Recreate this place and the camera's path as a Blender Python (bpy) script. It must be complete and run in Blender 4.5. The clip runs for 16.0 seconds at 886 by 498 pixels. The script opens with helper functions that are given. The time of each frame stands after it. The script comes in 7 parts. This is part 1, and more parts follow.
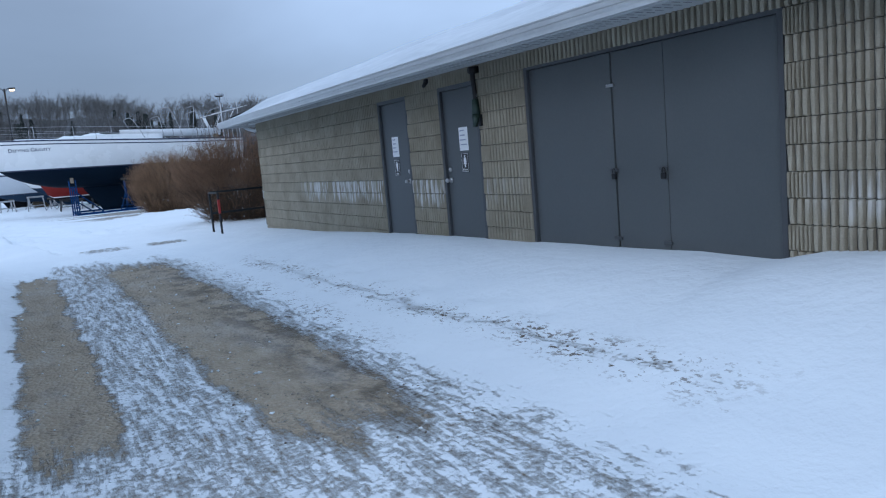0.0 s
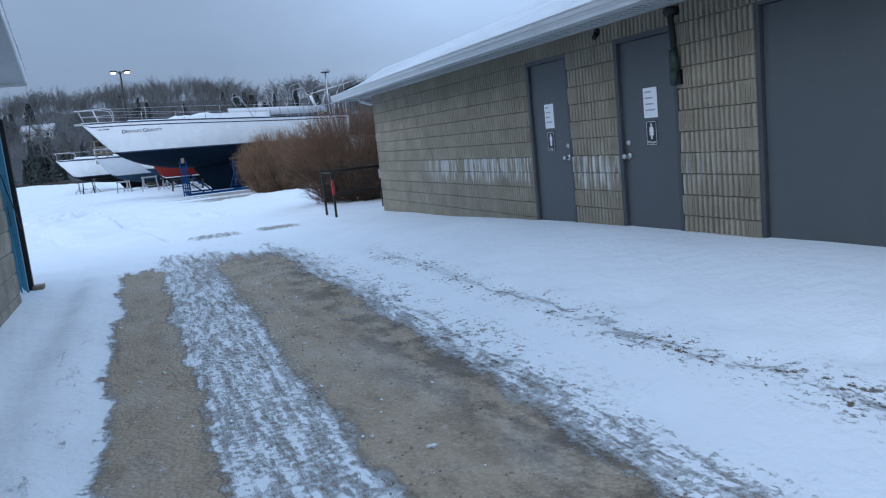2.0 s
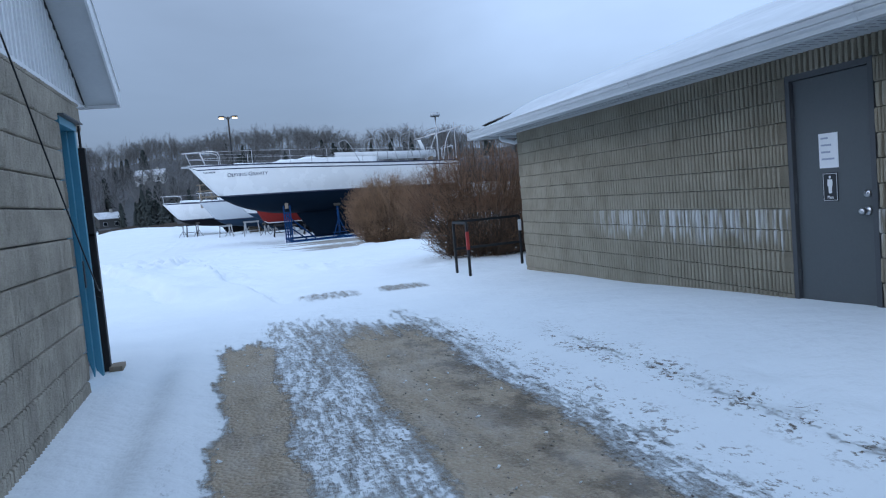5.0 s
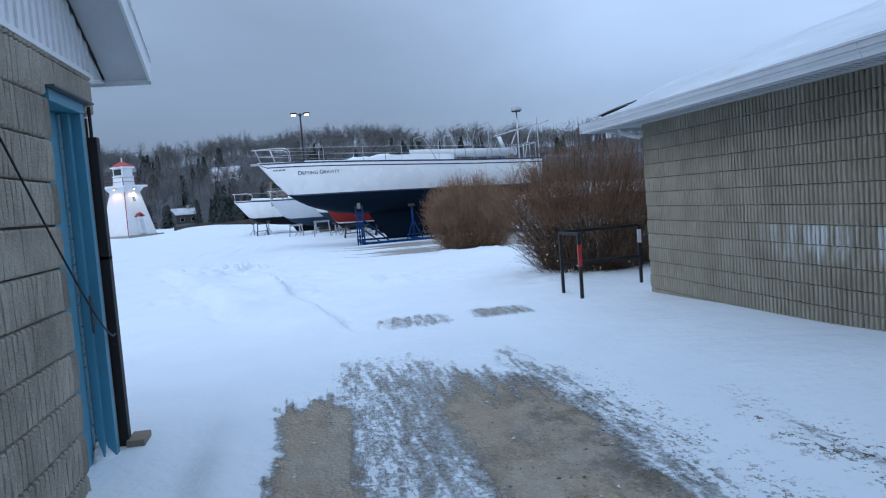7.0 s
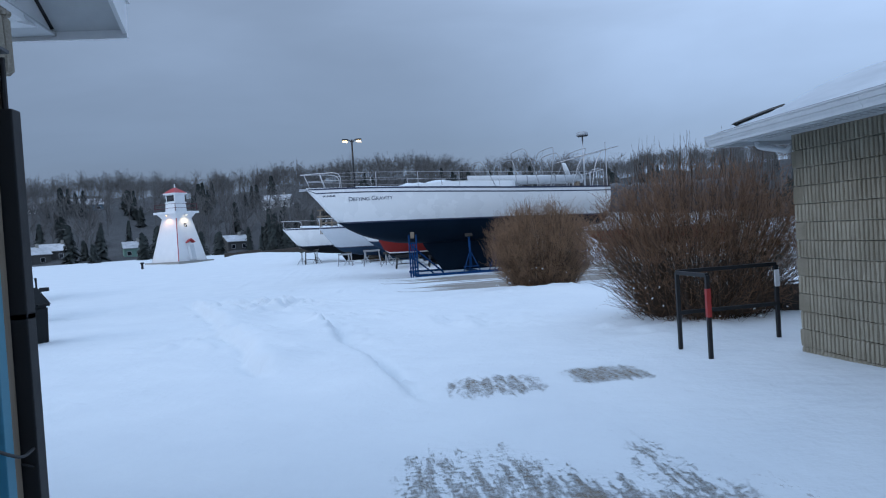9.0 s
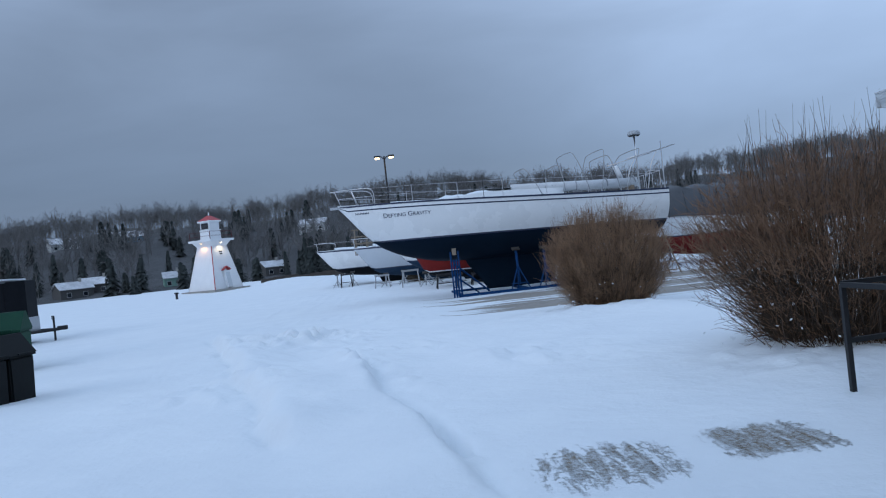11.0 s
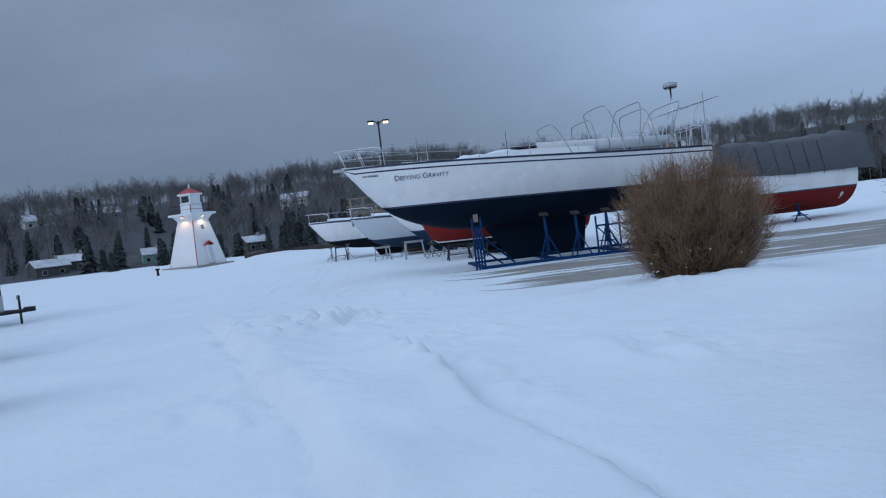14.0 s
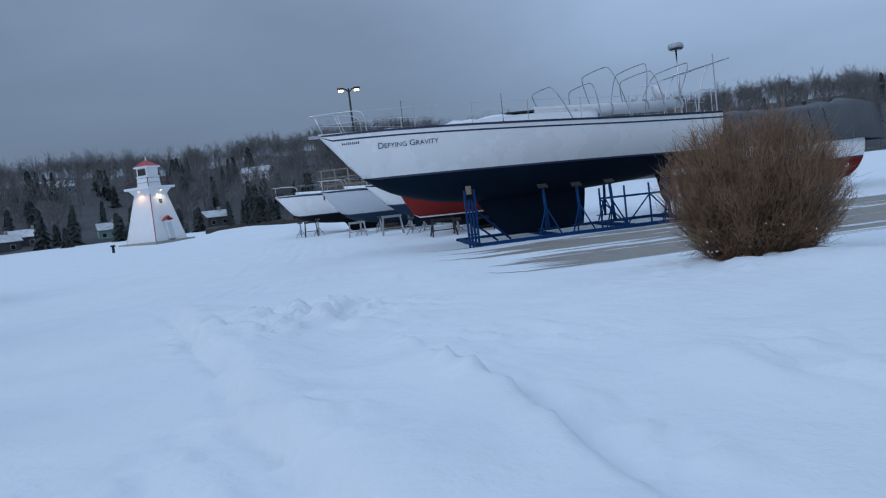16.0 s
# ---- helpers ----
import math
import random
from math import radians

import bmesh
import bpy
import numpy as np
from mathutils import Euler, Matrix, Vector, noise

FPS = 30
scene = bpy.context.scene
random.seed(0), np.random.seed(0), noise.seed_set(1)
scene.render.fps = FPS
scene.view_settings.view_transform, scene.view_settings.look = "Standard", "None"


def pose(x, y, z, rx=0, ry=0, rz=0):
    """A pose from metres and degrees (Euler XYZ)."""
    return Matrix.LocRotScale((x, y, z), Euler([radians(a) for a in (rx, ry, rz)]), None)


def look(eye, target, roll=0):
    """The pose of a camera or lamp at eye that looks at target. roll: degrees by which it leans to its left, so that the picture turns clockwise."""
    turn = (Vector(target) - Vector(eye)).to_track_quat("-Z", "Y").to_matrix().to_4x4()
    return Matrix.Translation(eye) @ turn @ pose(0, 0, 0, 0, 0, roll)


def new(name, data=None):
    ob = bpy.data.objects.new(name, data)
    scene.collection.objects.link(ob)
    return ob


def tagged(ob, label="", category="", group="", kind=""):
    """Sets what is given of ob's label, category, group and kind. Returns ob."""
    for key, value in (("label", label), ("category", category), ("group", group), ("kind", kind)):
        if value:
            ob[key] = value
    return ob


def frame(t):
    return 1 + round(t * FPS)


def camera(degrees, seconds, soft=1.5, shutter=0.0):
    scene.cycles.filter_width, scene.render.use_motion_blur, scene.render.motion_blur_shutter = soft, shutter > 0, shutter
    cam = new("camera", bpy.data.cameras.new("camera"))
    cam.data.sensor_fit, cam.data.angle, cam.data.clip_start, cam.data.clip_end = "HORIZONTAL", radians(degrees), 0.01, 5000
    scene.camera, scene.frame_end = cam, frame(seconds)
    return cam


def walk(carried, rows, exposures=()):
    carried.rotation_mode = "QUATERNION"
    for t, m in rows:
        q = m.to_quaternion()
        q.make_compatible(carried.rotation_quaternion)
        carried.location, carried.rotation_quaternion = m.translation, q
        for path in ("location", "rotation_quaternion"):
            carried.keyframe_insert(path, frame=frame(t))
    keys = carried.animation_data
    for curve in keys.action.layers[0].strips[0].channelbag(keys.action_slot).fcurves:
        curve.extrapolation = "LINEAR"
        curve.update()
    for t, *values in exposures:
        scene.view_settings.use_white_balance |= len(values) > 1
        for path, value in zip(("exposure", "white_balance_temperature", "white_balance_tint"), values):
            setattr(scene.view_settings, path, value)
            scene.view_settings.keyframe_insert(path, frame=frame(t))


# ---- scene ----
cam = camera(61.5, 16.0, soft=1.15)
METRES, EYE, TILT, LEAN, TURN = 17.6, 1.5, 0.0, 0.0, -29.2
ROWS = [
    (0.0, 0.0, 0.0, 0.0, -0.66, -7.51, 4.98),
    (0.5, -0.0088, 0.0258, -0.0008, 0.51, -7.64, 5.45),
    (1.0, -0.0224, 0.0536, -0.0007, 3.47, -7.29, 5.71),
    (1.5, -0.0334, 0.0795, -0.0013, 3.28, -8.59, 5.36),
    (2.0, -0.0464, 0.1059, 0.0001, 6.71, -8.57, 5.78),
    (2.5, -0.0585, 0.1311, 0.0005, 6.06, -8.67, 5.08),
    (3.0, -0.0712, 0.1542, 0.0018, 12.66, -6.56, 3.22),
    (5.5, -0.1466, 0.2729, 0.0016, 13.44, -4.11, 5.13),
    (6.0, -0.1604, 0.301, 0.0019, 9.61, -5.1, 4.77),
    (6.5, -0.1757, 0.3316, 0.0039, 12.98, -5.93, 2.77),
    (7.0, -0.1921, 0.3621, 0.009, 18.85, -3.88, 4.45),
    (7.5, -0.2068, 0.3919, 0.01, 21.07, -1.37, 2.16),
    (8.0, -0.224, 0.4194, 0.0093, 23.07, -1.35, 1.7),
    (10.5, -0.3095, 0.5649, 0.0091, 21.02, -0.57, 6.64),
    (11.0, -0.327, 0.5947, 0.0084, 25.3, 0.25, 6.2),
    (11.5, -0.3479, 0.6206, 0.0067, 28.02, -1.72, 4.27),
    (12.0, -0.3695, 0.6432, 0.0058, 35.66, -2.24, 3.69),
    (12.5, -0.391, 0.6611, 0.0066, 35.36, -2.09, 5.07),
    (13.0, -0.4106, 0.6795, 0.0055, 32.14, -0.94, 4.34),
    (13.5, -0.4372, 0.6955, 0.0041, 29.74, -0.37, 5.65),
    (14.0, -0.4626, 0.7175, 0.0035, 23.82, -1.92, 6.71),
    (14.5, -0.4883, 0.7402, 0.0044, 22.51, -1.09, 6.16),
    (15.0, -0.5113, 0.7645, 0.0047, 20.02, -2.56, 4.01),
    (15.5, -0.5327, 0.7912, 0.0051, 19.86, -3.61, 4.94),
    (16.0, -0.5526, 0.8175, 0.0049, 20.97, -4.18, 6.67),
]
walk(cam, [(t, pose(0, 0, EYE, TILT, LEAN, TURN) @ pose(METRES * x, METRES * y, METRES * z, 90 + pitch, roll, yaw)) for t, x, y, z, yaw, pitch, roll in ROWS],
     exposures=[(0.0, 0.12), (1.5, 0.22), (3.0, 0.24), (5.5, 0.25), (8.0, 0.06), (10.5, -0.19), (12.5, -0.27), (16.0, -0.38)])

# ---- world and light ----
def make_world():
    w = bpy.data.worlds.new("overcast_dusk")
    scene.world = w
    w.use_nodes = True
    nt = w.node_tree
    nt.nodes.clear()
    N = nt.nodes.new
    L = nt.links.new
    out = N("ShaderNodeOutputWorld")
    bg = N("ShaderNodeBackground")
    tc = N("ShaderNodeTexCoord")
    sep = N("ShaderNodeSeparateXYZ")
    L(tc.outputs["Generated"], sep.inputs[0])
    # brightness rises with height above the horizon
    ramp = N("ShaderNodeValToRGB")
    e = ramp.color_ramp.elements
    e[0].position, e[0].color = 0.0, (0.190, 0.265, 0.405, 1)
    e[1].position, e[1].color = 1.0, (0.56, 0.77, 1.10, 1)
    for p, c in ((0.12, (0.195, 0.275, 0.42, 1)), (0.28, (0.29, 0.395, 0.58, 1)), (0.5, (0.43, 0.58, 0.85, 1))):
        k = e.new(p)
        k.color = c
    L(sep.outputs["Z"], ramp.inputs[0])
    # a paler bank of cloud to the east
    dot = N("ShaderNodeVectorMath")
    dot.operation = "DOT_PRODUCT"
    dot.inputs[1].default_value = (0.76, 0.46, 0.44)
    L(tc.outputs["Generated"], dot.inputs[0])
    mr = N("ShaderNodeMapRange")
    mr.interpolation_type = "SMOOTHSTEP"
    mr.inputs["From Min"].default_value, mr.inputs["From Max"].default_value = 0.50, 0.97
    mr.inputs["To Min"].default_value, mr.inputs["To Max"].default_value = 1.0, 2.05
    L(dot.outputs["Value"], mr.inputs["Value"])
    mp = N("ShaderNodeMapping")
    mp.inputs["Scale"].default_value = (1.0, 1.0, 3.4)
    L(tc.outputs["Generated"], mp.inputs[0])
    no = N("ShaderNodeTexNoise")
    no.inputs["Scale"].default_value, no.inputs["Detail"].default_value = 1.7, 5
    no.inputs["Roughness"].default_value, no.inputs["Distortion"].default_value = 0.5, 0.4
    L(mp.outputs[0], no.inputs["Vector"])
    mn = N("ShaderNodeMapRange")
    mn.inputs["From Min"].default_value, mn.inputs["From Max"].default_value = 0.3, 0.7
    mn.inputs["To Min"].default_value, mn.inputs["To Max"].default_value = 0.84, 1.18
    L(no.outputs[0], mn.inputs["Value"])
    # the thinner cloud in the south-west, where the sun stands
    dw = N("ShaderNodeVectorMath")
    dw.operation = "DOT_PRODUCT"
    dw.inputs[1].default_value = (-0.78, -0.52, 0.34)
    L(tc.outputs["Generated"], dw.inputs[0])
    mw = N("ShaderNodeMapRange")
    mw.interpolation_type = "SMOOTHSTEP"
    mw.inputs["From Min"].default_value, mw.inputs["From Max"].default_value = 0.15, 0.95
    mw.inputs["To Min"].default_value, mw.inputs["To Max"].default_value = 1.0, 2.3
    L(dw.outputs["Value"], mw.inputs["Value"])
    both = N("ShaderNodeMath")
    both.operation = "MULTIPLY"
    L(mr.outputs[0], both.inputs[0])
    L(mw.outputs[0], both.inputs[1])
    mul = N("ShaderNodeMath")
    mul.operation = "MULTIPLY"
    L(both.outputs[0], mul.inputs[0])
    L(mn.outputs[0], mul.inputs[1])
    sc = N("ShaderNodeVectorMath")
    sc.operation = "SCALE"
    L(ramp.outputs[0], sc.inputs[0])
    L(mul.outputs[0], sc.inputs["Scale"])
    sky = N("ShaderNodeTexSky")
    sky.sky_type, sky.sun_disc = "NISHITA", False
    sky.sun_elevation, sky.sun_rotation = radians(26), radians(236)
    thin = N("ShaderNodeVectorMath")
    thin.operation = "SCALE"
    thin.inputs["Scale"].default_value = 0.012
    L(sky.outputs[0], thin.inputs[0])
    add = N("ShaderNodeVectorMath")
    L(sc.outputs[0], add.inputs[0])
    L(thin.outputs[0], add.inputs[1])
    L(add.outputs[0], bg.inputs["Color"])
    bg.inputs["Strength"].default_value = SKY
    L(bg.outputs[0], out.inputs[0])


SKY = 0.80
make_world()
sun = new("sun", bpy.data.lights.new("sun", "SUN"))
sun.data.energy, sun.data.angle, sun.data.color = 0.42, radians(34), (1.0, 0.97, 0.94)
sun.matrix_world = look((-33, -22, 19.4), (0, 0, 0))


# ---- materials ----
def mat(name, dark, light, rough=0.7, metal=0.0, scale=6.0, fine=70.0, bump=0.15, depth=0.01, vary=0.0, stretch=(1, 1, 1), spec=0.5, local=False, salt=False):
    """A surface of two tones in patches and grain; vary: change of tone from piece to piece."""
    m = bpy.data.materials.new(name)
    m.use_nodes = True
    nt = m.node_tree
    N, L = nt.nodes.new, nt.links.new
    b = nt.nodes["Principled BSDF"]
    b.inputs["Metallic"].default_value = metal
    b.inputs["Specular IOR Level"].default_value = spec
    if local:
        vec = N("ShaderNodeTexCoord").outputs["Object"]
    else:
        vec = N("ShaderNodeNewGeometry").outputs["Position"]
    mp = N("ShaderNodeMapping")
    mp.inputs["Scale"].default_value = stretch
    L(vec, mp.inputs[0])
    n1 = N("ShaderNodeTexNoise")
    n1.inputs["Scale"].default_value, n1.inputs["Detail"].default_value, n1.inputs["Roughness"].default_value = scale, 4, 0.6
    n2 = N("ShaderNodeTexNoise")
    n2.inputs["Scale"].default_value, n2.inputs["Detail"].default_value = fine, 3
    L(mp.outputs[0], n1.inputs["Vector"])
    L(mp.outputs[0], n2.inputs["Vector"])
    ad = N("ShaderNodeMath")
    ad.operation = "MULTIPLY_ADD"
    ad.inputs[1].default_value = 0.55
    L(n2.outputs[0], ad.inputs[0])
    sub = N("ShaderNodeMath")
    sub.operation = "MULTIPLY_ADD"
    sub.inputs[1].default_value, sub.inputs[2].default_value = 1.1, -0.3
    L(n1.outputs[0], sub.inputs[0])
    L(sub.outputs[0], ad.inputs[2])
    mix = N("ShaderNodeMix")
    mix.data_type = "RGBA"
    mix.clamp_factor = True
    mix.inputs["A"].default_value, mix.inputs["B"].default_value = (*dark, 1), (*light, 1)
    L(ad.outputs[0], mix.inputs["Factor"])
    col = mix.outputs["Result"]
    if vary:
        oi = N("ShaderNodeObjectInfo")
        mv = N("ShaderNodeMapRange")
        mv.inputs["To Min"].default_value, mv.inputs["To Max"].default_value = 1 - vary, 1 + vary
        L(oi.outputs["Random"], mv.inputs["Value"])
        vs = N("ShaderNodeVectorMath")
        vs.operation = "SCALE"
        L(col, vs.inputs[0])
        L(mv.outputs[0], vs.inputs["Scale"])
        col = vs.outputs[0]
    if salt:
        # white salt bloom in upright streaks along one band of the wall
        sp = N("ShaderNodeSeparateXYZ")
        L(N("ShaderNodeNewGeometry").outputs["Position"], sp.inputs[0])

        def m2(op, a, c):
            k = N("ShaderNodeMath")
            k.operation = op
            for i, v in enumerate((a, c)):
                if isinstance(v, (int, float)):
                    k.inputs[i].default_value = v
                else:
                    L(v, k.inputs[i])
            return k.outputs[0]

        def ss(v, lo, hi):
            k = N("ShaderNodeMapRange")
            k.interpolation_type = "SMOOTHSTEP"
            k.inputs["From Min"].default_value, k.inputs["From Max"].default_value = lo, hi
            L(v, k.inputs["Value"])
            return k.outputs[0]

        def streak(sx, sy, sz, detail):
            q = N("ShaderNodeMapping")
            q.inputs["Scale"].default_value = (sx, sy, sz)
            L(N("ShaderNodeNewGeometry").outputs["Position"], q.inputs[0])
            k = N("ShaderNodeTexNoise")
            k.inputs["Scale"].default_value, k.inputs["Detail"].default_value = 1.0, detail
            L(q.outputs[0], k.inputs["Vector"])
            return k.outputs[0]

        zz = m2("ADD", sp.outputs["Z"], m2("MULTIPLY", m2("SUBTRACT", streak(2, 7, 0.4, 2), 0.5), 0.5))
        bnd = m2("MULTIPLY", ss(zz, 0.74, 0.90), m2("SUBTRACT", 1.0, ss(sp.outputs["Z"], 1.10, 1.135)))
        amt = m2("MULTIPLY", bnd, ss(streak(9, 30, 1.6, 4), 0.44, 0.62))
        amt = m2("MULTIPLY", amt, ss(streak(0.5, 0.55, 0.2, 1), 0.36, 0.52))
        amt = m2("MULTIPLY", amt, m2("SUBTRACT", 1.0, ss(sp.outputs["Y"], 13.4, 15.2)))
        mx = N("ShaderNodeMix")
        mx.data_type = "RGBA"
        mx.inputs["B"].default_value = (0.74, 0.76, 0.78, 1)
        L(m2("MULTIPLY", amt, 0.66), mx.inputs["Factor"])
        L(col, mx.inputs["A"])
        col = mx.outputs["Result"]
    L(col, b.inputs["Base Color"])
    mr = N("ShaderNodeMapRange")
    mr.inputs["To Min"].default_value, mr.inputs["To Max"].default_value = max(0.02, rough - 0.12), min(1, rough + 0.12)
    L(n1.outputs[0], mr.inputs["Value"])
    L(mr.outputs[0], b.inputs["Roughness"])
    bu = N("ShaderNodeBump")
    bu.inputs["Strength"].default_value, bu.inputs["Distance"].default_value = bump, depth
    L(n2.outputs[0], bu.inputs["Height"])
    L(bu.outputs[0], b.inputs["Normal"])
    return m


def glow(name, colour, strength):
    m = bpy.data.materials.new(name)
    m.use_nodes = True
    b = m.node_tree.nodes["Principled BSDF"]
    b.inputs["Base Color"].default_value = (*colour, 1)
    b.inputs["Emission Color"].default_value = (*colour, 1)
    b.inputs["Emission Strength"].default_value = strength
    return m


M_BLOCK = mat("ribbed_block", (0.192, 0.172, 0.131), (0.415, 0.375, 0.300), 0.95, scale=2.2, fine=90, bump=0.6, depth=0.008, vary=0.05, spec=0.2, salt=True)
M_BLOCK_L = mat("ribbed_block_warm", (0.175, 0.158, 0.130), (0.56, 0.508, 0.428), 0.95, scale=2.2, fine=90, bump=0.6, depth=0.008, vary=0.09, spec=0.2)
M_JOINT = mat("mortar", (0.075, 0.070, 0.060), (0.13, 0.122, 0.106), 0.95, bump=0.4)
M_GREYDOOR = mat("grey_door_paint", (0.067, 0.075, 0.079), (0.094, 0.104, 0.108), 0.5, scale=1.4, fine=45, bump=0.05, depth=0.004)
M_GREYFRAME = mat("grey_frame_paint", (0.048, 0.052, 0.058), (0.072, 0.077, 0.084), 0.5, scale=3, bump=0.05)
M_BLUEDOOR = mat("blue_door_paint", (0.045, 0.20, 0.29), (0.075, 0.265, 0.365), 0.5, scale=2.0, fine=40, bump=0.08, depth=0.004)
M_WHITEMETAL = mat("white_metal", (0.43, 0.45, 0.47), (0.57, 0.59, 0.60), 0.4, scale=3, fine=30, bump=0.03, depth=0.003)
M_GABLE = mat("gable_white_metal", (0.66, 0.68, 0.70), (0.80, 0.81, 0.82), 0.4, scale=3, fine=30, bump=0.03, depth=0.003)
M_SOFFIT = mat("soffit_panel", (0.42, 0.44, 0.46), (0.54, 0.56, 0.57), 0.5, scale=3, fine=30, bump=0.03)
M_SHINGLE = mat("dark_shingle", (0.03, 0.03, 0.032), (0.07, 0.068, 0.066), 0.95, scale=5, bump=0.4)
M_BLACK = mat("black_metal", (0.004, 0.004, 0.005), (0.010, 0.010, 0.012), 0.6, scale=9, bump=0.08)
M_STEEL = mat("brushed_steel", (0.45, 0.45, 0.46), (0.65, 0.65, 0.66), 0.3, metal=1.0, scale=30, bump=0.03)
M_PAPER = mat("paper", (0.72, 0.73, 0.75), (0.82, 0.83, 0.84), 0.8, scale=10, bump=0.03)
M_INK = mat("ink", (0.10, 0.10, 0.11), (0.16, 0.16, 0.17), 0.8)
M_SIGNBLACK = mat("sign_black", (0.012, 0.013, 0.016), (0.022, 0.023, 0.027), 0.4, bump=0.02)
M_SIGNWHITE = mat("sign_white", (0.74, 0.74, 0.74), (0.8, 0.8, 0.8), 0.5, bump=0.02)
M_CONCRETE = mat("concrete", (0.22, 0.21, 0.19), (0.36, 0.35, 0.32), 0.9, scale=3, bump=0.3)
M_WOOD = mat("weathered_wood", (0.14, 0.11, 0.08), (0.30, 0.24, 0.18), 0.9, scale=4, fine=60, stretch=(1, 1, 0.15), bump=0.2)
M_REDTAPE = mat("red_tape", (0.26, 0.018, 0.016), (0.36, 0.03, 0.026), 0.5, bump=0.03)


def snow_nodes(m, gravel):
    """Snow; with gravel: bare wheel tracks, specks and wind-swept patches where the drive lies."""
    m.use_nodes = True
    nt = m.node_tree
    N, L = nt.nodes.new, nt.links.new
    b = nt.nodes["Principled BSDF"]
    pos = N("ShaderNodeNewGeometry").outputs["Position"]

    def noise_of(scale, detail=4, rough=0.55, stretch=None, dist=0.0):
        n = N("ShaderNodeTexNoise")
        n.inputs["Scale"].default_value, n.inputs["Detail"].default_value = scale, detail
        n.inputs["Roughness"].default_value, n.inputs["Distortion"].default_value = rough, dist
        if stretch:
            mp = N("ShaderNodeMapping")
            mp.inputs["Scale"].default_value = stretch
            L(pos, mp.inputs[0])
            L(mp.outputs[0], n.inputs["Vector"])
        else:
            L(pos, n.inputs["Vector"])
        return n.outputs[0]

    def math(op, a, c, d=None):
        k = N("ShaderNodeMath")
        k.operation = op
        for i, v in enumerate((a, c) if d is None else (a, c, d)):
            if isinstance(v, (int, float)):
                k.inputs[i].default_value = v
            else:
                L(v, k.inputs[i])
        return k.outputs[0]

    def ramp(v, lo, hi):
        k = N("ShaderNodeMapRange")
        k.interpolation_type = "SMOOTHSTEP"
        k.inputs["From Min"].default_value, k.inputs["From Max"].default_value = lo, hi
        L(v, k.inputs["Value"])
        return k.outputs[0]

    def mixc(f, a, c):
        k = N("ShaderNodeMix")
        k.data_type = "RGBA"
        L(f, k.inputs["Factor"])
        for s, v in (("A", a), ("B", c)):
            if isinstance(v, tuple):
                k.inputs[s].default_value = (*v, 1)
            else:
                L(v, k.inputs[s])
        return k.outputs["Result"]

    broad = noise_of(0.9, 4)
    grain = noise_of(38, 4)
    snow = mixc(broad, (0.650, 0.690, 0.725), (0.765, 0.798, 0.815))
    height = math("MULTIPLY_ADD", grain, 0.07, math("ADD", math("MULTIPLY", noise_of(7, 4), 0.30), math("MULTIPLY", noise_of(1.7, 4, 0.55), 1.0)))
    if not gravel:
        L(snow, b.inputs["Base Color"])
    else:
        sep = N("ShaderNodeSeparateXYZ")
        L(pos, sep.inputs[0])
        X0, Y = sep.outputs[0], sep.outputs[1]
        X = math("ADD", X0, math("MULTIPLY_ADD", noise_of(0.8, 3), 0.36, -0.18))
        X = math("ADD", X, math("MULTIPLY_ADD", noise_of(4.2, 5, 0.7), 0.26, -0.13))
        Yn = math("ADD", Y, math("MULTIPLY_ADD", noise_of(1.3, 5, 0.65, (2.4, 0.35, 1)), 3.0, -1.5))

        def band(v, a, c, soft):
            return math("MULTIPLY", ramp(v, a - soft, a + soft), math("SUBTRACT", 1.0, ramp(v, c - soft, c + soft)))

        def add(*vs):
            r = vs[0]
            for v in vs[1:]:
                r = math("MAXIMUM", r, v)
            return r

        def zone(x0, x1, sx, y0, y1, sy, much):
            return math("MULTIPLY", math("MULTIPLY", band(X, x0, x1, sx), band(Yn, y0, y1, sy)), much)

        # how bare the drive is swept: two wheel tracks, the trodden strip between, thin snow beside
        base = add(zone(-0.19, 0.36, 0.11, 4.3, 13.6, 0.6, 0.98), zone(1.02, 2.02, 0.22, 3.7, 13.6, 1.2, 0.98),
                   zone(0.25, 1.2, 0.15, 2.2, 14.9, 0.7, 0.335), zone(0.55, 1.3, 0.2, 11.2, 14.6, 0.6, 0.43), zone(1.8, 2.35, 0.25, 2.5, 14.6, 0.8, 0.35),
                   zone(-1.0, 2.4, 0.5, -3.0, 4.8, 1.0, 0.31), zone(-0.62, -0.3, 0.12, 4.5, 10.5, 0.8, 0.14), zone(2.98, 3.13, 0.15, 2.6, 12.4, 0.8, 0.34))
        # hard-packed patches beyond the drive and the wind-swept standing round the boats
        base = add(base, math("MULTIPLY", math("MULTIPLY", band(X, 0.95, 1.9, 0.28), band(Y, 16.6, 17.6, 0.3)), 0.40),
                   math("MULTIPLY", math("MULTIPLY", band(X, 2.25, 3.1, 0.15), band(Y, 16.85, 17.65, 0.2)), 0.47))
        sweep = math("MULTIPLY", ramp(X0, -1.2, 4.2), math("SUBTRACT", 1.0, ramp(X0, 26, 34)))
        yard = math("MULTIPLY", math("MULTIPLY", sweep, band(Y, 29.5, 39.0, 1.6)), 0.64)
        # crumbs of snow and bare stones decide the edge
        crumbs = noise_of(6.5, 6, 0.72, (2.3, 0.36, 1))
        crumb2 = noise_of(24, 5, 0.74)
        cut = math("MULTIPLY_ADD", crumb2, 1.15, math("MULTIPLY_ADD", crumbs, 1.25, -0.70))
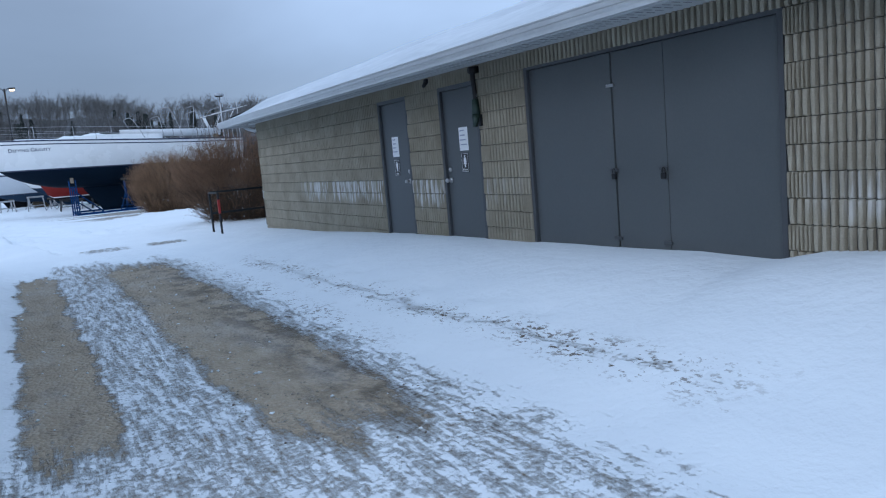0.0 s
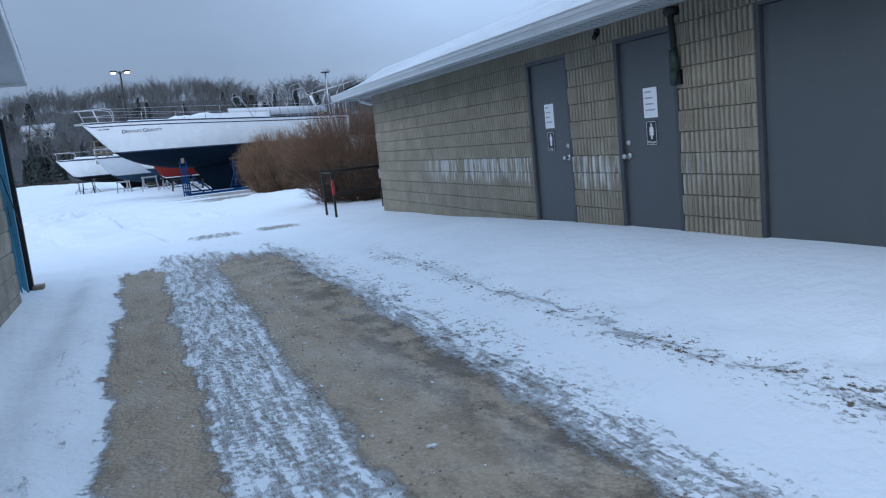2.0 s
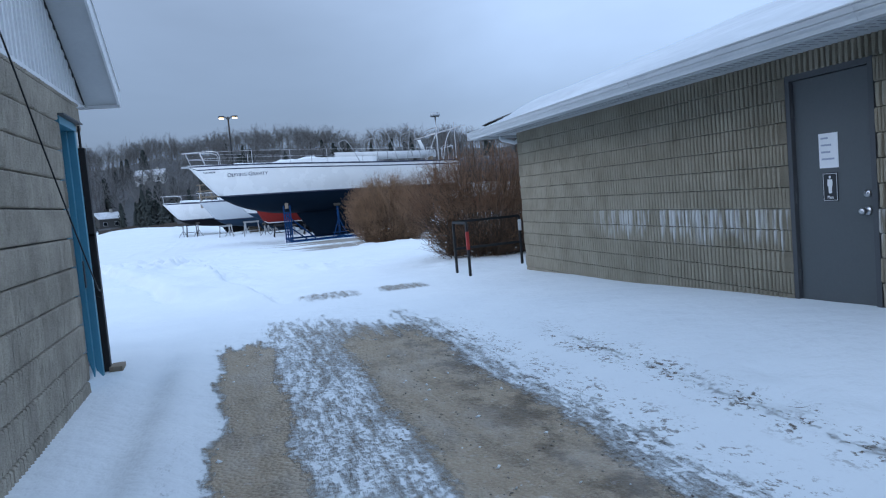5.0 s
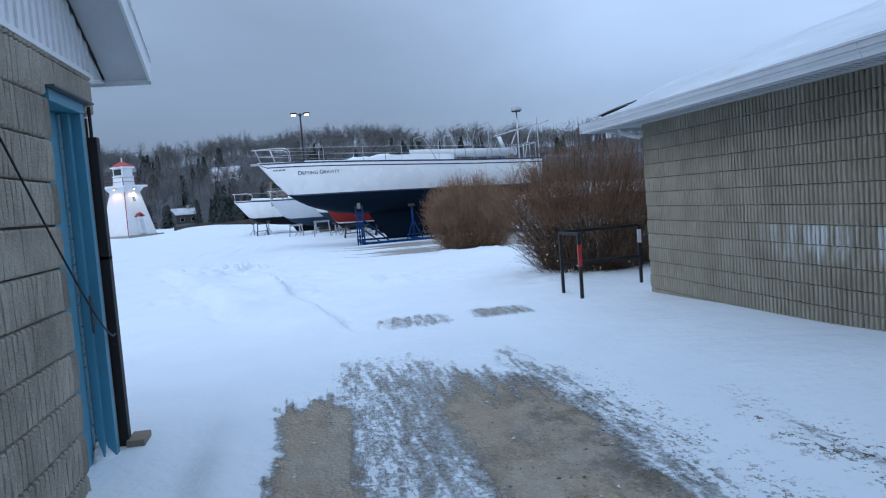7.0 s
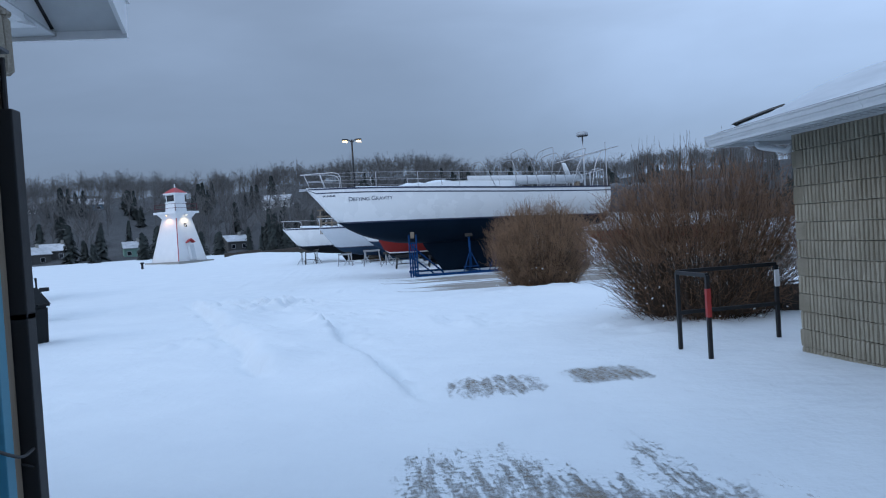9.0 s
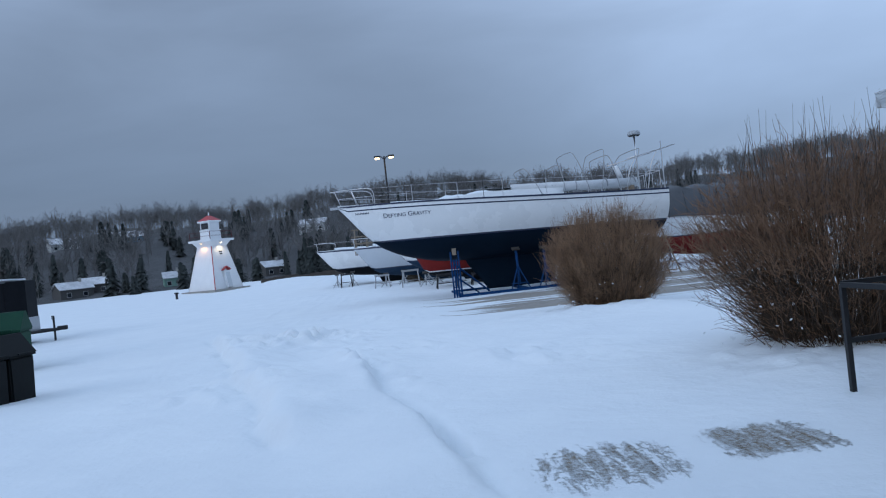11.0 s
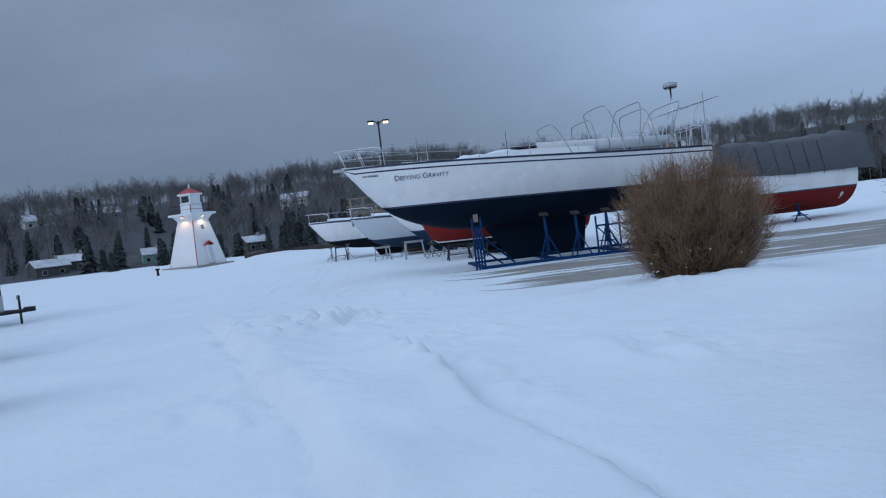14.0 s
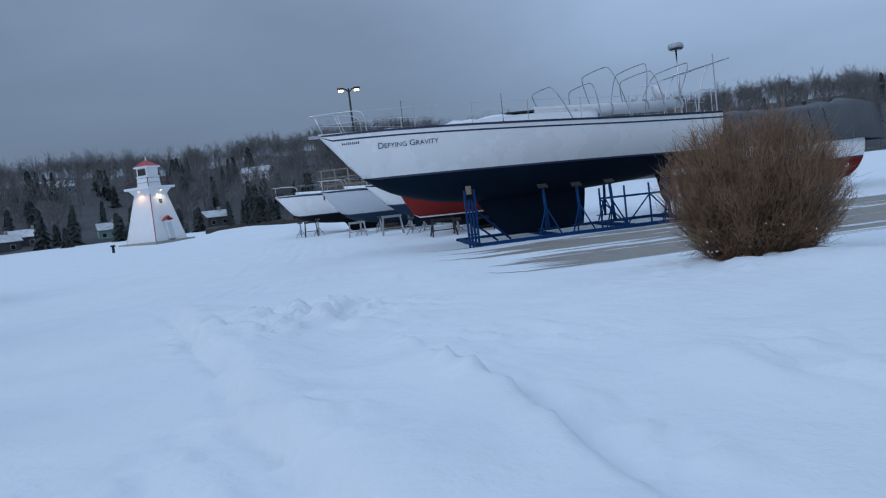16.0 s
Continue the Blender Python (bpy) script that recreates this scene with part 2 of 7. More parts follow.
        drift = math("MULTIPLY_ADD", noise_of(1.0, 6, 0.60, (0.13, 1.15, 1), 0.3), 2.3, math("MULTIPLY_ADD", crumb2, 0.16, -0.73))
        mask = math("MAXIMUM", math("MULTIPLY", ramp(math("SUBTRACT", base, cut), -0.26, 0.24), ramp(base, 0.04, 0.25)),
                    math("MULTIPLY", ramp(math("SUBTRACT", yard, drift), -0.05, 0.09), ramp(yard, 0.04, 0.2)))
        stones = N("ShaderNodeTexVoronoi")
        stones.inputs["Scale"].default_value = 34
        L(pos, stones.inputs["Vector"])
        g1 = mixc(noise_of(2.2, 5, 0.65), (0.235, 0.174, 0.119), (0.425, 0.342, 0.248))
        g1 = mixc(math("MULTIPLY", ramp(noise_of(2.6, 5, 0.7, (1.5, 0.6, 1)), 0.48, 0.66), 0.5), g1, (0.098, 0.076, 0.055))
        g2 = mixc(math("MULTIPLY", ramp(noise_of(60, 3, 0.7), 0.40, 0.72), 0.6), g1, (0.45, 0.40, 0.31))
        wet = math("MULTIPLY", math("MULTIPLY", band(X, 1.55, 2.25, 0.25), band(Y, 2.5, 13.5, 1.0)), ramp(noise_of(2.4, 5, 0.7, (1.4, 0.8, 1)), 0.42, 0.60))
        g2 = mixc(math("MULTIPLY", wet, 0.75), g2, (0.085, 0.066, 0.048))
        g3 = mixc(math("MAXIMUM", math("MULTIPLY", ramp(noise_of(13, 5, 0.7), 0.56, 0.74), 0.35), math("MULTIPLY", ramp(noise_of(1.3, 4, 0.6, (1.6, 0.5, 1)), 0.46, 0.70), 0.16)), g2, (0.62, 0.62, 0.62))
        g3 = mixc(math("MULTIPLY", ramp(Y, 22, 27), 0.65), g3, (0.25, 0.245, 0.24))
        # dark crumbs of earth thrown beside the tracks
        thrown = add(math("MULTIPLY", band(X, 2.86, 3.24, 0.12), band(Yn, 2.8, 12.2, 0.6)), math("MULTIPLY", band(X, 2.1, 2.6, 0.12), math("MULTIPLY", band(Yn, 5.5, 13.6, 0.8), 0.75)))
        thrown = math("MULTIPLY", thrown, ramp(math("MULTIPLY_ADD", noise_of(26, 4, 0.72, (1.0, 0.55, 1)), 0.7, math("MULTIPLY", noise_of(3.0, 3, 0.6), 0.3)), 0.535, 0.60))
        L(mixc(thrown, mixc(mask, snow, g3), (0.115, 0.092, 0.07)), b.inputs["Base Color"])
        height = math("ADD", height, math("MULTIPLY", mask, math("MULTIPLY_ADD", stones.outputs["Distance"], -0.35, -0.7)))
    b.inputs["Roughness"].default_value = 0.75
    b.inputs["Specular IOR Level"].default_value = 0.25
    bu = N("ShaderNodeBump")
    bu.inputs["Strength"].default_value, bu.inputs["Distance"].default_value = 0.8, 0.06
    L(height, bu.inputs["Height"])
    L(bu.outputs[0], b.inputs["Normal"])
    return m


M_GROUND = snow_nodes(bpy.data.materials.new("snow_and_gravel"), True)
M_SNOW = snow_nodes(bpy.data.materials.new("snow"), False)
# snow of the long roof, in greyer tones than the ground snow
M_GREYSNOW = mat("grey_roof_snow", (0.34, 0.37, 0.40), (0.66, 0.69, 0.72), 0.8, scale=0.9, fine=9, bump=0.25, depth=0.03, stretch=(0.7, 0.25, 1), spec=0.2)


# ---- building helpers ----
def mesh_of(name, bm, material, smooth=False):
    me = bpy.data.meshes.new(name)
    bm.normal_update()
    bm.to_mesh(me)
    bm.free()
    for m in material if isinstance(material, (list, tuple)) else [material]:
        me.materials.append(m)
    if smooth:
        me.shade_smooth()
    return me


def part(name, bm, material, parent=None, label="", smooth=False):
    ob = new(name, mesh_of(name, bm, material, smooth))
    ob.parent = parent
    return tagged(ob, label) if label else ob


def empty(name, label, category, m=None, group="", kind=""):
    ob = new(name)
    ob.empty_display_size = 0.2
    if m is not None:
        ob.matrix_basis = m
    return tagged(ob, label, category, group, kind)


def box(x0, x1, y0, y1, z0, z1, bevel=0.0, bm=None):
    own = bm is None
    bm = bm or bmesh.new()
    r = bmesh.ops.create_cube(bm, size=1, matrix=Matrix.Translation(((x0 + x1) / 2, (y0 + y1) / 2, (z0 + z1) / 2)) @ Matrix.Diagonal((x1 - x0, y1 - y0, z1 - z0, 1)))
    if bevel:
        edges = {e for v in r["verts"] for e in v.link_edges}
        bmesh.ops.bevel(bm, geom=list(edges), offset=bevel, segments=2, affect="EDGES", profile=0.6)
    return bm


def rod(a, b, r, r2=None, n=8, bm=None):
    """A round bar from a to b."""
    bm = bm or bmesh.new()
    a, b = Vector(a), Vector(b)
    q = (b - a).to_track_quat("Z", "Y").to_matrix().to_4x4()
    bmesh.ops.create_cone(bm, cap_ends=True, segments=n, radius1=r, radius2=r if r2 is None else r2, depth=(b - a).length, matrix=Matrix.Translation((a + b) / 2) @ q)
    return bm


def pipe(points, r, n=8, bm=None, closed=False):
    """A bent tube through the points."""
    bm = bm or bmesh.new()
    P = [Vector(p) for p in points]
    rings = []
    for i, p in enumerate(P):
        d = (P[min(i + 1, len(P) - 1)] - P[max(i - 1, 0)]).normalized()
        q = d.to_track_quat("Z", "Y").to_matrix()
        rings.append([bm.verts.new(p + q @ Vector((r * math.cos(2 * math.pi * k / n), r * math.sin(2 * math.pi * k / n), 0))) for k in range(n)])
    for u, v in zip(rings, rings[1:]):
        for k in range(n):
            bm.faces.new((u[k], u[(k + 1) % n], v[(k + 1) % n], v[k]))
    bm.faces.new(rings[0][::-1])
    bm.faces.new(rings[-1])
    return bm


def arc(points, steps=6):
    """A smooth curve through the points."""
    P = [Vector(p) for p in points]
    P = [2 * P[0] - P[1]] + P + [2 * P[-1] - P[-2]]
    out = []
    for i in range(1, len(P) - 2):
        for k in range(steps):
            t = k / steps
            a, b, c, d = P[i - 1], P[i], P[i + 1], P[i + 2]
            out.append(0.5 * (2 * b + (c - a) * t + (2 * a - 5 * b + 4 * c - d) * t * t + (3 * b - a - 3 * c + d) * t ** 3))
    return out + [P[-2]]


def prism(outline, x0, x1, axis="x", bm=None):
    """An outline swept straight along an axis; the outline holds the other two coordinates."""
    bm = bm or bmesh.new()
    put = {"x": lambda s, p: (s, p[0], p[1]), "y": lambda s, p: (p[0], s, p[1]), "z": lambda s, p: (p[0], p[1], s)}[axis]
    A = [bm.verts.new(put(x0, p)) for p in outline]
    B = [bm.verts.new(put(x1, p)) for p in outline]
    n = len(outline)
    for i in range(n):
        bm.faces.new((A[i], A[(i + 1) % n], B[(i + 1) % n], B[i]))
    bm.faces.new(A[::-1])
    bm.faces.new(B)
    bmesh.ops.recalc_face_normals(bm, faces=bm.faces)
    return bm


def tubes(lines, radii, n=3):
    """Many thin twigs at once: lines (count, points, 3) and radii (count, points) to one mesh's vertices and faces."""
    lines, radii = np.asarray(lines, float), np.asarray(radii, float)
    c, k = radii.shape
    d = np.gradient(lines, axis=1)
    d /= np.linalg.norm(d, axis=2, keepdims=True) + 1e-9
    up = np.where(np.abs(d[..., 2:3]) > 0.9, np.array([1.0, 0, 0]), np.array([0, 0, 1.0]))
    u = np.cross(d, up)
    u /= np.linalg.norm(u, axis=2, keepdims=True) + 1e-9
    v = np.cross(d, u)
    ang = 2 * np.pi * np.arange(n) / n
    ring = lines[:, :, None] + radii[:, :, None, None] * (u[:, :, None] * np.cos(ang)[None, None, :, None] + v[:, :, None] * np.sin(ang)[None, None, :, None])
    idx = np.arange(c * k * n).reshape(c, k, n)
    a, b = idx[:, :-1], idx[:, 1:]
    f = np.stack([a, np.roll(a, -1, 2), np.roll(b, -1, 2), b], -1).reshape(-1, 4)
    return ring.reshape(-1, 3), f


def raw(name, verts, faces, material, parent=None, smooth=False):
    me = bpy.data.meshes.new(name)
    verts, faces = np.asarray(verts), np.asarray(faces)
    me.vertices.add(len(verts))
    me.vertices.foreach_set("co", verts.astype(np.float32).ravel())
    me.loops.add(faces.size)
    me.loops.foreach_set("vertex_index", faces.astype(np.int32).ravel())
    me.polygons.add(len(faces))
    k = faces.shape[1]
    me.polygons.foreach_set("loop_start", np.arange(0, faces.size, k, dtype=np.int32))
    me.polygons.foreach_set("loop_total", np.full(len(faces), k, dtype=np.int32))
    me.materials.append(material)
    me.update(calc_edges=True)
    me.validate()
    if smooth:
        me.shade_smooth()
    ob = new(name, me)
    ob.parent = parent
    return ob


def smooth(a, b, x):
    t = np.clip((np.asarray(x, float) - a) / (b - a), 0, 1)
    return t * t * (3 - 2 * t)


_rs = np.random.RandomState(5)
_lat = _rs.rand(64, 64)


def lump(x, y, s):
    """Smooth value noise from 0 to 1 with lumps about s metres wide."""
    x, y = np.asarray(x, float) / s, np.asarray(y, float) / s
    i, j = np.floor(x).astype(int), np.floor(y).astype(int)
    u, v = x - i, y - j
    u, v = u * u * (3 - 2 * u), v * v * (3 - 2 * v)
    g = lambda a, b: _lat[a % 64, b % 64]
    return (g(i, j) * (1 - u) + g(i + 1, j) * u) * (1 - v) + (g(i, j + 1) * (1 - u) + g(i + 1, j + 1) * u) * v


# ---- ground ----
def ground_z(x, y):
    """Height of the snow over the plan."""
    x, y = np.asarray(x, float), np.asarray(y, float)
    drive = smooth(-0.9, -0.15, x) * (1 - smooth(2.0, 2.9, x)) * (1 - smooth(13.2, 15.5, y))
    drive = np.maximum(drive, (1 - smooth(3.0, 4.5, y)) * smooth(-2.5, -1.0, x) * (1 - smooth(2.2, 3.4, x)))
    z = 0.10 * lump(x, y, 5.0) + 0.05 * lump(x + 9, y, 1.7) + 0.022 * lump(x + 0.4 * y, y * 0.7 + 4, 0.7) + 0.006 * lump(x + 0.3 * y, y * 0.8, 0.26)
    far = smooth(19, 23, y)
    z = z * (0.45 + 0.75 * far) * (1 - drive) + drive * (0.012 * lump(x, y, 0.35) + 0.006 * lump(x, y, 0.15))
    # drift along the long wall, highest at its near end
    h = np.interp(y, [-6, 2.6, 3.3, 3.75, 4.5, 7, 10, 14, 17.4, 19.5], [0.6, 0.55, 0.50, 0.40, 0.42, 0.34, 0.28, 0.13, 0.04, 0.0])
    z = z + h * smooth(2.3, 4.9, x) * (1 - smooth(16.8, 19.5, y))
    # bank beside the near building
    z = z + (0.06 * (1 - smooth(-1.15, -0.35, x)) + 0.06 * np.exp(-((x + 0.50) / 0.20) ** 2) * (0.5 + lump(x, y, 0.45))) * smooth(2, 5, y) * (1 - smooth(13, 15, y))
    # bank before the bins, ploughed ridge, tyre ruts
    z = z + 0.05 * np.exp(-(((x + 6.4) / 1.6) ** 2 + ((y - 22.1) / 0.9) ** 2))
    z = z + 0.25 * np.exp(-(((x + 8.5) / 2.5) ** 2 + ((y - 20.5) / 2.0) ** 2))

    def rut(x0, y0, x1, y1, w, d):
        dx, dy = x1 - x0, y1 - y0
        n = math.hypot(dx, dy)
        t = ((x - x0) * dx + (y - y0) * dy) / n
        s = ((x - x0) * dy - (y - y0) * dx) / n + 0.06 * np.sin(t * 1.7)
        return d * np.exp(-(s / w) ** 2) * smooth(0, 0.8, t) * (1 - smooth(n - 0.8, n, t))

    def ledge(x0, y0, x1, y1, w, d, wide):
        dx, dy = x1 - x0, y1 - y0
        n = math.hypot(dx, dy)
        t = ((x - x0) * dx + (y - y0) * dy) / n
        s = ((x - x0) * dy - (y - y0) * dx) / n + 0.05 * np.sin(t * 1.7) + 0.16 * (lump(x, y, 0.55) - 0.5) + 0.08 * (lump(x + 3, y, 0.2) - 0.5)
        return d * smooth(-w, w, s) * (1 - smooth(0.1, wide, s)) * smooth(0, 0.8, t) * (1 - smooth(n - 1.2, n, t))

    clod = smooth(0.45, 0.75, lump(x + 0.2 * y, y, 0.20)) + 0.5 * smooth(0.45, 0.75, lump(x, y + 5, 0.11))
    z = z + ledge(-0.84, 24.3, 0.78, 16.3, 0.05, 0.13, 1.4) - rut(0.78, 16.3, -0.84, 24.3, 0.08, 0.13) * (0.55 + 0.8 * lump(x, y, 0.5))
    z = z + ledge(-1.0, 18.5, -4.55, 30.7, 0.10, 0.17, 1.2)
    z = z + rut(0.85, 19.0, -1.20, 25.6, 0.24, 0.05) * clod * smooth(19, 22, y) + rut(-2.0, 21.5, -4.4, 30.5, 0.3, 0.03) * clod
    z = z + ledge(1.35, 23.3, 1.6, 21.3, 0.06, 0.11, 0.9) - rut(1.6, 21.3, 1.35, 23.3, 0.10, 0.06) + ledge(-0.75, 24.2, -0.05, 20.6, 0.06, 0.07, 0.5) * (0.5 + 0.6 * clod)
    z = z - rut(-1.0, 18.5, -4.55, 30.7, 0.13, 0.10) * (0.5 + 0.8 * lump(x, y, 0.6)) - 0.03 * np.exp(-((x + 0.80 + 0.05 * np.sin(y)) / 0.16) ** 2) * smooth(3, 6, y) * (1 - smooth(13.5, 16, y))
    z = z + 0.19 * np.exp(-(((x + 2.0) / 1.3) ** 2 + ((y - 27.2) / 1.2) ** 2)) * (0.2 + clod)
    z = z + 0.04 * clod * smooth(15, 18, y) * (1 - smooth(40, 60, y)) * smooth(0.45, 0.7, lump(x, y, 2.2))
    z = z + 0.12 * np.exp(-(((x - 1.9) / 0.9) ** 2 + ((y - 22.0) / 0.5) ** 2)) * lump(x, y, 0.8)
    # old footprints half filled, beside the long wall
    for k in range(13):
        fx, fy = 3.34 + (0.14 if k % 2 else -0.14), 4.2 + 0.45 * k
        z = z - 0.045 * np.exp(-(((x - fx) / 0.10) ** 2 + ((y - fy) / 0.15) ** 2))
    # drift round the shrubs
    z = z + 0.16 * np.exp(-(((x - 4.5) / 1.9) ** 2 + ((y - 26.0) / 1.4) ** 2)) + 0.10 * np.exp(-(((x - 5.2) / 2.0) ** 2 + ((y - 20.3) / 1.6) ** 2))
    # hard standing under the boats
    z = z * (1 - 0.85 * smooth(0, 2, x) * smooth(28.6, 30, y) * (1 - smooth(40, 44, y)))
    z = z * (1 - 0.9 * np.exp(-(((x + 21) / 9.0) ** 2 + ((y - 97) / 14.0) ** 2)))
    # heaps beyond the yard and before the lighthouse
    z = z + 0.75 * np.exp(-(((x + 9.6) / 4.4) ** 2 + ((y - 84) / 4.0) ** 2)) * (0.85 + 0.3 * lump(x, y, 2))
    z = z + 0.8 * np.exp(-(((x + 2) / 4) ** 2 + ((y - 88) / 4.0) ** 2)) * (0.5 + lump(x, y, 1.5))
    z = z + 0.22 * np.exp(-((y - 66) / 7.0) ** 2) * smooth(-14, -20, x) * (0.3 + lump(x, y, 4)) * smooth(-60, -40, x)
    z = z + 0.95 * np.exp(-(((x + 3.8) / 2.2) ** 2 + ((y - 66.5) / 1.6) ** 2)) * (0.5 + 0.8 * lump(x, y, 0.8))
    z = z - 0.28 * np.exp(-(((x + 21.0) / 5.0) ** 2 + ((y - 102) / 7.0) ** 2))
    z = z + 1.3 * smooth(24, 30, x) * np.exp(-((y - 52) / 12.0) ** 2) * (0.6 + 0.8 * lump(x, y, 4))
    return z


def build_ground():
    def axis(lo, hi, step, ends):
        core = np.arange(lo, hi + 1e-6, step)
        a, b = [], []
        s, v = step, hi
        while v < ends[1]:
            s *= 1.13
            v += s
            b.append(v)
        s, v = step, lo
        while v > ends[0]:
            s *= 1.13
            v -= s
            a.append(v)
        return np.concatenate([a[::-1], core, b])

    xs, ys = axis(-4.5, 6.0, 0.07, (-2500, 2500)), axis(0.5, 29.0, 0.07, (-800, 3500))
    X, Y = np.meshgrid(xs, ys)
    Z = ground_z(X, Y)
    Z = Z - 0.75 * smooth(116, 150, Y)
    n, m = X.shape
    idx = np.arange(n * m).reshape(n, m)
    f = np.stack([idx[:-1, :-1], idx[:-1, 1:], idx[1:, 1:], idx[1:, :-1]], -1).reshape(-1, 4)
    ob = raw("ground", np.stack([X, Y, Z], -1).reshape(-1, 3), f, M_GROUND, smooth=True)
    tagged(ob, "snow-covered ground with a bare gravel drive and wheel tracks", "ground", kind="structure")


build_ground()


def scattered(name, label, category, material, count, x0, x1, y0, y1, small, large, seed):
    """Loose bits lying on the ground, joined."""
    r = np.random.RandomState(seed)
    unit = np.array([(1, 0, 0), (-1, 0, 0), (0, 1, 0), (0, -1, 0), (0, 0, 1), (0, 0, -1)], float)
    tri = np.array([(0, 2, 4), (2, 1, 4), (1, 3, 4), (3, 0, 4), (2, 0, 5), (1, 2, 5), (3, 1, 5), (0, 3, 5)])
    V, T = [], []
    for k in range(count):
        x, y = r.uniform(x0, x1), r.uniform(y0, y1)
        size = small + (large - small) * r.rand() ** 3
        a = r.rand() * 6.28
        v = unit * (size * np.array([1.0, 0.75, 0.55])) * (0.75 + 0.5 * r.rand(6, 1)) + r.randn(6, 3) * size * 0.12
        v = np.stack([v[:, 0] * math.cos(a) - v[:, 1] * math.sin(a) + x, v[:, 0] * math.sin(a) + v[:, 1] * math.cos(a) + y, v[:, 2] + float(ground_z(x, y)) + size * 0.25], 1)
        V.append(v)
        T.append(tri + 6 * k)
    tagged(raw(name, np.concatenate(V), np.concatenate(T), material), label, category, kind="stuff")


M_STONE = mat("loose_stone", (0.10, 0.085, 0.07), (0.36, 0.32, 0.27), 0.9, scale=9, fine=60, bump=0.3)
scattered("gravel", "loose gravel stones lying on the bare wheel tracks", "gravel", M_STONE, 1300, 0.95, 2.1, 3.4, 13.4, 0.004, 0.014, 31)
scattered("snow_clods", "small clods of packed snow on the gravel drive", "snow clods", M_SNOW, 260, -0.25, 2.2, 3.4, 13.8, 0.006, 0.026, 37)

# ---- the long block building on the east side ----
BLOCK_MESHES = {}


def block_mesh(seed, height, material):
    """A split-face block of six upright ribs, 0.4 m long, its back on y = 0 and its ribs towards -y."""
    key = (seed, height, material.name)
    if key in BLOCK_MESHES:
        return BLOCK_MESHES[key]
    r = random.Random(seed)
    bm = bmesh.new()
    us, ws = [0.0], [0.0]
    for k in range(6):
        a = 0.4 / 6 * k
        j = r.uniform(-0.004, 0.004)
        us += [a + 0.0075, a + 0.0165 + j, a + 0.0333 + j, a + 0.050 + j, a + 0.0592] + ([0.4] if k == 5 else [])
        ws += [-0.016, 0.034, 0.048, 0.034, -0.016] + ([0.0] if k == 5 else [])
    g = 0.007 if material is M_BLOCK_L else 0.0035
    vs = [g, g + 0.012, height * 0.5, height - g - 0.012, height - g]
    rows = []
    for i, v in enumerate(vs):
        row = []
        for n, (u, w) in enumerate(zip(us, ws)):
            du = 0 if n in (0, len(us) - 1) else r.uniform(-0.003, 0.003)
            dw = r.uniform(-0.004, 0.004) + (-0.006 if i in (0, 4) else 0.002) if w > 0.01 else r.uniform(0, 0.004)
            row.append(bm.verts.new((u + du, -(w + dw), v)))
        rows.append(row)
    for a, b in zip(rows, rows[1:]):
        for n in range(len(us) - 1):
            bm.faces.new((a[n], a[n + 1], b[n + 1], b[n]))
    lo = [bm.verts.new((v.co.x, 0.02, v.co.z)) for v in (rows[0][0], rows[0][-1])]
    hi = [bm.verts.new((v.co.x, 0.02, v.co.z)) for v in (rows[-1][0], rows[-1][-1])]
    bm.faces.new([lo[0], lo[1]] + rows[0][::-1])
    bm.faces.new(rows[-1] + [hi[1], hi[0]])
    bm.faces.new([hi[0], lo[0]] + [q[0] for q in rows])
    bm.faces.new([lo[1], hi[1]] + [q[-1] for q in rows[::-1]])
    BLOCK_MESHES[key] = mesh_of("block", bm, material)
    return BLOCK_MESHES[key]


def lay_blocks(wall, start, way, face, runs, z0, height, material, single, vary_seed):
    """Courses of blocks on a wall face. start: corner of the run; way: unit direction of the run (blocks lie along it, ribs to its right);
    runs(z): the stretches of wall at that height; single(s, z): whether a block there is a piece of its own."""
    rnd = random.Random(vary_seed)
    turn = math.atan2(way[1], way[0])
    rest_v, rest_f = [], []
    course, z = 0, z0
    while z < face - 0.02:
        h = min(height, face - z)
        for a, b in runs(z + h / 2):
            s = a
            first = 0.2 if course % 2 else 0.4
            while s < b - 0.015:
                step = min(first, b - s)
                if b - s - step < 0.06:
                    step = b - s
                first = 0.4
                me = block_mesh(rnd.randrange(7), height, material)
                m = Matrix.Translation((start[0] + way[0] * s, start[1] + way[1] * s, z)) @ Matrix.Rotation(turn, 4, "Z") @ Matrix.Diagonal((step / 0.4, 1, h / height, 1))
                if single(s, z):
                    ob = new("block", me)
                    ob.matrix_basis = m
                    ob.parent = wall
                else:
                    base = sum(len(v) for v in rest_v)
                    rest_v.append([m @ v.co for v in me.vertices])
                    rest_f += [[base + i for i in p.vertices] for p in me.polygons]
                s += step
        z += h
        course += 1
    if rest_v:
        me = bpy.data.meshes.new("block_courses")
        me.from_pydata([tuple(v) for q in rest_v for v in q], [], rest_f)
        me.materials.append(material)
        ob = new("block_courses", me)
        ob.parent = wall
        tagged(ob, kind="stuff")


def pierced(name, fixed, a0, a1, z0, z1, holes, thick, material, axis):
    """A wall along y (axis 'y', its face at x = fixed) with openings [(a, b, top)], thick > 0 lies behind the face."""
    bm = bmesh.new()
    def seg(p, q, lo, hi):
        if q - p > 0.001 and hi - lo > 0.001:
            u, v = sorted((fixed, fixed + thick))
            box(u, v, p, q, lo, hi, bm=bm) if axis == "y" else box(p, q, u, v, lo, hi, bm=bm)
    cur = a0
    for p, q, top in sorted(holes):
        seg(cur, p, z0, z1)
        seg(p, q, top, z1)
        cur = q
    seg(cur, a1, z0, z1)
    return part(name, bm, material)


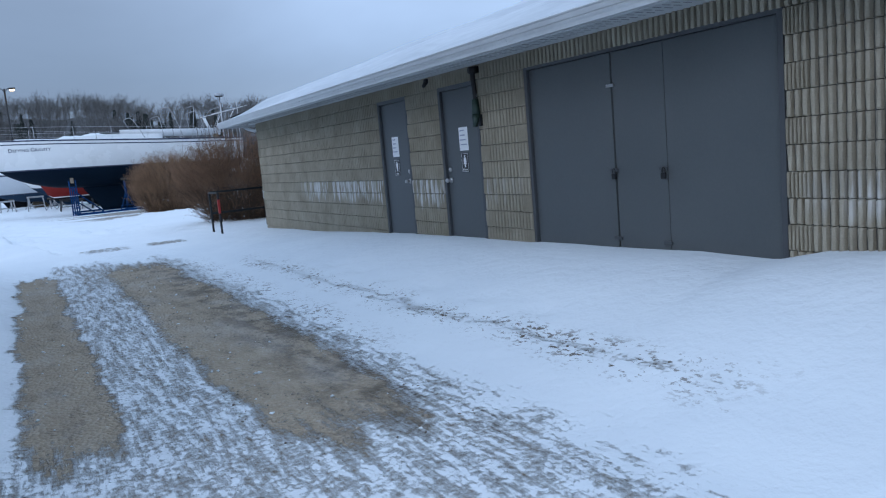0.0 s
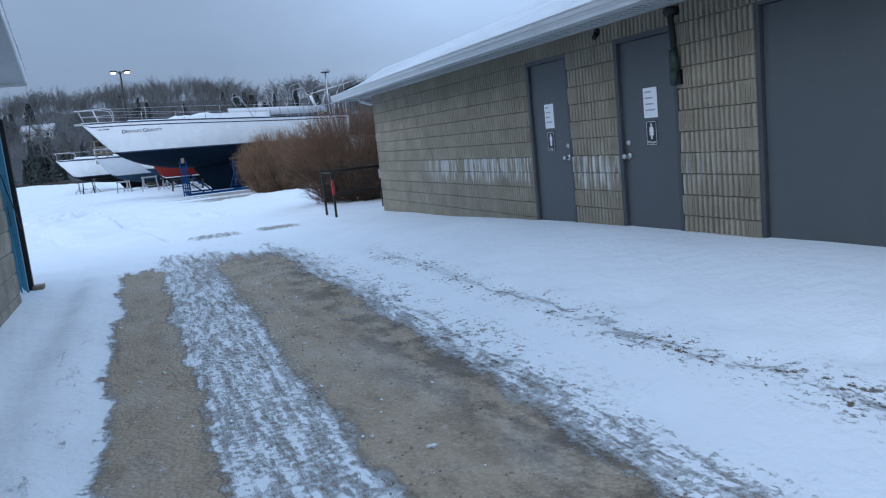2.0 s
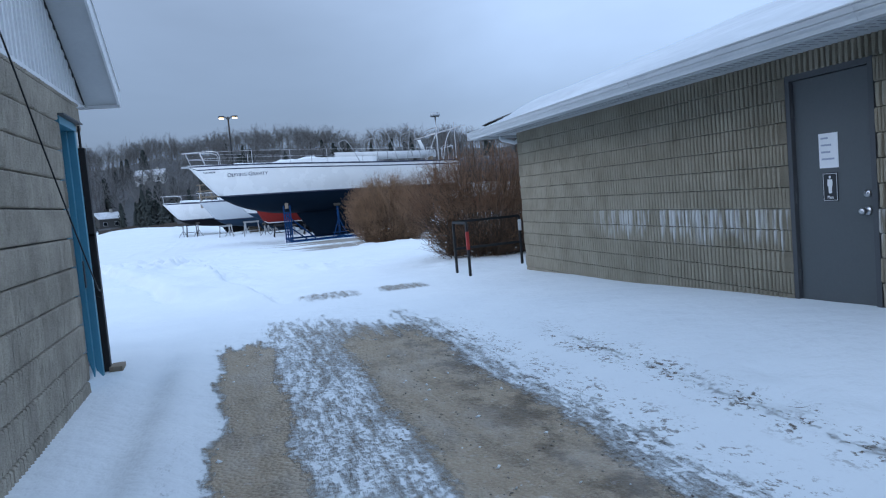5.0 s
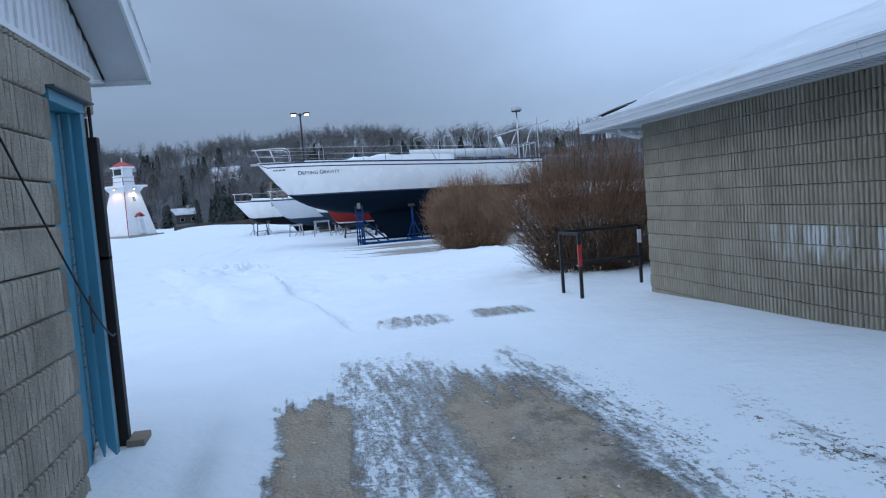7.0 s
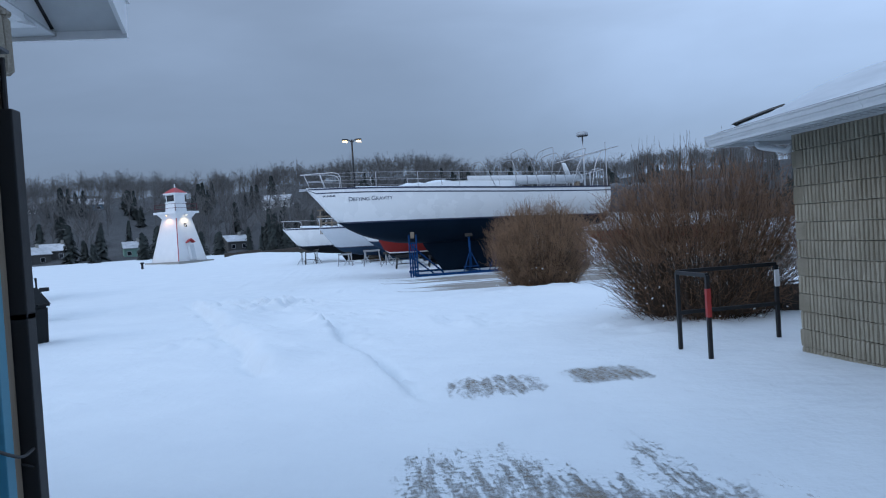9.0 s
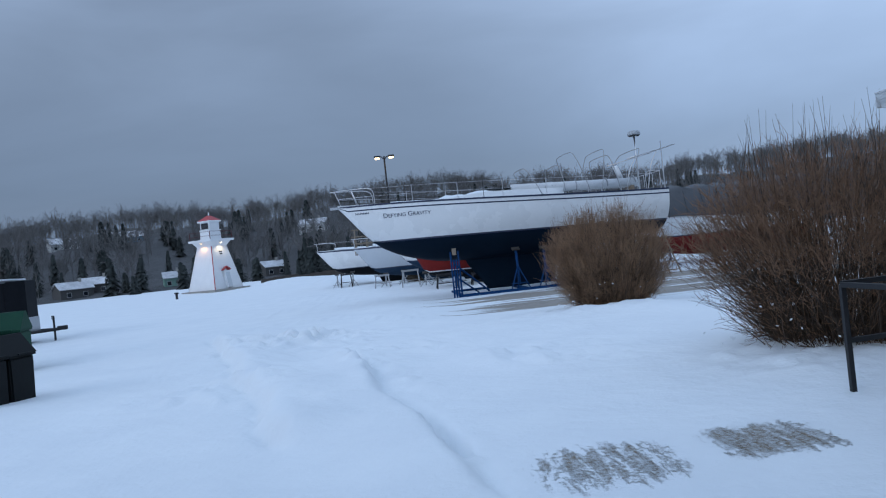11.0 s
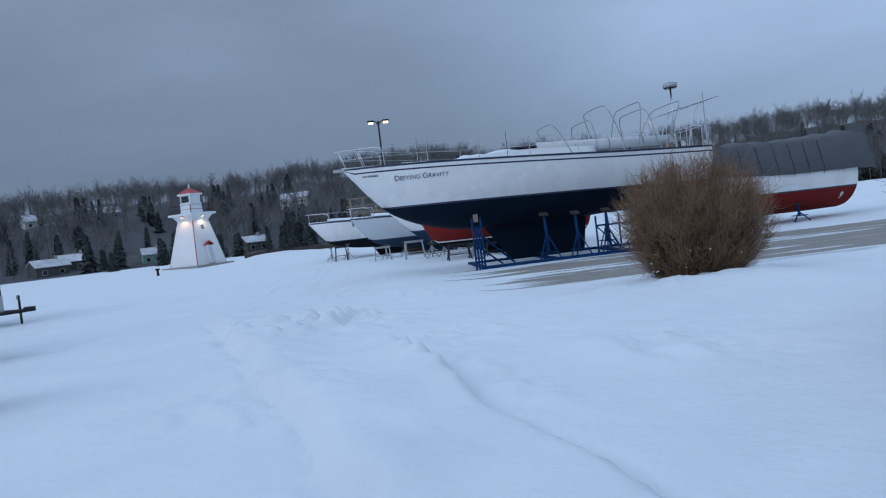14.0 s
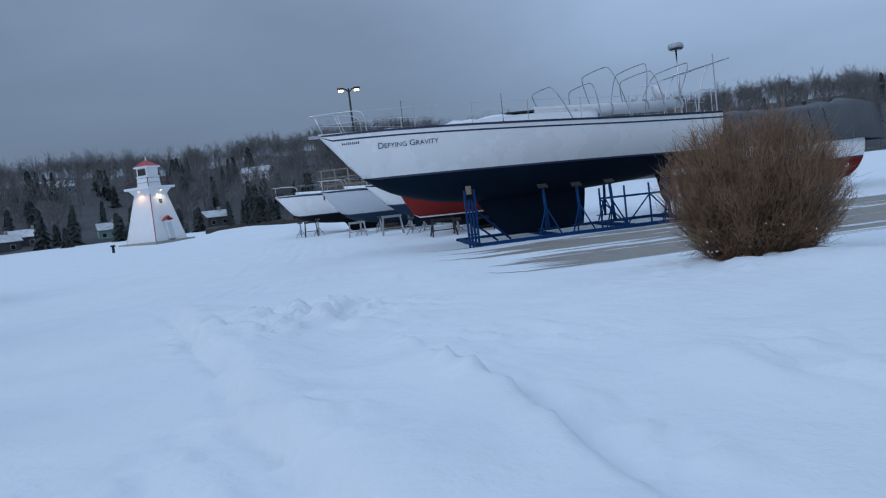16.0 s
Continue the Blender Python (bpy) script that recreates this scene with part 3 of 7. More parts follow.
EW = 5.07                     # mortar face of the long wall; the ribs stand 4 cm proud of it
DOORS = [(3.62, 6.85, 2.33), (7.82, 8.80, 2.33), (9.74, 10.72, 2.33)]
W_END = 17.42
TOP = 2.56
wall_east = pierced("wall_east", EW, -7.0, W_END, -0.3, TOP, DOORS, 0.2, M_JOINT, "y")
tagged(wall_east, "grey-brown ribbed concrete block wall with white salt stains", "wall", kind="structure")
wall_north = pierced("wall_north", W_END, EW + 0.2, 14.0, -0.3, TOP, [], -0.2, M_JOINT, "x")
tagged(wall_north, "grey-brown ribbed concrete block end wall", "wall", kind="structure")
for nm, bx in (("wall_rear", (13.8, 14.0, -7.0, W_END - 0.2)), ("wall_south", (EW + 0.2, 13.8, -7.0, -6.8))):
    tagged(part(nm, box(*bx, -0.3, TOP), M_BLOCK), "plain concrete block wall", "wall", kind="structure")
tagged(part("ceiling", box(EW + 0.2, 13.8, -6.8, W_END - 0.2, 2.42, 2.5), M_SOFFIT), "plain white ceiling inside the block building", "ceiling", kind="structure")


def east_runs(z):
    out, cur = [], 0.0
    for p, q, top in sorted(DOORS, reverse=True):
        if z < top:
            out.append((cur, W_END - q))
            cur = W_END - p
    return out + [(cur, W_END + 7.0)]


def door_leaf(name, y0, y1, hinge_low, label):
    """A steel door in a pressed frame, in the wall that runs along y, facing west."""
    d = empty(name, label, "door", kind="structure")
    f, top = 0.055, 2.33
    for a, b in ((y0, y0 + f), (y1 - f, y1)):
        part("jamb", box(EW - 0.035, EW + 0.14, a, b, -0.2, top, 0.004), M_GREYFRAME, d)
    part("head", box(EW - 0.035, EW + 0.14, y0 + f, y1 - f, top - f, top, 0.004), M_GREYFRAME, d)
    leaf = part("leaf", box(EW + 0.005, EW + 0.05, y0 + f + 0.004, y1 - f - 0.004, 0.12, top - f - 0.005, 0.003), M_GREYDOOR, d)
    part("threshold", box(EW - 0.02, EW + 0.16, y0 + f, y1 - f, 0.05, 0.115), M_CONCRETE, d)
    hy, ky = (y0 + f, y1 - f - 0.075) if hinge_low else (y1 - f, y0 + f + 0.075)
    for z in (0.5, 1.22, 2.0):
        part("hinge", rod((EW - 0.008, hy, z - 0.055), (EW - 0.008, hy, z + 0.055), 0.011, n=10), M_GREYFRAME, leaf)
    for z, r, nm in ((1.10, 0.030, "knob"), (1.24, 0.024, "deadbolt")):
        bm = rod((EW + 0.006, ky, z), (EW - 0.012, ky, z), r + 0.006, n=16)
        rod((EW - 0.012, ky, z), (EW - 0.05 if nm == "knob" else EW - 0.02, ky, z), r * 0.5, n=12, bm=bm)
        if nm == "knob":
            bmesh.ops.create_uvsphere(bm, u_segments=14, v_segments=9, radius=r, matrix=Matrix.Translation((EW - 0.06, ky, z)))
        part(nm, bm, M_STEEL, leaf, "steel " + nm, smooth=True)
    return d


door_1 = door_leaf("door_1", 9.74, 10.72, False, "dark grey steel restroom door with knob, closed")
door_2 = door_leaf("door_2", 7.82, 8.80, True, "dark grey steel restroom door with knob, closed")


def store_doors():
    """The wide store door: two hinged leaves and a fixed panel between them."""
    d = empty("door_3", "wide dark grey steel double store door with padlocks, closed", "door", kind="structure")
    y0, y1, top = 3.62, 6.85, 2.33
    for a, b in ((y0, y0 + 0.05), (y1 - 0.05, y1)):
        part("jamb", box(EW - 0.03, EW + 0.14, a, b, -0.2, top, 0.004), M_GREYFRAME, d)
    part("head", box(EW - 0.03, EW + 0.14, y0 + 0.05, y1 - 0.05, top - 0.035, top, 0.004), M_GREYFRAME, d)
    for a, b, nm, x in ((y0 + 0.055, 4.835, "leaf", 0.012), (4.845, 5.50, "fixed_panel", 0.016), (5.515, y1 - 0.055, "leaf", 0.008)):
        part(nm, box(EW + x, EW + x + 0.045, a, b, 0.05, top - 0.04, 0.003), M_GREYDOOR, d)
    for y in (5.50, 4.86):
        h = part("hasp", box(EW - 0.006, EW + 0.012, y - 0.03, y + 0.07, 1.155, 1.185, 0.003), M_GREYFRAME, d)
        bm = box(EW - 0.035, EW - 0.01, y - 0.025, y + 0.025, 1.08, 1.135, 0.006)
        pipe(arc([(EW - 0.022, y - 0.017, 1.13), (EW - 0.022, y - 0.014, 1.17), (EW - 0.022, y, 1.183), (EW - 0.022, y + 0.014, 1.17), (EW - 0.022, y + 0.017, 1.13)], 4), 0.0045, bm=bm)
        part("padlock", bm, M_BLACK, h, "dark padlock with blue body")
    for y, z in ((5.51, 0.50), (4.86, 0.49), (5.51, 1.98)):
        part("bolt", box(EW - 0.012, EW + 0.01, y - 0.05, y + 0.05, z - 0.015, z + 0.015, 0.004), M_STEEL if z > 1 else M_GREYFRAME, d)


store_doors()


def text_mesh(body, size, material, name="lettering", extrude=0.001, small_caps=False):
    cu = bpy.data.curves.new("letters", "FONT")
    cu.body, cu.size, cu.align_x, cu.align_y, cu.extrude = body, size, "CENTER", "CENTER", extrude
    if small_caps:
        cu.small_caps_scale = 0.8
        for ch in cu.body_format:
            ch.use_small_caps = True
    tmp = bpy.data.objects.new("letters", cu)
    scene.collection.objects.link(tmp)
    bpy.context.view_layer.update()
    me = bpy.data.meshes.new_from_object(tmp.evaluated_get(bpy.context.evaluated_depsgraph_get()))
    bpy.data.objects.remove(tmp)
    me.name = name
    me.materials.clear()
    me.materials.append(material)
    return me


FACE_WEST = Matrix(((0, 0, -1, 0), (-1, 0, 0, 0), (0, 1, 0, 0), (0, 0, 0, 1)))   # a sheet's x to -y, its y to z, its front to -x


def notice(y, z, w, h, lines, label):
    """A sheet of paper taped on a door, with lines of unreadable print."""
    n = empty("notice", label, "notice", Matrix.Translation((EW + 0.004, y, z)) @ FACE_WEST)
    part("sheet", box(-w / 2, w / 2, -h / 2, h / 2, 0.0, 0.0025, 0.0008), M_PAPER, n)
    for k, (a, b) in enumerate(lines):
        v = h / 2 - h * (0.14 + 0.2 * k)
        part("print_line", box(-w / 2 + a * w, -w / 2 + b * w, v - 0.008, v + 0.008, 0.0026, 0.0033), M_PRINT, n)


def restroom_sign(y, z, w, h, words, skirt):
    s = empty("restroom_sign", "black restroom sign with white figure and " + words, "sign", Matrix.Translation((EW + 0.004, y, z)) @ FACE_WEST, group="restroom signs")
    part("plate", box(-w / 2, w / 2, -h / 2, h / 2, 0, 0.005, 0.0015), M_SIGNBLACK, s)
    bm = bmesh.new()
    for x0, x1, y0, y1 in ((-w / 2 + 0.008, w / 2 - 0.008, h / 2 - 0.012, h / 2 - 0.008), (-w / 2 + 0.008, w / 2 - 0.008, -h / 2 + 0.008, -h / 2 + 0.012),
                           (-w / 2 + 0.008, -w / 2 + 0.012, -h / 2 + 0.012, h / 2 - 0.012), (w / 2 - 0.012, w / 2 - 0.008, -h / 2 + 0.012, h / 2 - 0.012)):
        box(x0, x1, y0, y1, 0.005, 0.0062, bm=bm)
    part("border", bm, M_SIGNWHITE, s)
    bm = bmesh.new()
    bmesh.ops.create_cone(bm, cap_ends=True, segments=16, radius1=0.013, radius2=0.013, depth=0.0015, matrix=Matrix.Translation((0, 0.085, 0.0062)))
    body = [(-0.026, 0.066), (0.026, 0.066), (0.030, 0.01), (0.02, 0.01), (0.017, -0.055), (-0.017, -0.055), (-0.02, 0.01), (-0.030, 0.01)]
    if skirt:
        body = [(-0.022, 0.066), (0.022, 0.066), (0.036, 0.012), (0.024, 0.012), (0.036, -0.022), (0.012, -0.022), (0.012, -0.058), (-0.012, -0.058), (-0.012, -0.022), (-0.036, -0.022), (-0.024, 0.012), (-0.036, 0.012)]
    prism(body, 0.0052, 0.0068, "z", bm)
    part("figure", bm, M_SIGNWHITE, s)
    ob = new("lettering", text_mesh(words, 0.04, M_SIGNWHITE))
    ob.parent, ob.location = s, (0, -0.09, 0.0065)


M_PRINT = mat("faded_print", (0.30, 0.33, 0.42), (0.42, 0.45, 0.54), 0.8)
notice(8.28, 1.63, 0.215, 0.30, ((0.12, 0.6), (0.12, 0.7), (0.12, 0.75), (0.12, 0.85)), "white paper notice taped on the grey restroom door")
notice(10.27, 1.62, 0.215, 0.30, ((0.12, 0.5), (0.12, 0.66), (0.12, 0.6), (0.12, 0.8)), "white paper notice taped on the grey restroom door")
restroom_sign(8.28, 1.325, 0.17, 0.25, "Women", True)
restroom_sign(10.265, 1.305, 0.17, 0.25, "Men", False)


def wall_lamp():
    d = empty("wall_lamp", "dark green outdoor lamp on a conduit arm", "lamp", Matrix.Translation((EW - 0.05, 7.76, 1.78)))
    part("conduit", pipe(arc([(0.03, 0.03, 0.66), (-0.05, 0.02, 0.62), (-0.06, 0.0, 0.45), (-0.05, 0.0, 0.30)], 5), 0.03, 10), M_BLACK, d, smooth=True)
    part("elbow", rod((0.03, 0.03, 0.66), (-0.09, 0.03, 0.65), 0.045, n=12), M_BLACK, d, smooth=True)
    bm = rod((-0.06, 0, 0.30), (-0.07, -0.02, 0.12), 0.042, 0.052, 14)
    rod((-0.07, -0.02, 0.12), (-0.11, -0.04, -0.02), 0.052, 0.03, 14, bm)
    part("housing", bm, M_LAMPGREEN, d, smooth=True)
    part("sensor", rod((-0.05, 0.0, 0.33), (-0.05, 0.0, 0.37), 0.03, n=12), M_STEEL, d, "pale grey sensor cap", smooth=True)
    part("bracket", box(-0.02, 0.05, -0.03, 0.03, -0.02, 0.12, 0.005), M_BLACK, d)


M_LAMPGREEN = mat("dark_green_metal", (0.012, 0.03, 0.024), (0.025, 0.05, 0.04), 0.5)
wall_lamp()
sens = empty("eave_sensor", "small dark sensor under the eave", "sensor", Matrix.Translation((EW - 0.06, 9.03, 2.42)))
part("base", rod((0.02, 0, 0.03), (-0.02, 0, 0.03), 0.035, n=12), M_BLACK, sens)
part("head", rod((-0.01, 0, 0.01), (-0.06, -0.02, -0.04), 0.03, 0.022, 12), M_BLACK, sens, smooth=True)


# ---- hipped roof of the long building ----
def hip_roof():
    x0, x1, y0, y1 = 4.40, 14.6, -7.6, 17.95
    pitch, ze = 0.33, 2.60
    h = (x1 - x0) / 2
    zr = ze + h * pitch
    r = empty("roof", "low hipped roof under a thick layer of snow, white gutter", "roof", kind="structure")

    def hip(lift, inset, drop):
        bm = bmesh.new()
        a, b, c, d = x0 + inset, x1 - inset, y0 + inset, y1 - inset
        z = ze + lift + inset * pitch
        top = zr + lift
        lo = [(a, c, z), (b, c, z), (b, d, z), (a, d, z)]
        V = [bm.verts.new(p) for p in lo] + [bm.verts.new(((a + b) / 2, c + h - inset, top)), bm.verts.new(((a + b) / 2, d - h + inset, top))]
        U = [bm.verts.new((p[0], p[1], p[2] - drop)) for p in lo]
        bm.faces.new((V[0], V[1], V[4]))
        bm.faces.new((V[1], V[2], V[5], V[4]))
        bm.faces.new((V[2], V[3], V[5]))
        bm.faces.new((V[3], V[0], V[4], V[5]))
        for i in range(4):
            bm.faces.new((U[i], U[(i + 1) % 4], V[(i + 1) % 4], V[i]))
        bm.faces.new(U[::-1])
        return bm

    part("shingles", hip(0.0, 0.0, 0.02), M_SHINGLE, r)
    # snow in one soft sheet with an uneven edge and bare streaks near the ridge line
    xs, ys = np.arange(x0 + 0.015, x1, 0.1), np.arange(y0 + 0.02, y1, 0.1)
    X, Y = np.meshgrid(xs, ys)
    dist = np.minimum(np.minimum(X - x0, x1 - X), np.minimum(Y - y0, y1 - Y))
    dist = np.minimum(dist, h)
    thick = 0.095 * smooth(0.06, 0.9, dist) * (0.55 + 0.9 * lump(X, Y, 1.3)) + 0.03 * lump(X, Y, 0.4) * smooth(0, 0.2, dist)
    bare = smooth(0.70, 0.80, lump(X * 0.9, Y * 0.35 + 3, 0.55)) * smooth(0.25, 0.5, dist) * (1 - smooth(0.7, 0.9, dist)) * smooth(6, 9, Y)
    # bare shingle showing along the windward hip
    on_hip = np.exp(-(((X - x0) - (y1 - Y)) / 0.10) ** 2) * smooth(0.2, 0.35, dist) * smooth(0.35, 0.6, lump(X, Y, 0.9))
    bare = np.maximum(bare, on_hip)
    Z = ze + dist * pitch + thick * (1 - bare) - 0.03 * bare
    n, m = X.shape
    idx = np.arange(n * m).reshape(n, m)
    f = np.stack([idx[:-1, :-1], idx[:-1, 1:], idx[1:, 1:], idx[1:, :-1]], -1).reshape(-1, 4)
    raw("snow_layer", np.stack([X, Y, Z], -1).reshape(-1, 3), f, M_GREYSNOW, r, smooth=True)
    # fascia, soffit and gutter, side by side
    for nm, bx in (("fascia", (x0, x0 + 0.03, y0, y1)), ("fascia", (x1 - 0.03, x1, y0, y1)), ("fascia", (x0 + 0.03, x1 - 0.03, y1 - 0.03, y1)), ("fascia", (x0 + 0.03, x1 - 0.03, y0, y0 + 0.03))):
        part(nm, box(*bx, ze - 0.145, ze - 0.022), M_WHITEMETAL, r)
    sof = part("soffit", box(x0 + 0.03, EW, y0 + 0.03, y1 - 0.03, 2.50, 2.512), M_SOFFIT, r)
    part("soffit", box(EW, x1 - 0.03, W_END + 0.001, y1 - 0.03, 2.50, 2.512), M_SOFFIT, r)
    # vent slots of the soffit
    bm = bmesh.new()
    y = 0.5
    while y < y1 - 0.4:
        for k in range(3):
            box(x0 + 0.12 + 0.13 * k, x0 + 0.21 + 0.13 * k, y, y + 0.012, 2.4965, 2.4995, bm=bm)
        y += 0.1
    part("soffit_grooves", bm, M_GREYSLOT, sof)
    prof = [(0.0, 0.0), (-0.068, 0.0), (-0.076, 0.030), (-0.094, 0.052), (-0.098, 0.062), (-0.088, 0.066), (-0.098, 0.072), (-0.110, 0.100), (-0.110, 0.118), (-0.122, 0.120), (-0.122, 0.132), (-0.104, 0.132), (-0.100, 0.110), (-0.060, 0.020), (0.0, 0.012)]
    bm = prism([(x0 - 0.002 + a, 2.462 + b) for a, b in prof], y0, y1 + 0.02, "y")
    g = part("gutter", bm, M_WHITEMETAL, r, "white metal eave gutter")
    part("end_cap", box(x0 - 0.112, x0 - 0.003, y1 + 0.021, y1 + 0.026, 2.462, 2.594), M_WHITEMETAL, g)
    for y in np.arange(y0 + 1.5, y1, 3.05):
        part("seam_band", prism([(x0 - 0.005 + a, 2.460 + b * 1.01) for a, b in prof], y, y + 0.03, "y"), M_WHITEMETAL, g)
    part("drip_edge", prism([(x0 - 0.03, ze + 0.006), (x0 + 0.10, ze + 0.045), (x0 + 0.10, ze + 0.051), (x0 - 0.036, ze + 0.012), (x0 - 0.036, ze - 0.016), (x0 - 0.03, ze - 0.016)], y0, y1, "y"), M_GREYFRAME, r, "grey metal drip edge")
    # torn cap shingles lifted by the wind where the hip meets the eave
    for k, (d0, ln, lift) in enumerate(((0.16, 0.40, 0.012), (0.95, 0.4, 0.0))):
        bm = bmesh.new()
        rows = []
        for q in range(5):
            u = q / 4
            d = d0 + ln * u
            c = Vector((x0 + d, y1 - d, ze + d * pitch + 0.055 + lift * math.sin(u * 2.6)))
            w = (0.10 - 0.05 * u) * 0.7
            rows.append([bm.verts.new(c + Vector((w * e, w * e, dz - 0.02 * abs(e)))) for e, dz in ((-1, 0), (0, 0.012), (1, 0), (0, -0.012))])
        for p, n in zip(rows, rows[1:]):
            for i in range(4):
                bm.faces.new((p[i], p[(i + 1) % 4], n[(i + 1) % 4], n[i]))
        bm.faces.new(rows[0][::-1])
        bm.faces.new(rows[-1])
        part("cap_shingle", bm, M_SHINGLE, r, "dark cap shingle lifted at the hip")
    part("downspout", pipe(arc([(x0 + 0.5, y1 - 0.06, 2.50), (x0 + 0.52, y1 - 0.09, 2.43), (x0 + 0.62, W_END + 0.11, 2.34), (x0 + 0.74, W_END + 0.07, 2.2), (x0 + 0.74, W_END + 0.07, 0.1)], 5), 0.035, 10), M_WHITEMETAL, r, "white downspout", smooth=True)


M_GREYSLOT = mat("soffit_slot", (0.20, 0.21, 0.22), (0.3, 0.31, 0.32), 0.7)
hip_roof()


# ---- the near building on the west side ----
WW, WN, WS = -1.30, 12.84, 2.6     # wall face, its north and south corners
LTOP = 2.69
wall_west = pierced("wall_west", WW, WS, WN, -0.3, LTOP, [(11.88, 12.84, 2.47)], -0.2, M_JOINT, "y")
tagged(wall_west, "brown-grey ribbed concrete block gable wall", "wall", kind="structure")
for nm, bx in (("wall_west_north", (-9.0, WW - 0.2, WN - 0.2, WN)), ("wall_west_south", (-9.0, WW - 0.2, WS, WS + 0.2)), ("wall_west_rear", (-9.2, -9.0, WS, WN))):
    tagged(part(nm, box(*bx, -0.3, LTOP), M_BLOCK_L), "plain concrete block wall", "wall", kind="structure")
tagged(part("ceiling_west", box(-9.0, WW - 0.2, WS + 0.2, WN - 0.2, 2.58, 2.66), M_SOFFIT), "plain ceiling inside the near building", "ceiling", kind="structure")


def gable_roof():
    r = empty("gable_roof", "gable roof with white metal trim and snow", "roof", kind="structure")
    ey, ez, s = 13.37, 2.74, 0.52
    ry = (WN + WS) / 2
    rz = ez + (ey - ry) * s
    so = 2 * ry - ey
    xe = -0.94
    tri = [(so + 0.45, ez + 0.03), (ey - 0.45, ez + 0.03), (ey - 0.45, ez + 0.45 * s - 0.02), (ry, rz - 0.02), (so + 0.45, ez + 0.45 * s - 0.02)]
    part("gable_siding", prism([(WS - 0.1, LTOP + 0.001), (WN + 0.14, LTOP + 0.001), (WN + 0.50, ez + (ey - WN - 0.5) * s), (ry, rz), (WS - 0.5, ez + (ey - WN - 0.5) * s)], WW - 0.1, WW + 0.012), M_GABLE, r)
    # battens of the upright siding
    bm = bmesh.new()
    y = WS
    while y < WN + 0.08:
        top = ez + (ey - y) * s if y > ry else ez + (y - so) * s
        box(WW + 0.012, WW + 0.028, y, y + 0.018, LTOP + 0.04, top - 0.01, bm=bm)
        y += 0.12
    part("siding_ribs", bm, M_GABLE, r)
    part("drip_trim", box(WW + 0.012, WW + 0.045, WS - 0.12, WN + 0.12, LTOP + 0.001, LTOP + 0.035, 0.004), M_GABLE, r)
    for e0, sg in ((ey, 1), (so, -1)):
        def sl(y, dz):
            return (y, (ez + (ey - y) * s if sg > 0 else ez + (y - so) * s) + dz)
        part("rake_soffit", prism([sl(e0, 0), sl(ry, 0), sl(ry, 0.012), sl(e0, 0.012)], WW + 0.03, xe - 0.02), M_SOFFIT, r)
        part("rake_board", prism([sl(e0, -0.02), sl(ry, -0.02), sl(ry, 0.15), sl(e0, 0.15)], xe - 0.02, xe), M_GABLE, r)
        part("roof_deck", prism([sl(e0, 0.012), sl(ry, 0.012), sl(ry, 0.13), sl(e0, 0.13)], -9.5, xe - 0.021), M_SHINGLE, r)
        part("drip_edge", prism([sl(e0 + 0.01 * sg, 0.15), sl(ry, 0.15), sl(ry, 0.165), sl(e0 + 0.01 * sg, 0.165)], xe - 0.06, xe + 0.015), M_GABLE, r)
        part("snow_layer", prism([sl(e0 - 0.05 * sg, 0.131), sl(ry, 0.131), sl(ry, 0.26), sl(e0 - 0.12 * sg, 0.24), sl(e0 - 0.05 * sg, 0.20)], -9.4, xe - 0.06), M_SNOW, r)
    part("eave_fascia", box(-9.5, xe, ey - 0.02, ey + 0.002, ez - 0.03, ez + 0.12), M_GABLE, r)
    part("eave_soffit", box(-9.5, WW + 0.03, WN + 0.001, ey - 0.02, ez - 0.01, ez + 0.002), M_SOFFIT, r)
    # black strip drawn in for the shaded gap where siding meets soffit
    for sg in (1,):
        part("gap_shade_strip", prism([(WN + 0.3, ez + (ey - WN - 0.3) * s - 0.03), (ry, rz - 0.03), (ry, rz - 0.004), (WN + 0.3, ez + (ey - WN - 0.3) * s - 0.004)], WW + 0.0281, WW + 0.034), M_BLACK, r)


gable_roof()


tagged(part("wall_west_jamb", box(WW - 0.2, WW - 0.06, 12.562, 12.84, -0.3, 2.469), M_JOINT), "mortar-grey door jamb wall", "wall", kind="structure")


def blue_door():
    d = empty("door_4", "blue painted wooden door and frame, closed, weathered", "door", kind="structure")
    y0, y1, top = 11.88, 12.56, 2.47
    part("jamb", box(WW - 0.12, WW + 0.05, y1 - 0.07, y1, -0.1, top - 0.07, 0.005), M_BLUEDOOR, d)
    part("jamb", box(WW - 0.12, WW + 0.012, y0, y0 + 0.03, -0.1, top - 0.07, 0.005), M_BLUEDOOR, d)
    part("head", box(WW - 0.12, WW + 0.055, y0, y1, top - 0.07, top, 0.005), M_BLUEDOOR, d)
    part("stop", box(WW - 0.07, WW - 0.01, y1 - 0.13, y1 - 0.07, -0.1, top - 0.07, 0.004), M_BLUEDOOR, d)
    leaf = part("leaf", box(WW - 0.115, WW - 0.072, y0 + 0.03, y1 - 0.075, 0.02, top - 0.075, 0.003), M_BLUEDOOR, d)
    part("weather_strip", box(WW - 0.071, WW - 0.055, y1 - 0.165, y1 - 0.14, 0.02, top - 0.08, 0.002), M_STEEL, leaf, "pale metal edge strip")
    part("latch", box(WW - 0.009, WW + 0.002, y1 - 0.12, y1 - 0.08, 0.95, 1.20, 0.003), M_GREYFRAME, d)
    part("drip_cap", box(WW + 0.0, WW + 0.10, y0 - 0.03, y1 + 0.1, top + 0.002, top + 0.016, 0.003), M_GREYFRAME, d, "thin grey flashing")
    part("sill", box(WW - 0.1, WW + 0.09, y0, y1, -0.05, 0.02, 0.004), M_CONCRETE, d)


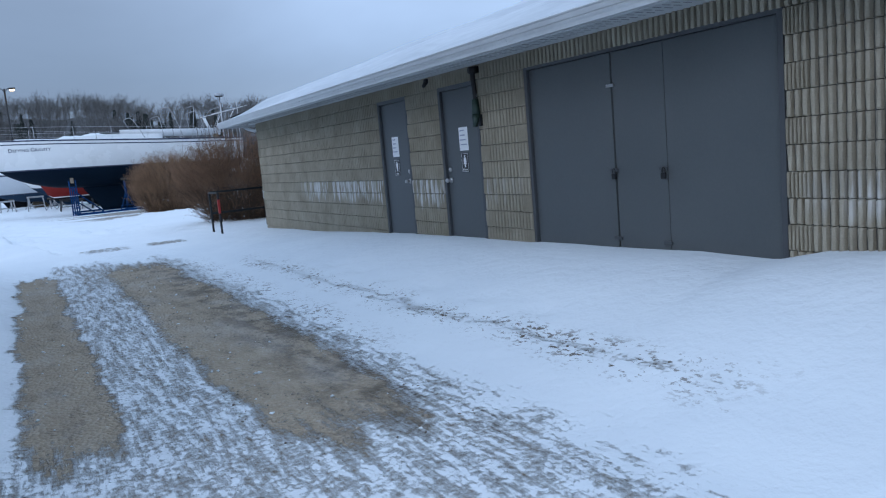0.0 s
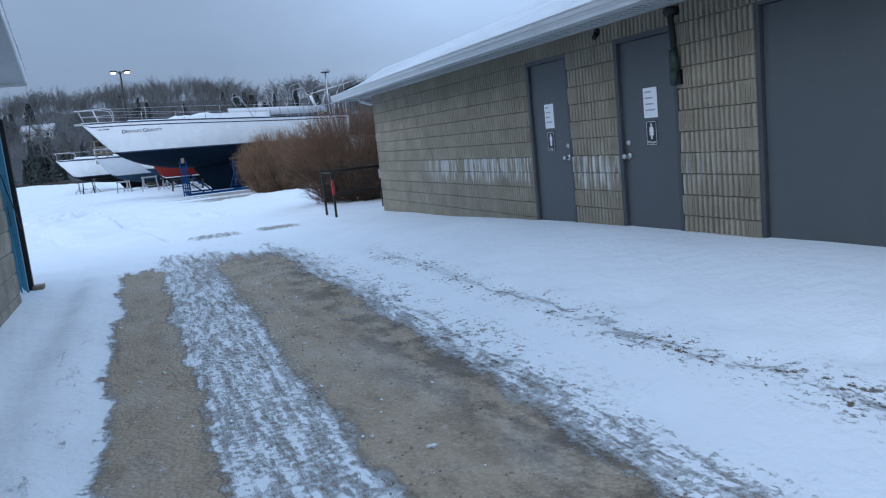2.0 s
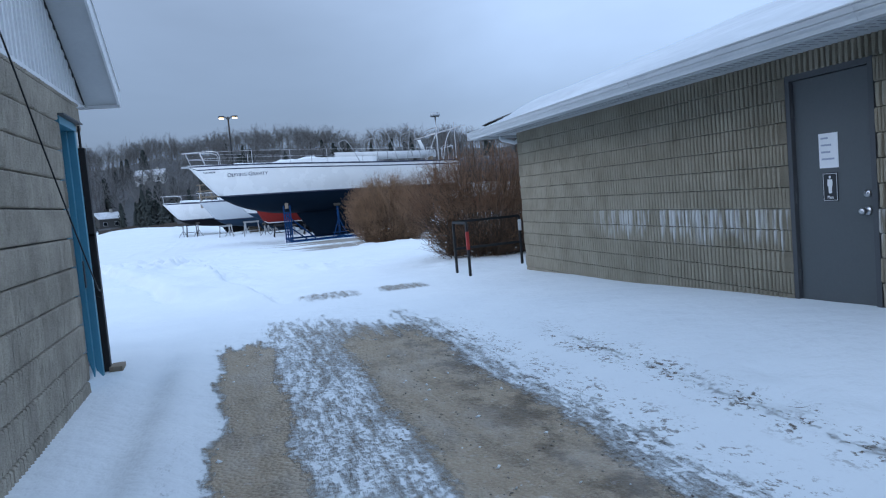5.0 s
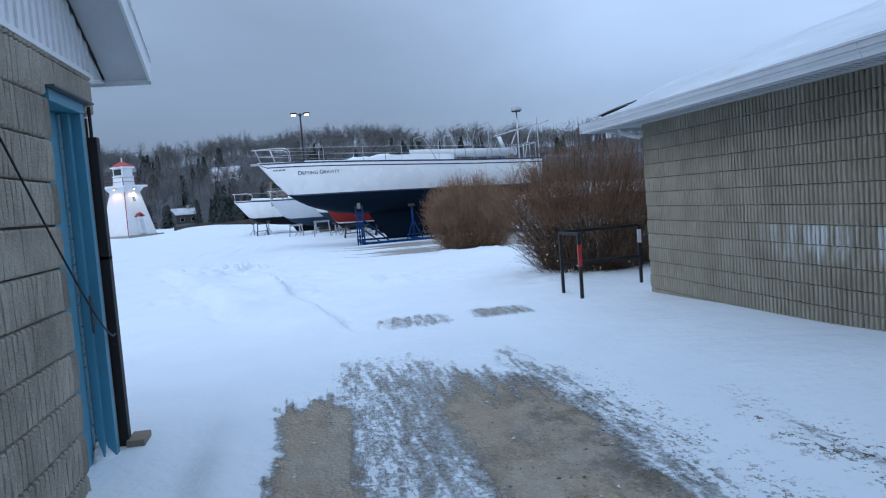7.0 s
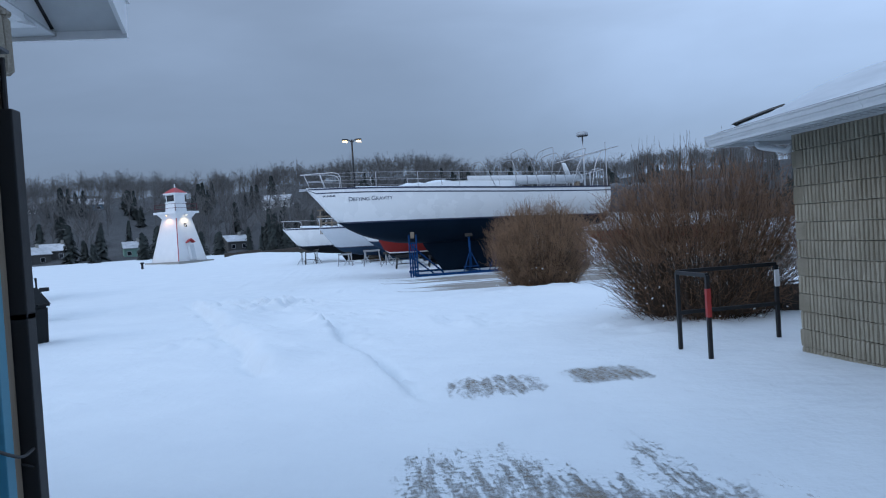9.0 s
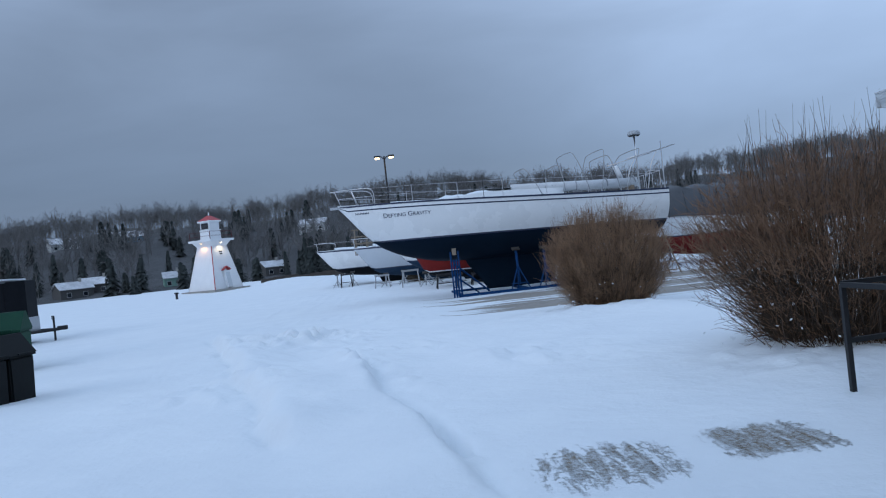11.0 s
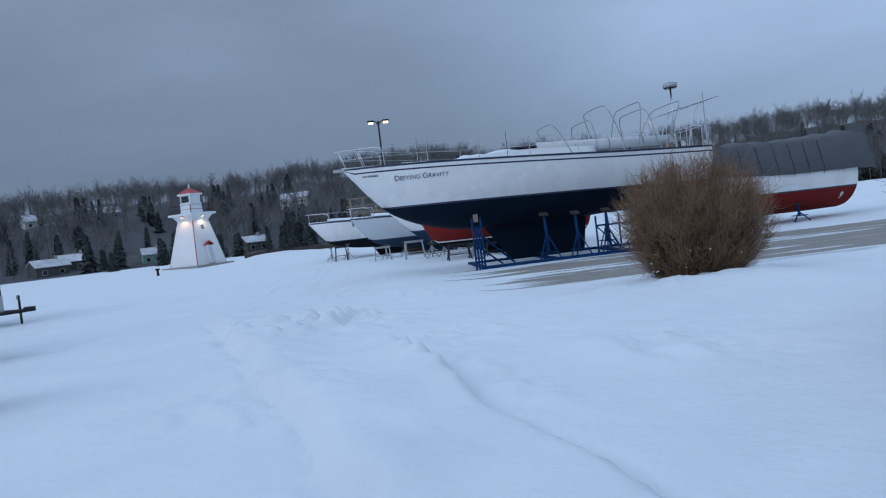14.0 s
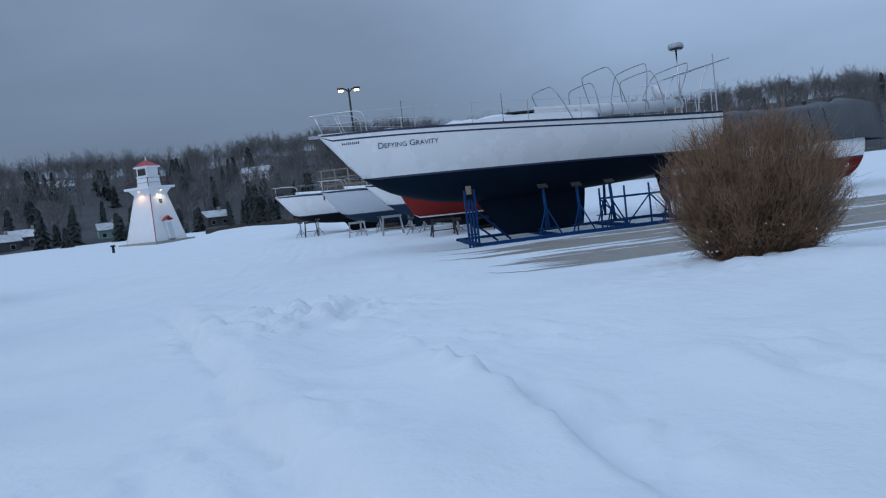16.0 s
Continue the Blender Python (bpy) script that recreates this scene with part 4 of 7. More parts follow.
blue_door()
strip = tagged(part("door_trim", box(WW - 0.058, WW + 0.030, 12.566, 12.655, 0.02, 2.46, 0.004), M_WOOD), "bare weathered wooden trim beside the blue door", "trim", kind="structure")
pole = empty("corner_pole", "black square tube leaning at the building corner", "pole", Matrix.Translation((-1.25, 12.705, 0.0)))
bm = box(-0.04, 0.04, -0.04, 0.04, 0.06, 2.26, 0.006)
part("tube", bm, M_BLACK, pole)
part("rod", rod((0, 0, 2.26), (0.0, 0.0, 2.47), 0.012), M_BLACK, pole)
part("clamp", box(-0.04, 0.04, -0.04, 0.04, 1.42, 1.44), M_BLACK, pole)
tagged(part("wooden_block", box(-1.22, -1.10, 12.62, 12.86, -0.02, 0.15, 0.006), M_WOOD), "small weathered wooden block at the foot of the pole", "block")
tagged(part("cable", pipe(arc([(-1.20, 9.55, 3.25), (-1.19, 10.2, 2.75), (-1.18, 10.9, 2.1), (-1.17, 11.5, 1.55), (-1.17, 12.0, 1.15), (-1.20, 12.45, 0.93), (-1.225, 12.68, 0.90)], 8), 0.0065, 6), M_BLACK, smooth=True), "slack black cable hanging across the block wall", "cable")
tagged(part("tie", pipe(arc([(-1.315, 12.66, 0.86), (-1.232, 12.66, 0.83), (-1.232, 12.75, 0.80)], 4), 0.006, 6), M_BLACK), "thin tie round the black pole", "tie")


# ---- guard rail by the corner ----
def guard_rail():
    g = empty("guard_rail", "black square-tube guard rail with red tape, in snow", "rail", Matrix.Translation((3.95, 18.2, 0)))
    t = 0.022
    L, C, R = (0, 0), (0.03, -0.72), (1.36, 0.14)
    for nm, p, z in (("post", L, 0.99), ("post", C, 0.99), ("post", R, 0.99)):
        part(nm, box(p[0] - t, p[0] + t, p[1] - t, p[1] + t, -0.15, z, 0.003), M_BLACK, g)

    def bar(p, q, z, nm="bar"):
        a, b = Vector((*p, z)), Vector((*q, z))
        bm = box(-t, t, -t, t, 0, 1, 0.0)
        q4 = (b - a).to_track_quat("Z", "Y").to_matrix().to_4x4()
        bm.transform(Matrix.Translation(a) @ q4 @ Matrix.Diagonal((1, 1, (b - a).length, 1)))
        part(nm, bm, M_BLACK, g)

    bar(L, R, 1.0, "top_bar")
    bar(L, C, 0.99, "top_bar")
    bar(L, R, 0.50, "mid_bar")
    part("tape", box(C[0] - t - 0.003, C[0] + t + 0.003, C[1] - t - 0.003, C[1] + t + 0.003, 0.52, 0.84), M_REDTAPE, g, "red tape wrapped round the post")
    part("box", box(R[0] - 0.04, R[0] + 0.02, R[1] - 0.05, R[1] - 0.024, 0.72, 0.93, 0.004), M_WHITEMETAL, g, "pale grey plate on the post")


guard_rail()


# ---- shrubs ----
def shrub(name, cx, cy, rx, ry, top, count, seed, label, shoots=0, low=0.15, thin=0.45, twig=None):
    """Bare brown shrub: stems fan out from the root and fork into fine twigs."""
    r = np.random.RandomState(seed)
    base = empty(name, label, "shrub", Matrix.Translation((cx, cy, 0.0)), group="bare shrubs")

    def fan(n, spread0):
        a = r.rand(n) * 2 * np.pi
        el = r.rand(n) ** 0.75
        wide = np.where(el < 0.45, 0.62 + 0.38 * np.sin(el / 0.45 * np.pi / 2), np.sqrt(np.clip(1 - ((el - 0.45) / 0.56) ** 2.6, 0.0, 1)))
        tip = np.stack([np.cos(a) * wide * rx, np.sin(a) * wide * ry, low + el * (top - low)], 1)
        tip[:, :2] *= (0.55 + 0.47 * r.rand(n) ** 0.5)[:, None]
        tip[:, 2] *= 0.93 + 0.1 * r.rand(n)
        root = np.stack([np.cos(a) * spread0 * r.rand(n) * rx, np.sin(a) * spread0 * r.rand(n) * ry, np.full(n, -0.05)], 1)
        t = np.linspace(0, 1, 5)[None, :, None]
        mid = root * 0.5 + tip * 0.5 + np.array([0, 0, 0.10]) * (1 - el)[:, None] + r.randn(n, 3) * 0.07
        line = root[:, None] * (1 - t) ** 2 + 2 * mid[:, None] * t * (1 - t) + tip[:, None] * t ** 2
        line[:, 1:] += r.randn(n, 4, 3) * 0.045
        return line

    stems = fan(count, 0.42)
    rad = np.linspace(1, 0.22, 5)[None] * (0.004 + 0.005 * r.rand(count))[:, None]
    tagged(raw("branchwork", *tubes(stems, rad), M_STEM, base), kind="stuff")
    # twigs leave the stems along their outer two thirds
    k = count * 16
    i = r.randint(0, count, k)
    u = 0.30 + 0.7 * r.rand(k) ** 0.8
    low_cut = (stems[i, 4, 2] * u < 0.42 * top) & (r.rand(k) < thin)
    i, u = i[~low_cut], u[~low_cut]
    k = len(i)
    seg = np.minimum((u * 4).astype(int), 3)
    p = stems[i, seg] + (stems[i, seg + 1] - stems[i, seg]) * (u * 4 - seg)[:, None]
    d = stems[i, seg + 1] - stems[i, seg]
    d /= np.linalg.norm(d, axis=1, keepdims=True) + 1e-9
    d = d + r.randn(k, 3) * 0.90 + np.array([0, 0, 0.32])
    d /= np.linalg.norm(d, axis=1, keepdims=True)
    ln = (0.10 + 0.24 * r.rand(k))[:, None]
    tw = np.stack([p, p + d * ln * 0.5 + r.randn(k, 3) * 0.025, p + d * ln + r.randn(k, 3) * 0.02 + np.array([0, 0, 0.03])], 1)
    tr = np.array([1, 0.75, 0.4])[None] * (0.0020 + 0.0020 * r.rand(k))[:, None]
    tagged(raw("crown", *tubes(tw, tr), twig or M_TWIG, base), kind="stuff")
    if shoots:
        s = np.stack([r.uniform(-rx * 0.55, rx * 0.5, shoots), r.uniform(-ry * 0.5, ry * 0.5, shoots), np.full(shoots, top * 0.7)], 1)
        e = s + np.stack([r.randn(shoots) * 0.12, r.randn(shoots) * 0.12, top * 0.35 + 0.45 * r.rand(shoots)], 1)
        raw("shoots", *tubes(np.stack([s, (s + e) / 2 + r.randn(shoots, 3) * 0.02, e], 1), np.tile([0.006, 0.004, 0.0015], (shoots, 1))), M_STEM, base).name = "top_growth"
    # snow caught low in the branches
    n = 55
    a = r.rand(n) * 2 * np.pi
    bm = bmesh.new()
    for q in range(n):
        f = 0.45 + 0.5 * r.rand()
        m = Matrix.Translation((math.cos(a[q]) * rx * f, math.sin(a[q]) * ry * f, 0.14 + 0.55 * r.rand() ** 1.5)) @ Euler((r.rand(), r.rand(), r.rand() * 6)).to_matrix().to_4x4() @ Matrix.Diagonal((0.028, 0.018, 0.012, 1))
        bmesh.ops.create_icosphere(bm, subdivisions=1, radius=0.8, matrix=m)
    tagged(part("caught_snow", bm, M_SNOW, base, "bits of snow in the twigs", smooth=True), kind="stuff")


M_STEM = mat("brown_stem", (0.040, 0.027, 0.020), (0.11, 0.072, 0.048), 0.85, scale=7, fine=80, bump=0.1)
M_TWIG = mat("rust_twig", (0.085, 0.045, 0.027), (0.34, 0.19, 0.108), 0.85, scale=2.2, fine=30, bump=0.1)
M_TWIGPALE = mat("tan_twig", (0.11, 0.060, 0.035), (0.44, 0.262, 0.15), 0.85, scale=2.2, fine=30, bump=0.1)
shrub("shrub", 5.35, 20.4, 1.92, 1.4, 2.45, 1550, 11, "large bare reddish-brown shrub behind the guard rail", shoots=60, thin=0.78)
shrub("shrub", 4.65, 27.6, 1.36, 1.2, 2.2, 1800, 23, "rounded bare brown shrub standing in the snow", twig=M_TWIGPALE)

M_WOODDARK = mat("dark_wood", (0.022, 0.018, 0.015), (0.055, 0.045, 0.037), 0.9, scale=4, fine=50, bump=0.2)
crate = empty("planter_box", "dark wooden planter box in the snow by the corner", "planter", Matrix.Translation((7.05, 20.6, 0)))
for a, b, c, d in ((-0.5, 0.5, -0.3, -0.25), (-0.5, 0.5, 0.25, 0.3), (-0.5, -0.45, -0.25, 0.25), (0.45, 0.5, -0.25, 0.25)):
    part("board", box(a, b, c, d, -0.05, 0.52, 0.008), M_WOODDARK, crate)
part("snow_fill", box(-0.449, 0.449, -0.249, 0.249, 0.3, 0.50, 0.03), M_SNOW, crate)

# snow blown into the blue door's corner
bm = bmesh.new()
A = [bm.verts.new(p) for p in ((WW - 0.07, 12.30, 0.0), (WW + 0.10, 12.26, 0.0), (WW + 0.12, 12.62, 0.0), (WW - 0.07, 12.485, 0.0), (WW - 0.06, 12.47, 0.40), (WW + 0.0, 12.48, 0.16))]
for f in ((0, 1, 5, 4), (1, 2, 5), (2, 3, 4, 5), (3, 0, 4)):
    bm.faces.new([A[i] for i in f])
tagged(part("snow_wedge", bm, M_SNOW, None, smooth=True), "small drift of snow in the corner of the blue door", "snow drift")


# ---- sailboats on stands ----
def antifoul(name, dark, light, rough=0.7):
    return mat(name, dark, light, rough, scale=1.2, fine=18, bump=0.06, spec=0.05)


M_HULL = mat("white_gelcoat", (0.68, 0.692, 0.695), (0.76, 0.765, 0.76), 0.28, scale=0.8, fine=12, bump=0.015, depth=0.002)
M_HULLGREY = mat("grey_gelcoat", (0.42, 0.46, 0.50), (0.52, 0.55, 0.58), 0.35, scale=0.8, fine=12, bump=0.015)
M_NAVY = antifoul("navy_antifoul", (0.0025, 0.008, 0.017), (0.006, 0.015, 0.028))
M_NAVYLINE = mat("navy_stripe", (0.012, 0.02, 0.05), (0.02, 0.03, 0.07), 0.35, bump=0.02)
M_REDFOUL = antifoul("red_antifoul", (0.13, 0.014, 0.014), (0.22, 0.028, 0.024))
M_BLACKFOUL = antifoul("black_antifoul", (0.005, 0.006, 0.008), (0.014, 0.016, 0.019))
M_BLUEGREY = antifoul("bluegrey_antifoul", (0.014, 0.032, 0.062), (0.032, 0.058, 0.095))
M_DECK = mat("deck_gelcoat", (0.55, 0.57, 0.58), (0.68, 0.69, 0.69), 0.5, scale=3, bump=0.1)
M_BLUESTEEL = mat("blue_steel", (0.002, 0.022, 0.080), (0.005, 0.050, 0.150), 0.65, scale=9, bump=0.08, spec=0.12)
M_GREYSTEEL = mat("galvanised", (0.25, 0.26, 0.27), (0.40, 0.41, 0.42), 0.5, metal=0.6, scale=12, bump=0.05)
M_PAD = mat("wet_plywood", (0.020, 0.018, 0.016), (0.05, 0.043, 0.036), 0.9, scale=6, fine=50, bump=0.15)
M_RADOME = mat("grey_radome", (0.30, 0.33, 0.36), (0.40, 0.42, 0.44), 0.5, scale=5, bump=0.03)
M_SMOKE = mat("dark_window", (0.01, 0.012, 0.015), (0.02, 0.022, 0.026), 0.12, bump=0.0)
M_TARP = mat("grey_tarp", (0.045, 0.049, 0.055), (0.085, 0.09, 0.098), 0.7, scale=1.5, fine=9, bump=0.35, depth=0.05)
M_COVER = mat("sail_cover", (0.45, 0.47, 0.49), (0.6, 0.61, 0.62), 0.7, scale=4, fine=20, bump=0.25, depth=0.02)


class Hull:
    """The lines of a keelboat: s runs from bow (0) to stern (1); local x aft, y athwart, z up from the ground."""

    def __init__(self, length, beam, deck, water, canoe, stern_z, full=0.72, rake=0.09):
        self.L, self.B, self.deck, self.water, self.full = length, beam, deck, water, full
        S = np.linspace(0, 1, 33)
        zb = np.interp(S, [0, rake * 0.5, rake, 0.17, 0.28, 0.42, 0.6, 0.78, 0.92, 1.0],
                       [deck(0) - 0.02, (deck(0) + water(0)) / 2, water(0) - 0.02, water(0) * 0.45 + canoe * 0.55, canoe + 0.12, canoe, canoe + 0.02, canoe * 0.7 + stern_z * 0.3, stern_z * 0.75 + canoe * 0.25, stern_z])
        zb[2:-1] = (zb[1:-2] + 2 * zb[2:-1] + zb[3:]) / 4
        self.S, self.zb = S, zb

    def half(self, s):
        a = np.clip(np.asarray(s) / 0.58, 0, 1)
        fore = (1 - (1 - a) ** 2.1) ** 0.85
        return self.B / 2 * (fore - (1 - self.full) * smooth(0.55, 1.0, s))

    def y(self, s, z):
        zb = np.interp(s, self.S, self.zb)
        t = np.clip((z - zb) / np.maximum(self.deck(s) - zb, 1e-3), 0, 1)
        return self.half(s) * (1 - (1 - t) ** 2.6) ** 0.62

    def strip(self, lo, hi, rows, off=0.0):
        """Both sides of the skin between two heights."""
        bm = bmesh.new()
        for sg in (-1, 1):
            grid = []
            for i, s in enumerate(self.S):
                a, b = max(lo(s), self.zb[i]), max(hi(s), self.zb[i] + 0.002)
                grid.append([bm.verts.new((s * self.L, sg * (float(self.y(s, a + (b - a) * k / rows)) + off), a + (b - a) * k / rows)) for k in range(rows + 1)])
            for u, v in zip(grid, grid[1:]):
                for k in range(rows):
                    f = (u[k], v[k], v[k + 1], u[k + 1])
                    bm.faces.new(f if sg < 0 else f[::-1])
        bmesh.ops.remove_doubles(bm, verts=bm.verts, dist=0.0015)
        bmesh.ops.dissolve_degenerate(bm, edges=bm.edges, dist=0.001)
        return bm

    def transom(self, lo, hi):
        z = np.linspace(max(lo, self.zb[-1]), hi, 8)
        y = [float(self.y(1.0, q)) for q in z]
        bm = bmesh.new()
        bm.faces.new([bm.verts.new((self.L + 0.002, -a, b)) for a, b in zip(y, z)] + [bm.verts.new((self.L + 0.002, a, b)) for a, b in list(zip(y, z))[::-1]])
        return bm

    def lid(self, lift, inset, lo=0.0, hi=1.0, camber=0.06, bm=None, floor=None):
        """A cambered surface over the deck."""
        bm = bm or bmesh.new()
        S = np.linspace(lo, hi, 25)
        K = 9
        grid = []
        for s in S:
            b = max(float(self.half(s)) - inset, 0.003)
            grid.append([bm.verts.new((s * self.L, b * (2 * k / (K - 1) - 1), self.deck(s) + lift + camber * (1 - (2 * k / (K - 1) - 1) ** 2))) for k in range(K)])
        for u, v in zip(grid, grid[1:]):
            for k in range(K - 1):
                bm.faces.new((u[k], v[k], v[k + 1], u[k + 1]))
        return bm


def keel_fin(x0, x1, b0, b1, top, bottom, w):
    """A fin keel: a foil that tapers downwards."""
    bm = bmesh.new()
    rings = []
    for z, a, b, k in ((top, x0, x1, 1.5), (top * 0.75 + bottom * 0.25, x0 * 0.8 + b0 * 0.2, x1 * 0.85 + b1 * 0.15, 1.0), (bottom + 0.12, b0 - 0.03, b1, 1.0), (bottom, b0 + 0.05, b1 - 0.05, 0.6)):
        ring = []
        for q in range(14):
            t = 2 * math.pi * q / 14
            u = (1 - math.cos(t)) / 2
            ring.append(bm.verts.new((a + (b - a) * u, w * k * math.sin(t) * (1 - 0.45 * u), z)))
        rings.append(ring)
    for u, v in zip(rings, rings[1:]):
        for q in range(14):
            bm.faces.new((u[q], u[(q + 1) % 14], v[(q + 1) % 14], v[q]))
    bm.faces.new(rings[-1])
    bmesh.ops.recalc_face_normals(bm, faces=bm.faces)
    return bm


def jack_stand(x, y, top, lean, material, name="boat_stand", pad=0.14):
    """A three-legged screw stand with a tilting pad."""
    s = empty(name, "blue steel boat stand with plywood pad" if material is M_BLUESTEEL else "grey steel boat stand holding a hull", "boat stand", Matrix.Translation((x, y, 0)), group="boat stands")
    z0 = top - 0.05
    part("post", rod((0, 0, 0.25), (0, lean * 0.6, z0), 0.046, n=10), material, s, smooth=True)
    for a in (90, 210, 330):
        c, d = math.cos(radians(a)), math.sin(radians(a))
        part("leg", rod((c * 0.42, d * 0.42, 0.0), (0, lean * 0.2, z0 * 0.62), 0.022, n=8), material, s)
    part("ring", pipe(arc([(math.cos(radians(a)) * 0.3, math.sin(radians(a)) * 0.3, 0.28) for a in (90, 150, 210, 270, 330, 390, 450)], 3), 0.012, 6), material, s)
    bm = box(-pad, pad, -pad * 0.8, pad * 0.8, -0.025, 0.02, 0.004)
    bm.transform(Matrix.Translation((0, lean * 0.65, top)) @ Matrix.Rotation(math.atan(lean * 1.6), 4, "X"))
    part("pad", bm, M_PAD, s, "dark plywood pad")
    return s


def gravity_boat():
    """The large sloop, bow to the west, port side to the walk."""
    deck = lambda s: 3.67 - 0.16 * smooth(0, 0.75, s) - 0.39 * s
    water = lambda s: 2.27 - 0.30 * s
    H = Hull(12.1, 3.75, deck, water, 1.22, 1.62, rake=0.092)
    b = empty("sailboat", "large white sloop with navy bottom, unrigged, on a blue cradle", "sailboat", Matrix.Translation((-1.72, 39.35, 0)) @ Matrix.Rotation(radians(3.2), 4, "Z"), group="sailboats")
    part("hull_side", H.strip(lambda s: water(s) + 0.055, lambda s: deck(s), 10), M_HULL, b, "glossy white topsides", smooth=True)
    part("boot_stripe", H.strip(lambda s: water(s), lambda s: water(s) + 0.055, 1), M_NAVYLINE, b, "navy boot stripe", smooth=True)
    part("bottom", H.strip(lambda s: 0.5, lambda s: water(s), 10), M_NAVY, b, "dark navy antifouling", smooth=True)
    part("cove_stripe", H.strip(lambda s: deck(s) - 0.20, lambda s: deck(s) - 0.155, 1, 0.005), M_NAVYLINE, b, "navy stripe under the deck edge", smooth=True)
    part("rub_stripe", H.strip(lambda s: deck(s) - 0.05, lambda s: deck(s) + 0.01, 1, 0.012), M_NAVYLINE, b, "dark rubbing strip", smooth=True)
    part("transom", H.transom(1.8, deck(1)), M_HULL, b)
    part("deck", H.lid(0.0, 0.01), M_DECK, b, smooth=True)
    part("deck_snow", H.lid(0.012, 0.30, 0.16, 0.70, 0.10), M_SNOW, b, "thin snow lying on the deck", smooth=True)
    part("keel", keel_fin(4.4, 8.0, 5.2, 7.85, 1.45, 0.12, 0.19), M_NAVY, b, "deep navy fin keel", smooth=True)
    part("rudder", keel_fin(10.35, 11.0, 10.6, 11.1, 1.7, 0.55, 0.07), M_NAVY, b, smooth=True)
    # low coach roof with windows
    bm = bmesh.new()
    S = np.linspace(0.30, 0.68, 14)
    rows = []
    for s in S:
        w = min(1.05, float(H.half(s)) - 0.42)
        h = 0.25 * math.sin(min(1, (s - 0.30) / 0.24) * math.pi / 2) + 0.03
        z = deck(s) + 0.02
        rows.append([bm.verts.new((s * 12.1, y, zz)) for y, zz in ((-w, z), (-w + 0.1, z + h), (0, z + h + 0.06), (w - 0.1, z + h), (w, z))])
    for u, v in zip(rows, rows[1:]):
        for k in range(4):
            bm.faces.new((u[k], u[k + 1], v[k + 1], v[k]))
    bm.faces.new(rows[-1])
    bm.faces.new(rows[0][::-1])
    cab = part("coach_roof", bm, M_DECK, b, smooth=True)
    # snow drifted over the coach roof, thickest aft
    bm = bmesh.new()
    rows = []
    for s in np.linspace(0.25, 0.66, 22):
        w = min(0.98, float(H.half(s)) - 0.45)
        h = 0.27 * math.sin(min(1, max(0.0, s - 0.27) / 0.25) * math.pi / 2) + 0.06 + 0.03 * math.sin(s * 61) + 0.02 * math.sin(s * 140)
        z = deck(s)
        rows.append([bm.verts.new((s * 12.1, w * y, z + 0.01 + h * f)) for y, f in ((-1, 0.2), (-0.86, 0.85), (-0.4, 1.12), (0, 1.2), (0.4, 1.12), (0.86, 0.85), (1, 0.2))])
    for u, v in zip(rows, rows[1:]):
        for k in range(6):
            bm.faces.new((u[k], u[k + 1], v[k + 1], v[k]))
    part("coach_snow", bm, M_SNOW, b, "snow on the coach roof", smooth=True)
    part("hatch", box(5.5, 6.7, -0.75, -0.1, deck(.5) + 0.36, deck(.5) + 0.41, 0.02), M_SMOKE, cab, "dark deck hatch")
    # mast laid along the deck under a cover
    bm = rod((6.35, -0.75, deck(.55) + 0.33), (11.2, -0.55, deck(.95) + 0.36), 0.19, 0.17, 14)
    spar = part("spar", bm, M_COVER, b, "pale furled spar lying on deck", smooth=True)
    for x in (6.45, 7.6, 8.8, 10.0, 11.1):
        part("lashing", rod((x - 0.02, -0.75 + (x - 6.35) * 0.041, deck(.75) + 0.36 + (8.6 - x) * 0.002), (x + 0.02, -0.75 + (x - 6.35) * 0.041, deck(.75) + 0.36), 0.197, n=14), M_GREYSTEEL, spar)
    part("crutch", box(10.9, 10.98, -0.9, -0.2, deck(.9), deck(.9) + 0.22, 0.01), M_WOOD, b)
    # pulpit, stanchions and lifelines
    yb = lambda s: float(H.half(s)) - 0.05
    P = [(-0.10, 0, deck(0) + 0.56)]
    bm = pipe(arc([(1.35, -yb(.11), deck(.11)), (1.25, -yb(.10), deck(.1) + 0.55), (0.55, -0.32, deck(.04) + 0.60), (-0.12, -0.08, deck(0) + 0.58), (-0.12, 0.08, deck(0) + 0.58), (0.55, 0.32, deck(.04) + 0.60), (1.25, yb(.10), deck(.1) + 0.55), (1.35, yb(.11), deck(.11))], 5), 0.014, 7)
    for sg in (-1, 1):
        pipe([(0.15, sg * 0.10, deck(.01)), (-0.05, sg * 0.1, deck(0) + 0.57)], 0.013, 6, bm)
        pipe([(0.75, sg * yb(.06), deck(.06)), (0.55, sg * 0.32, deck(.04) + 0.60)], 0.013, 6, bm)
        pipe([(0.05, sg * 0.10, deck(0) + 0.30), (1.3, sg * yb(.108), deck(.1) + 0.30)], 0.010, 6, bm)
    part("pulpit", bm, M_STEEL, b, "stainless bow pulpit", smooth=True)
    part("anchor_roller", box(-0.28, 0.25, -0.07, 0.07, deck(0) - 0.06, deck(0) + 0.02, 0.01), M_STEEL, b)
    for s in (0.22, 0.35, 0.48, 0.61, 0.74, 0.87):
        for sg in (-1, 1):
            part("stanchion", rod((s * 12.1, sg * yb(s), deck(s)), (s * 12.1, sg * (yb(s) + 0.01), deck(s) + 0.60), 0.012, n=7), M_STEEL, b)
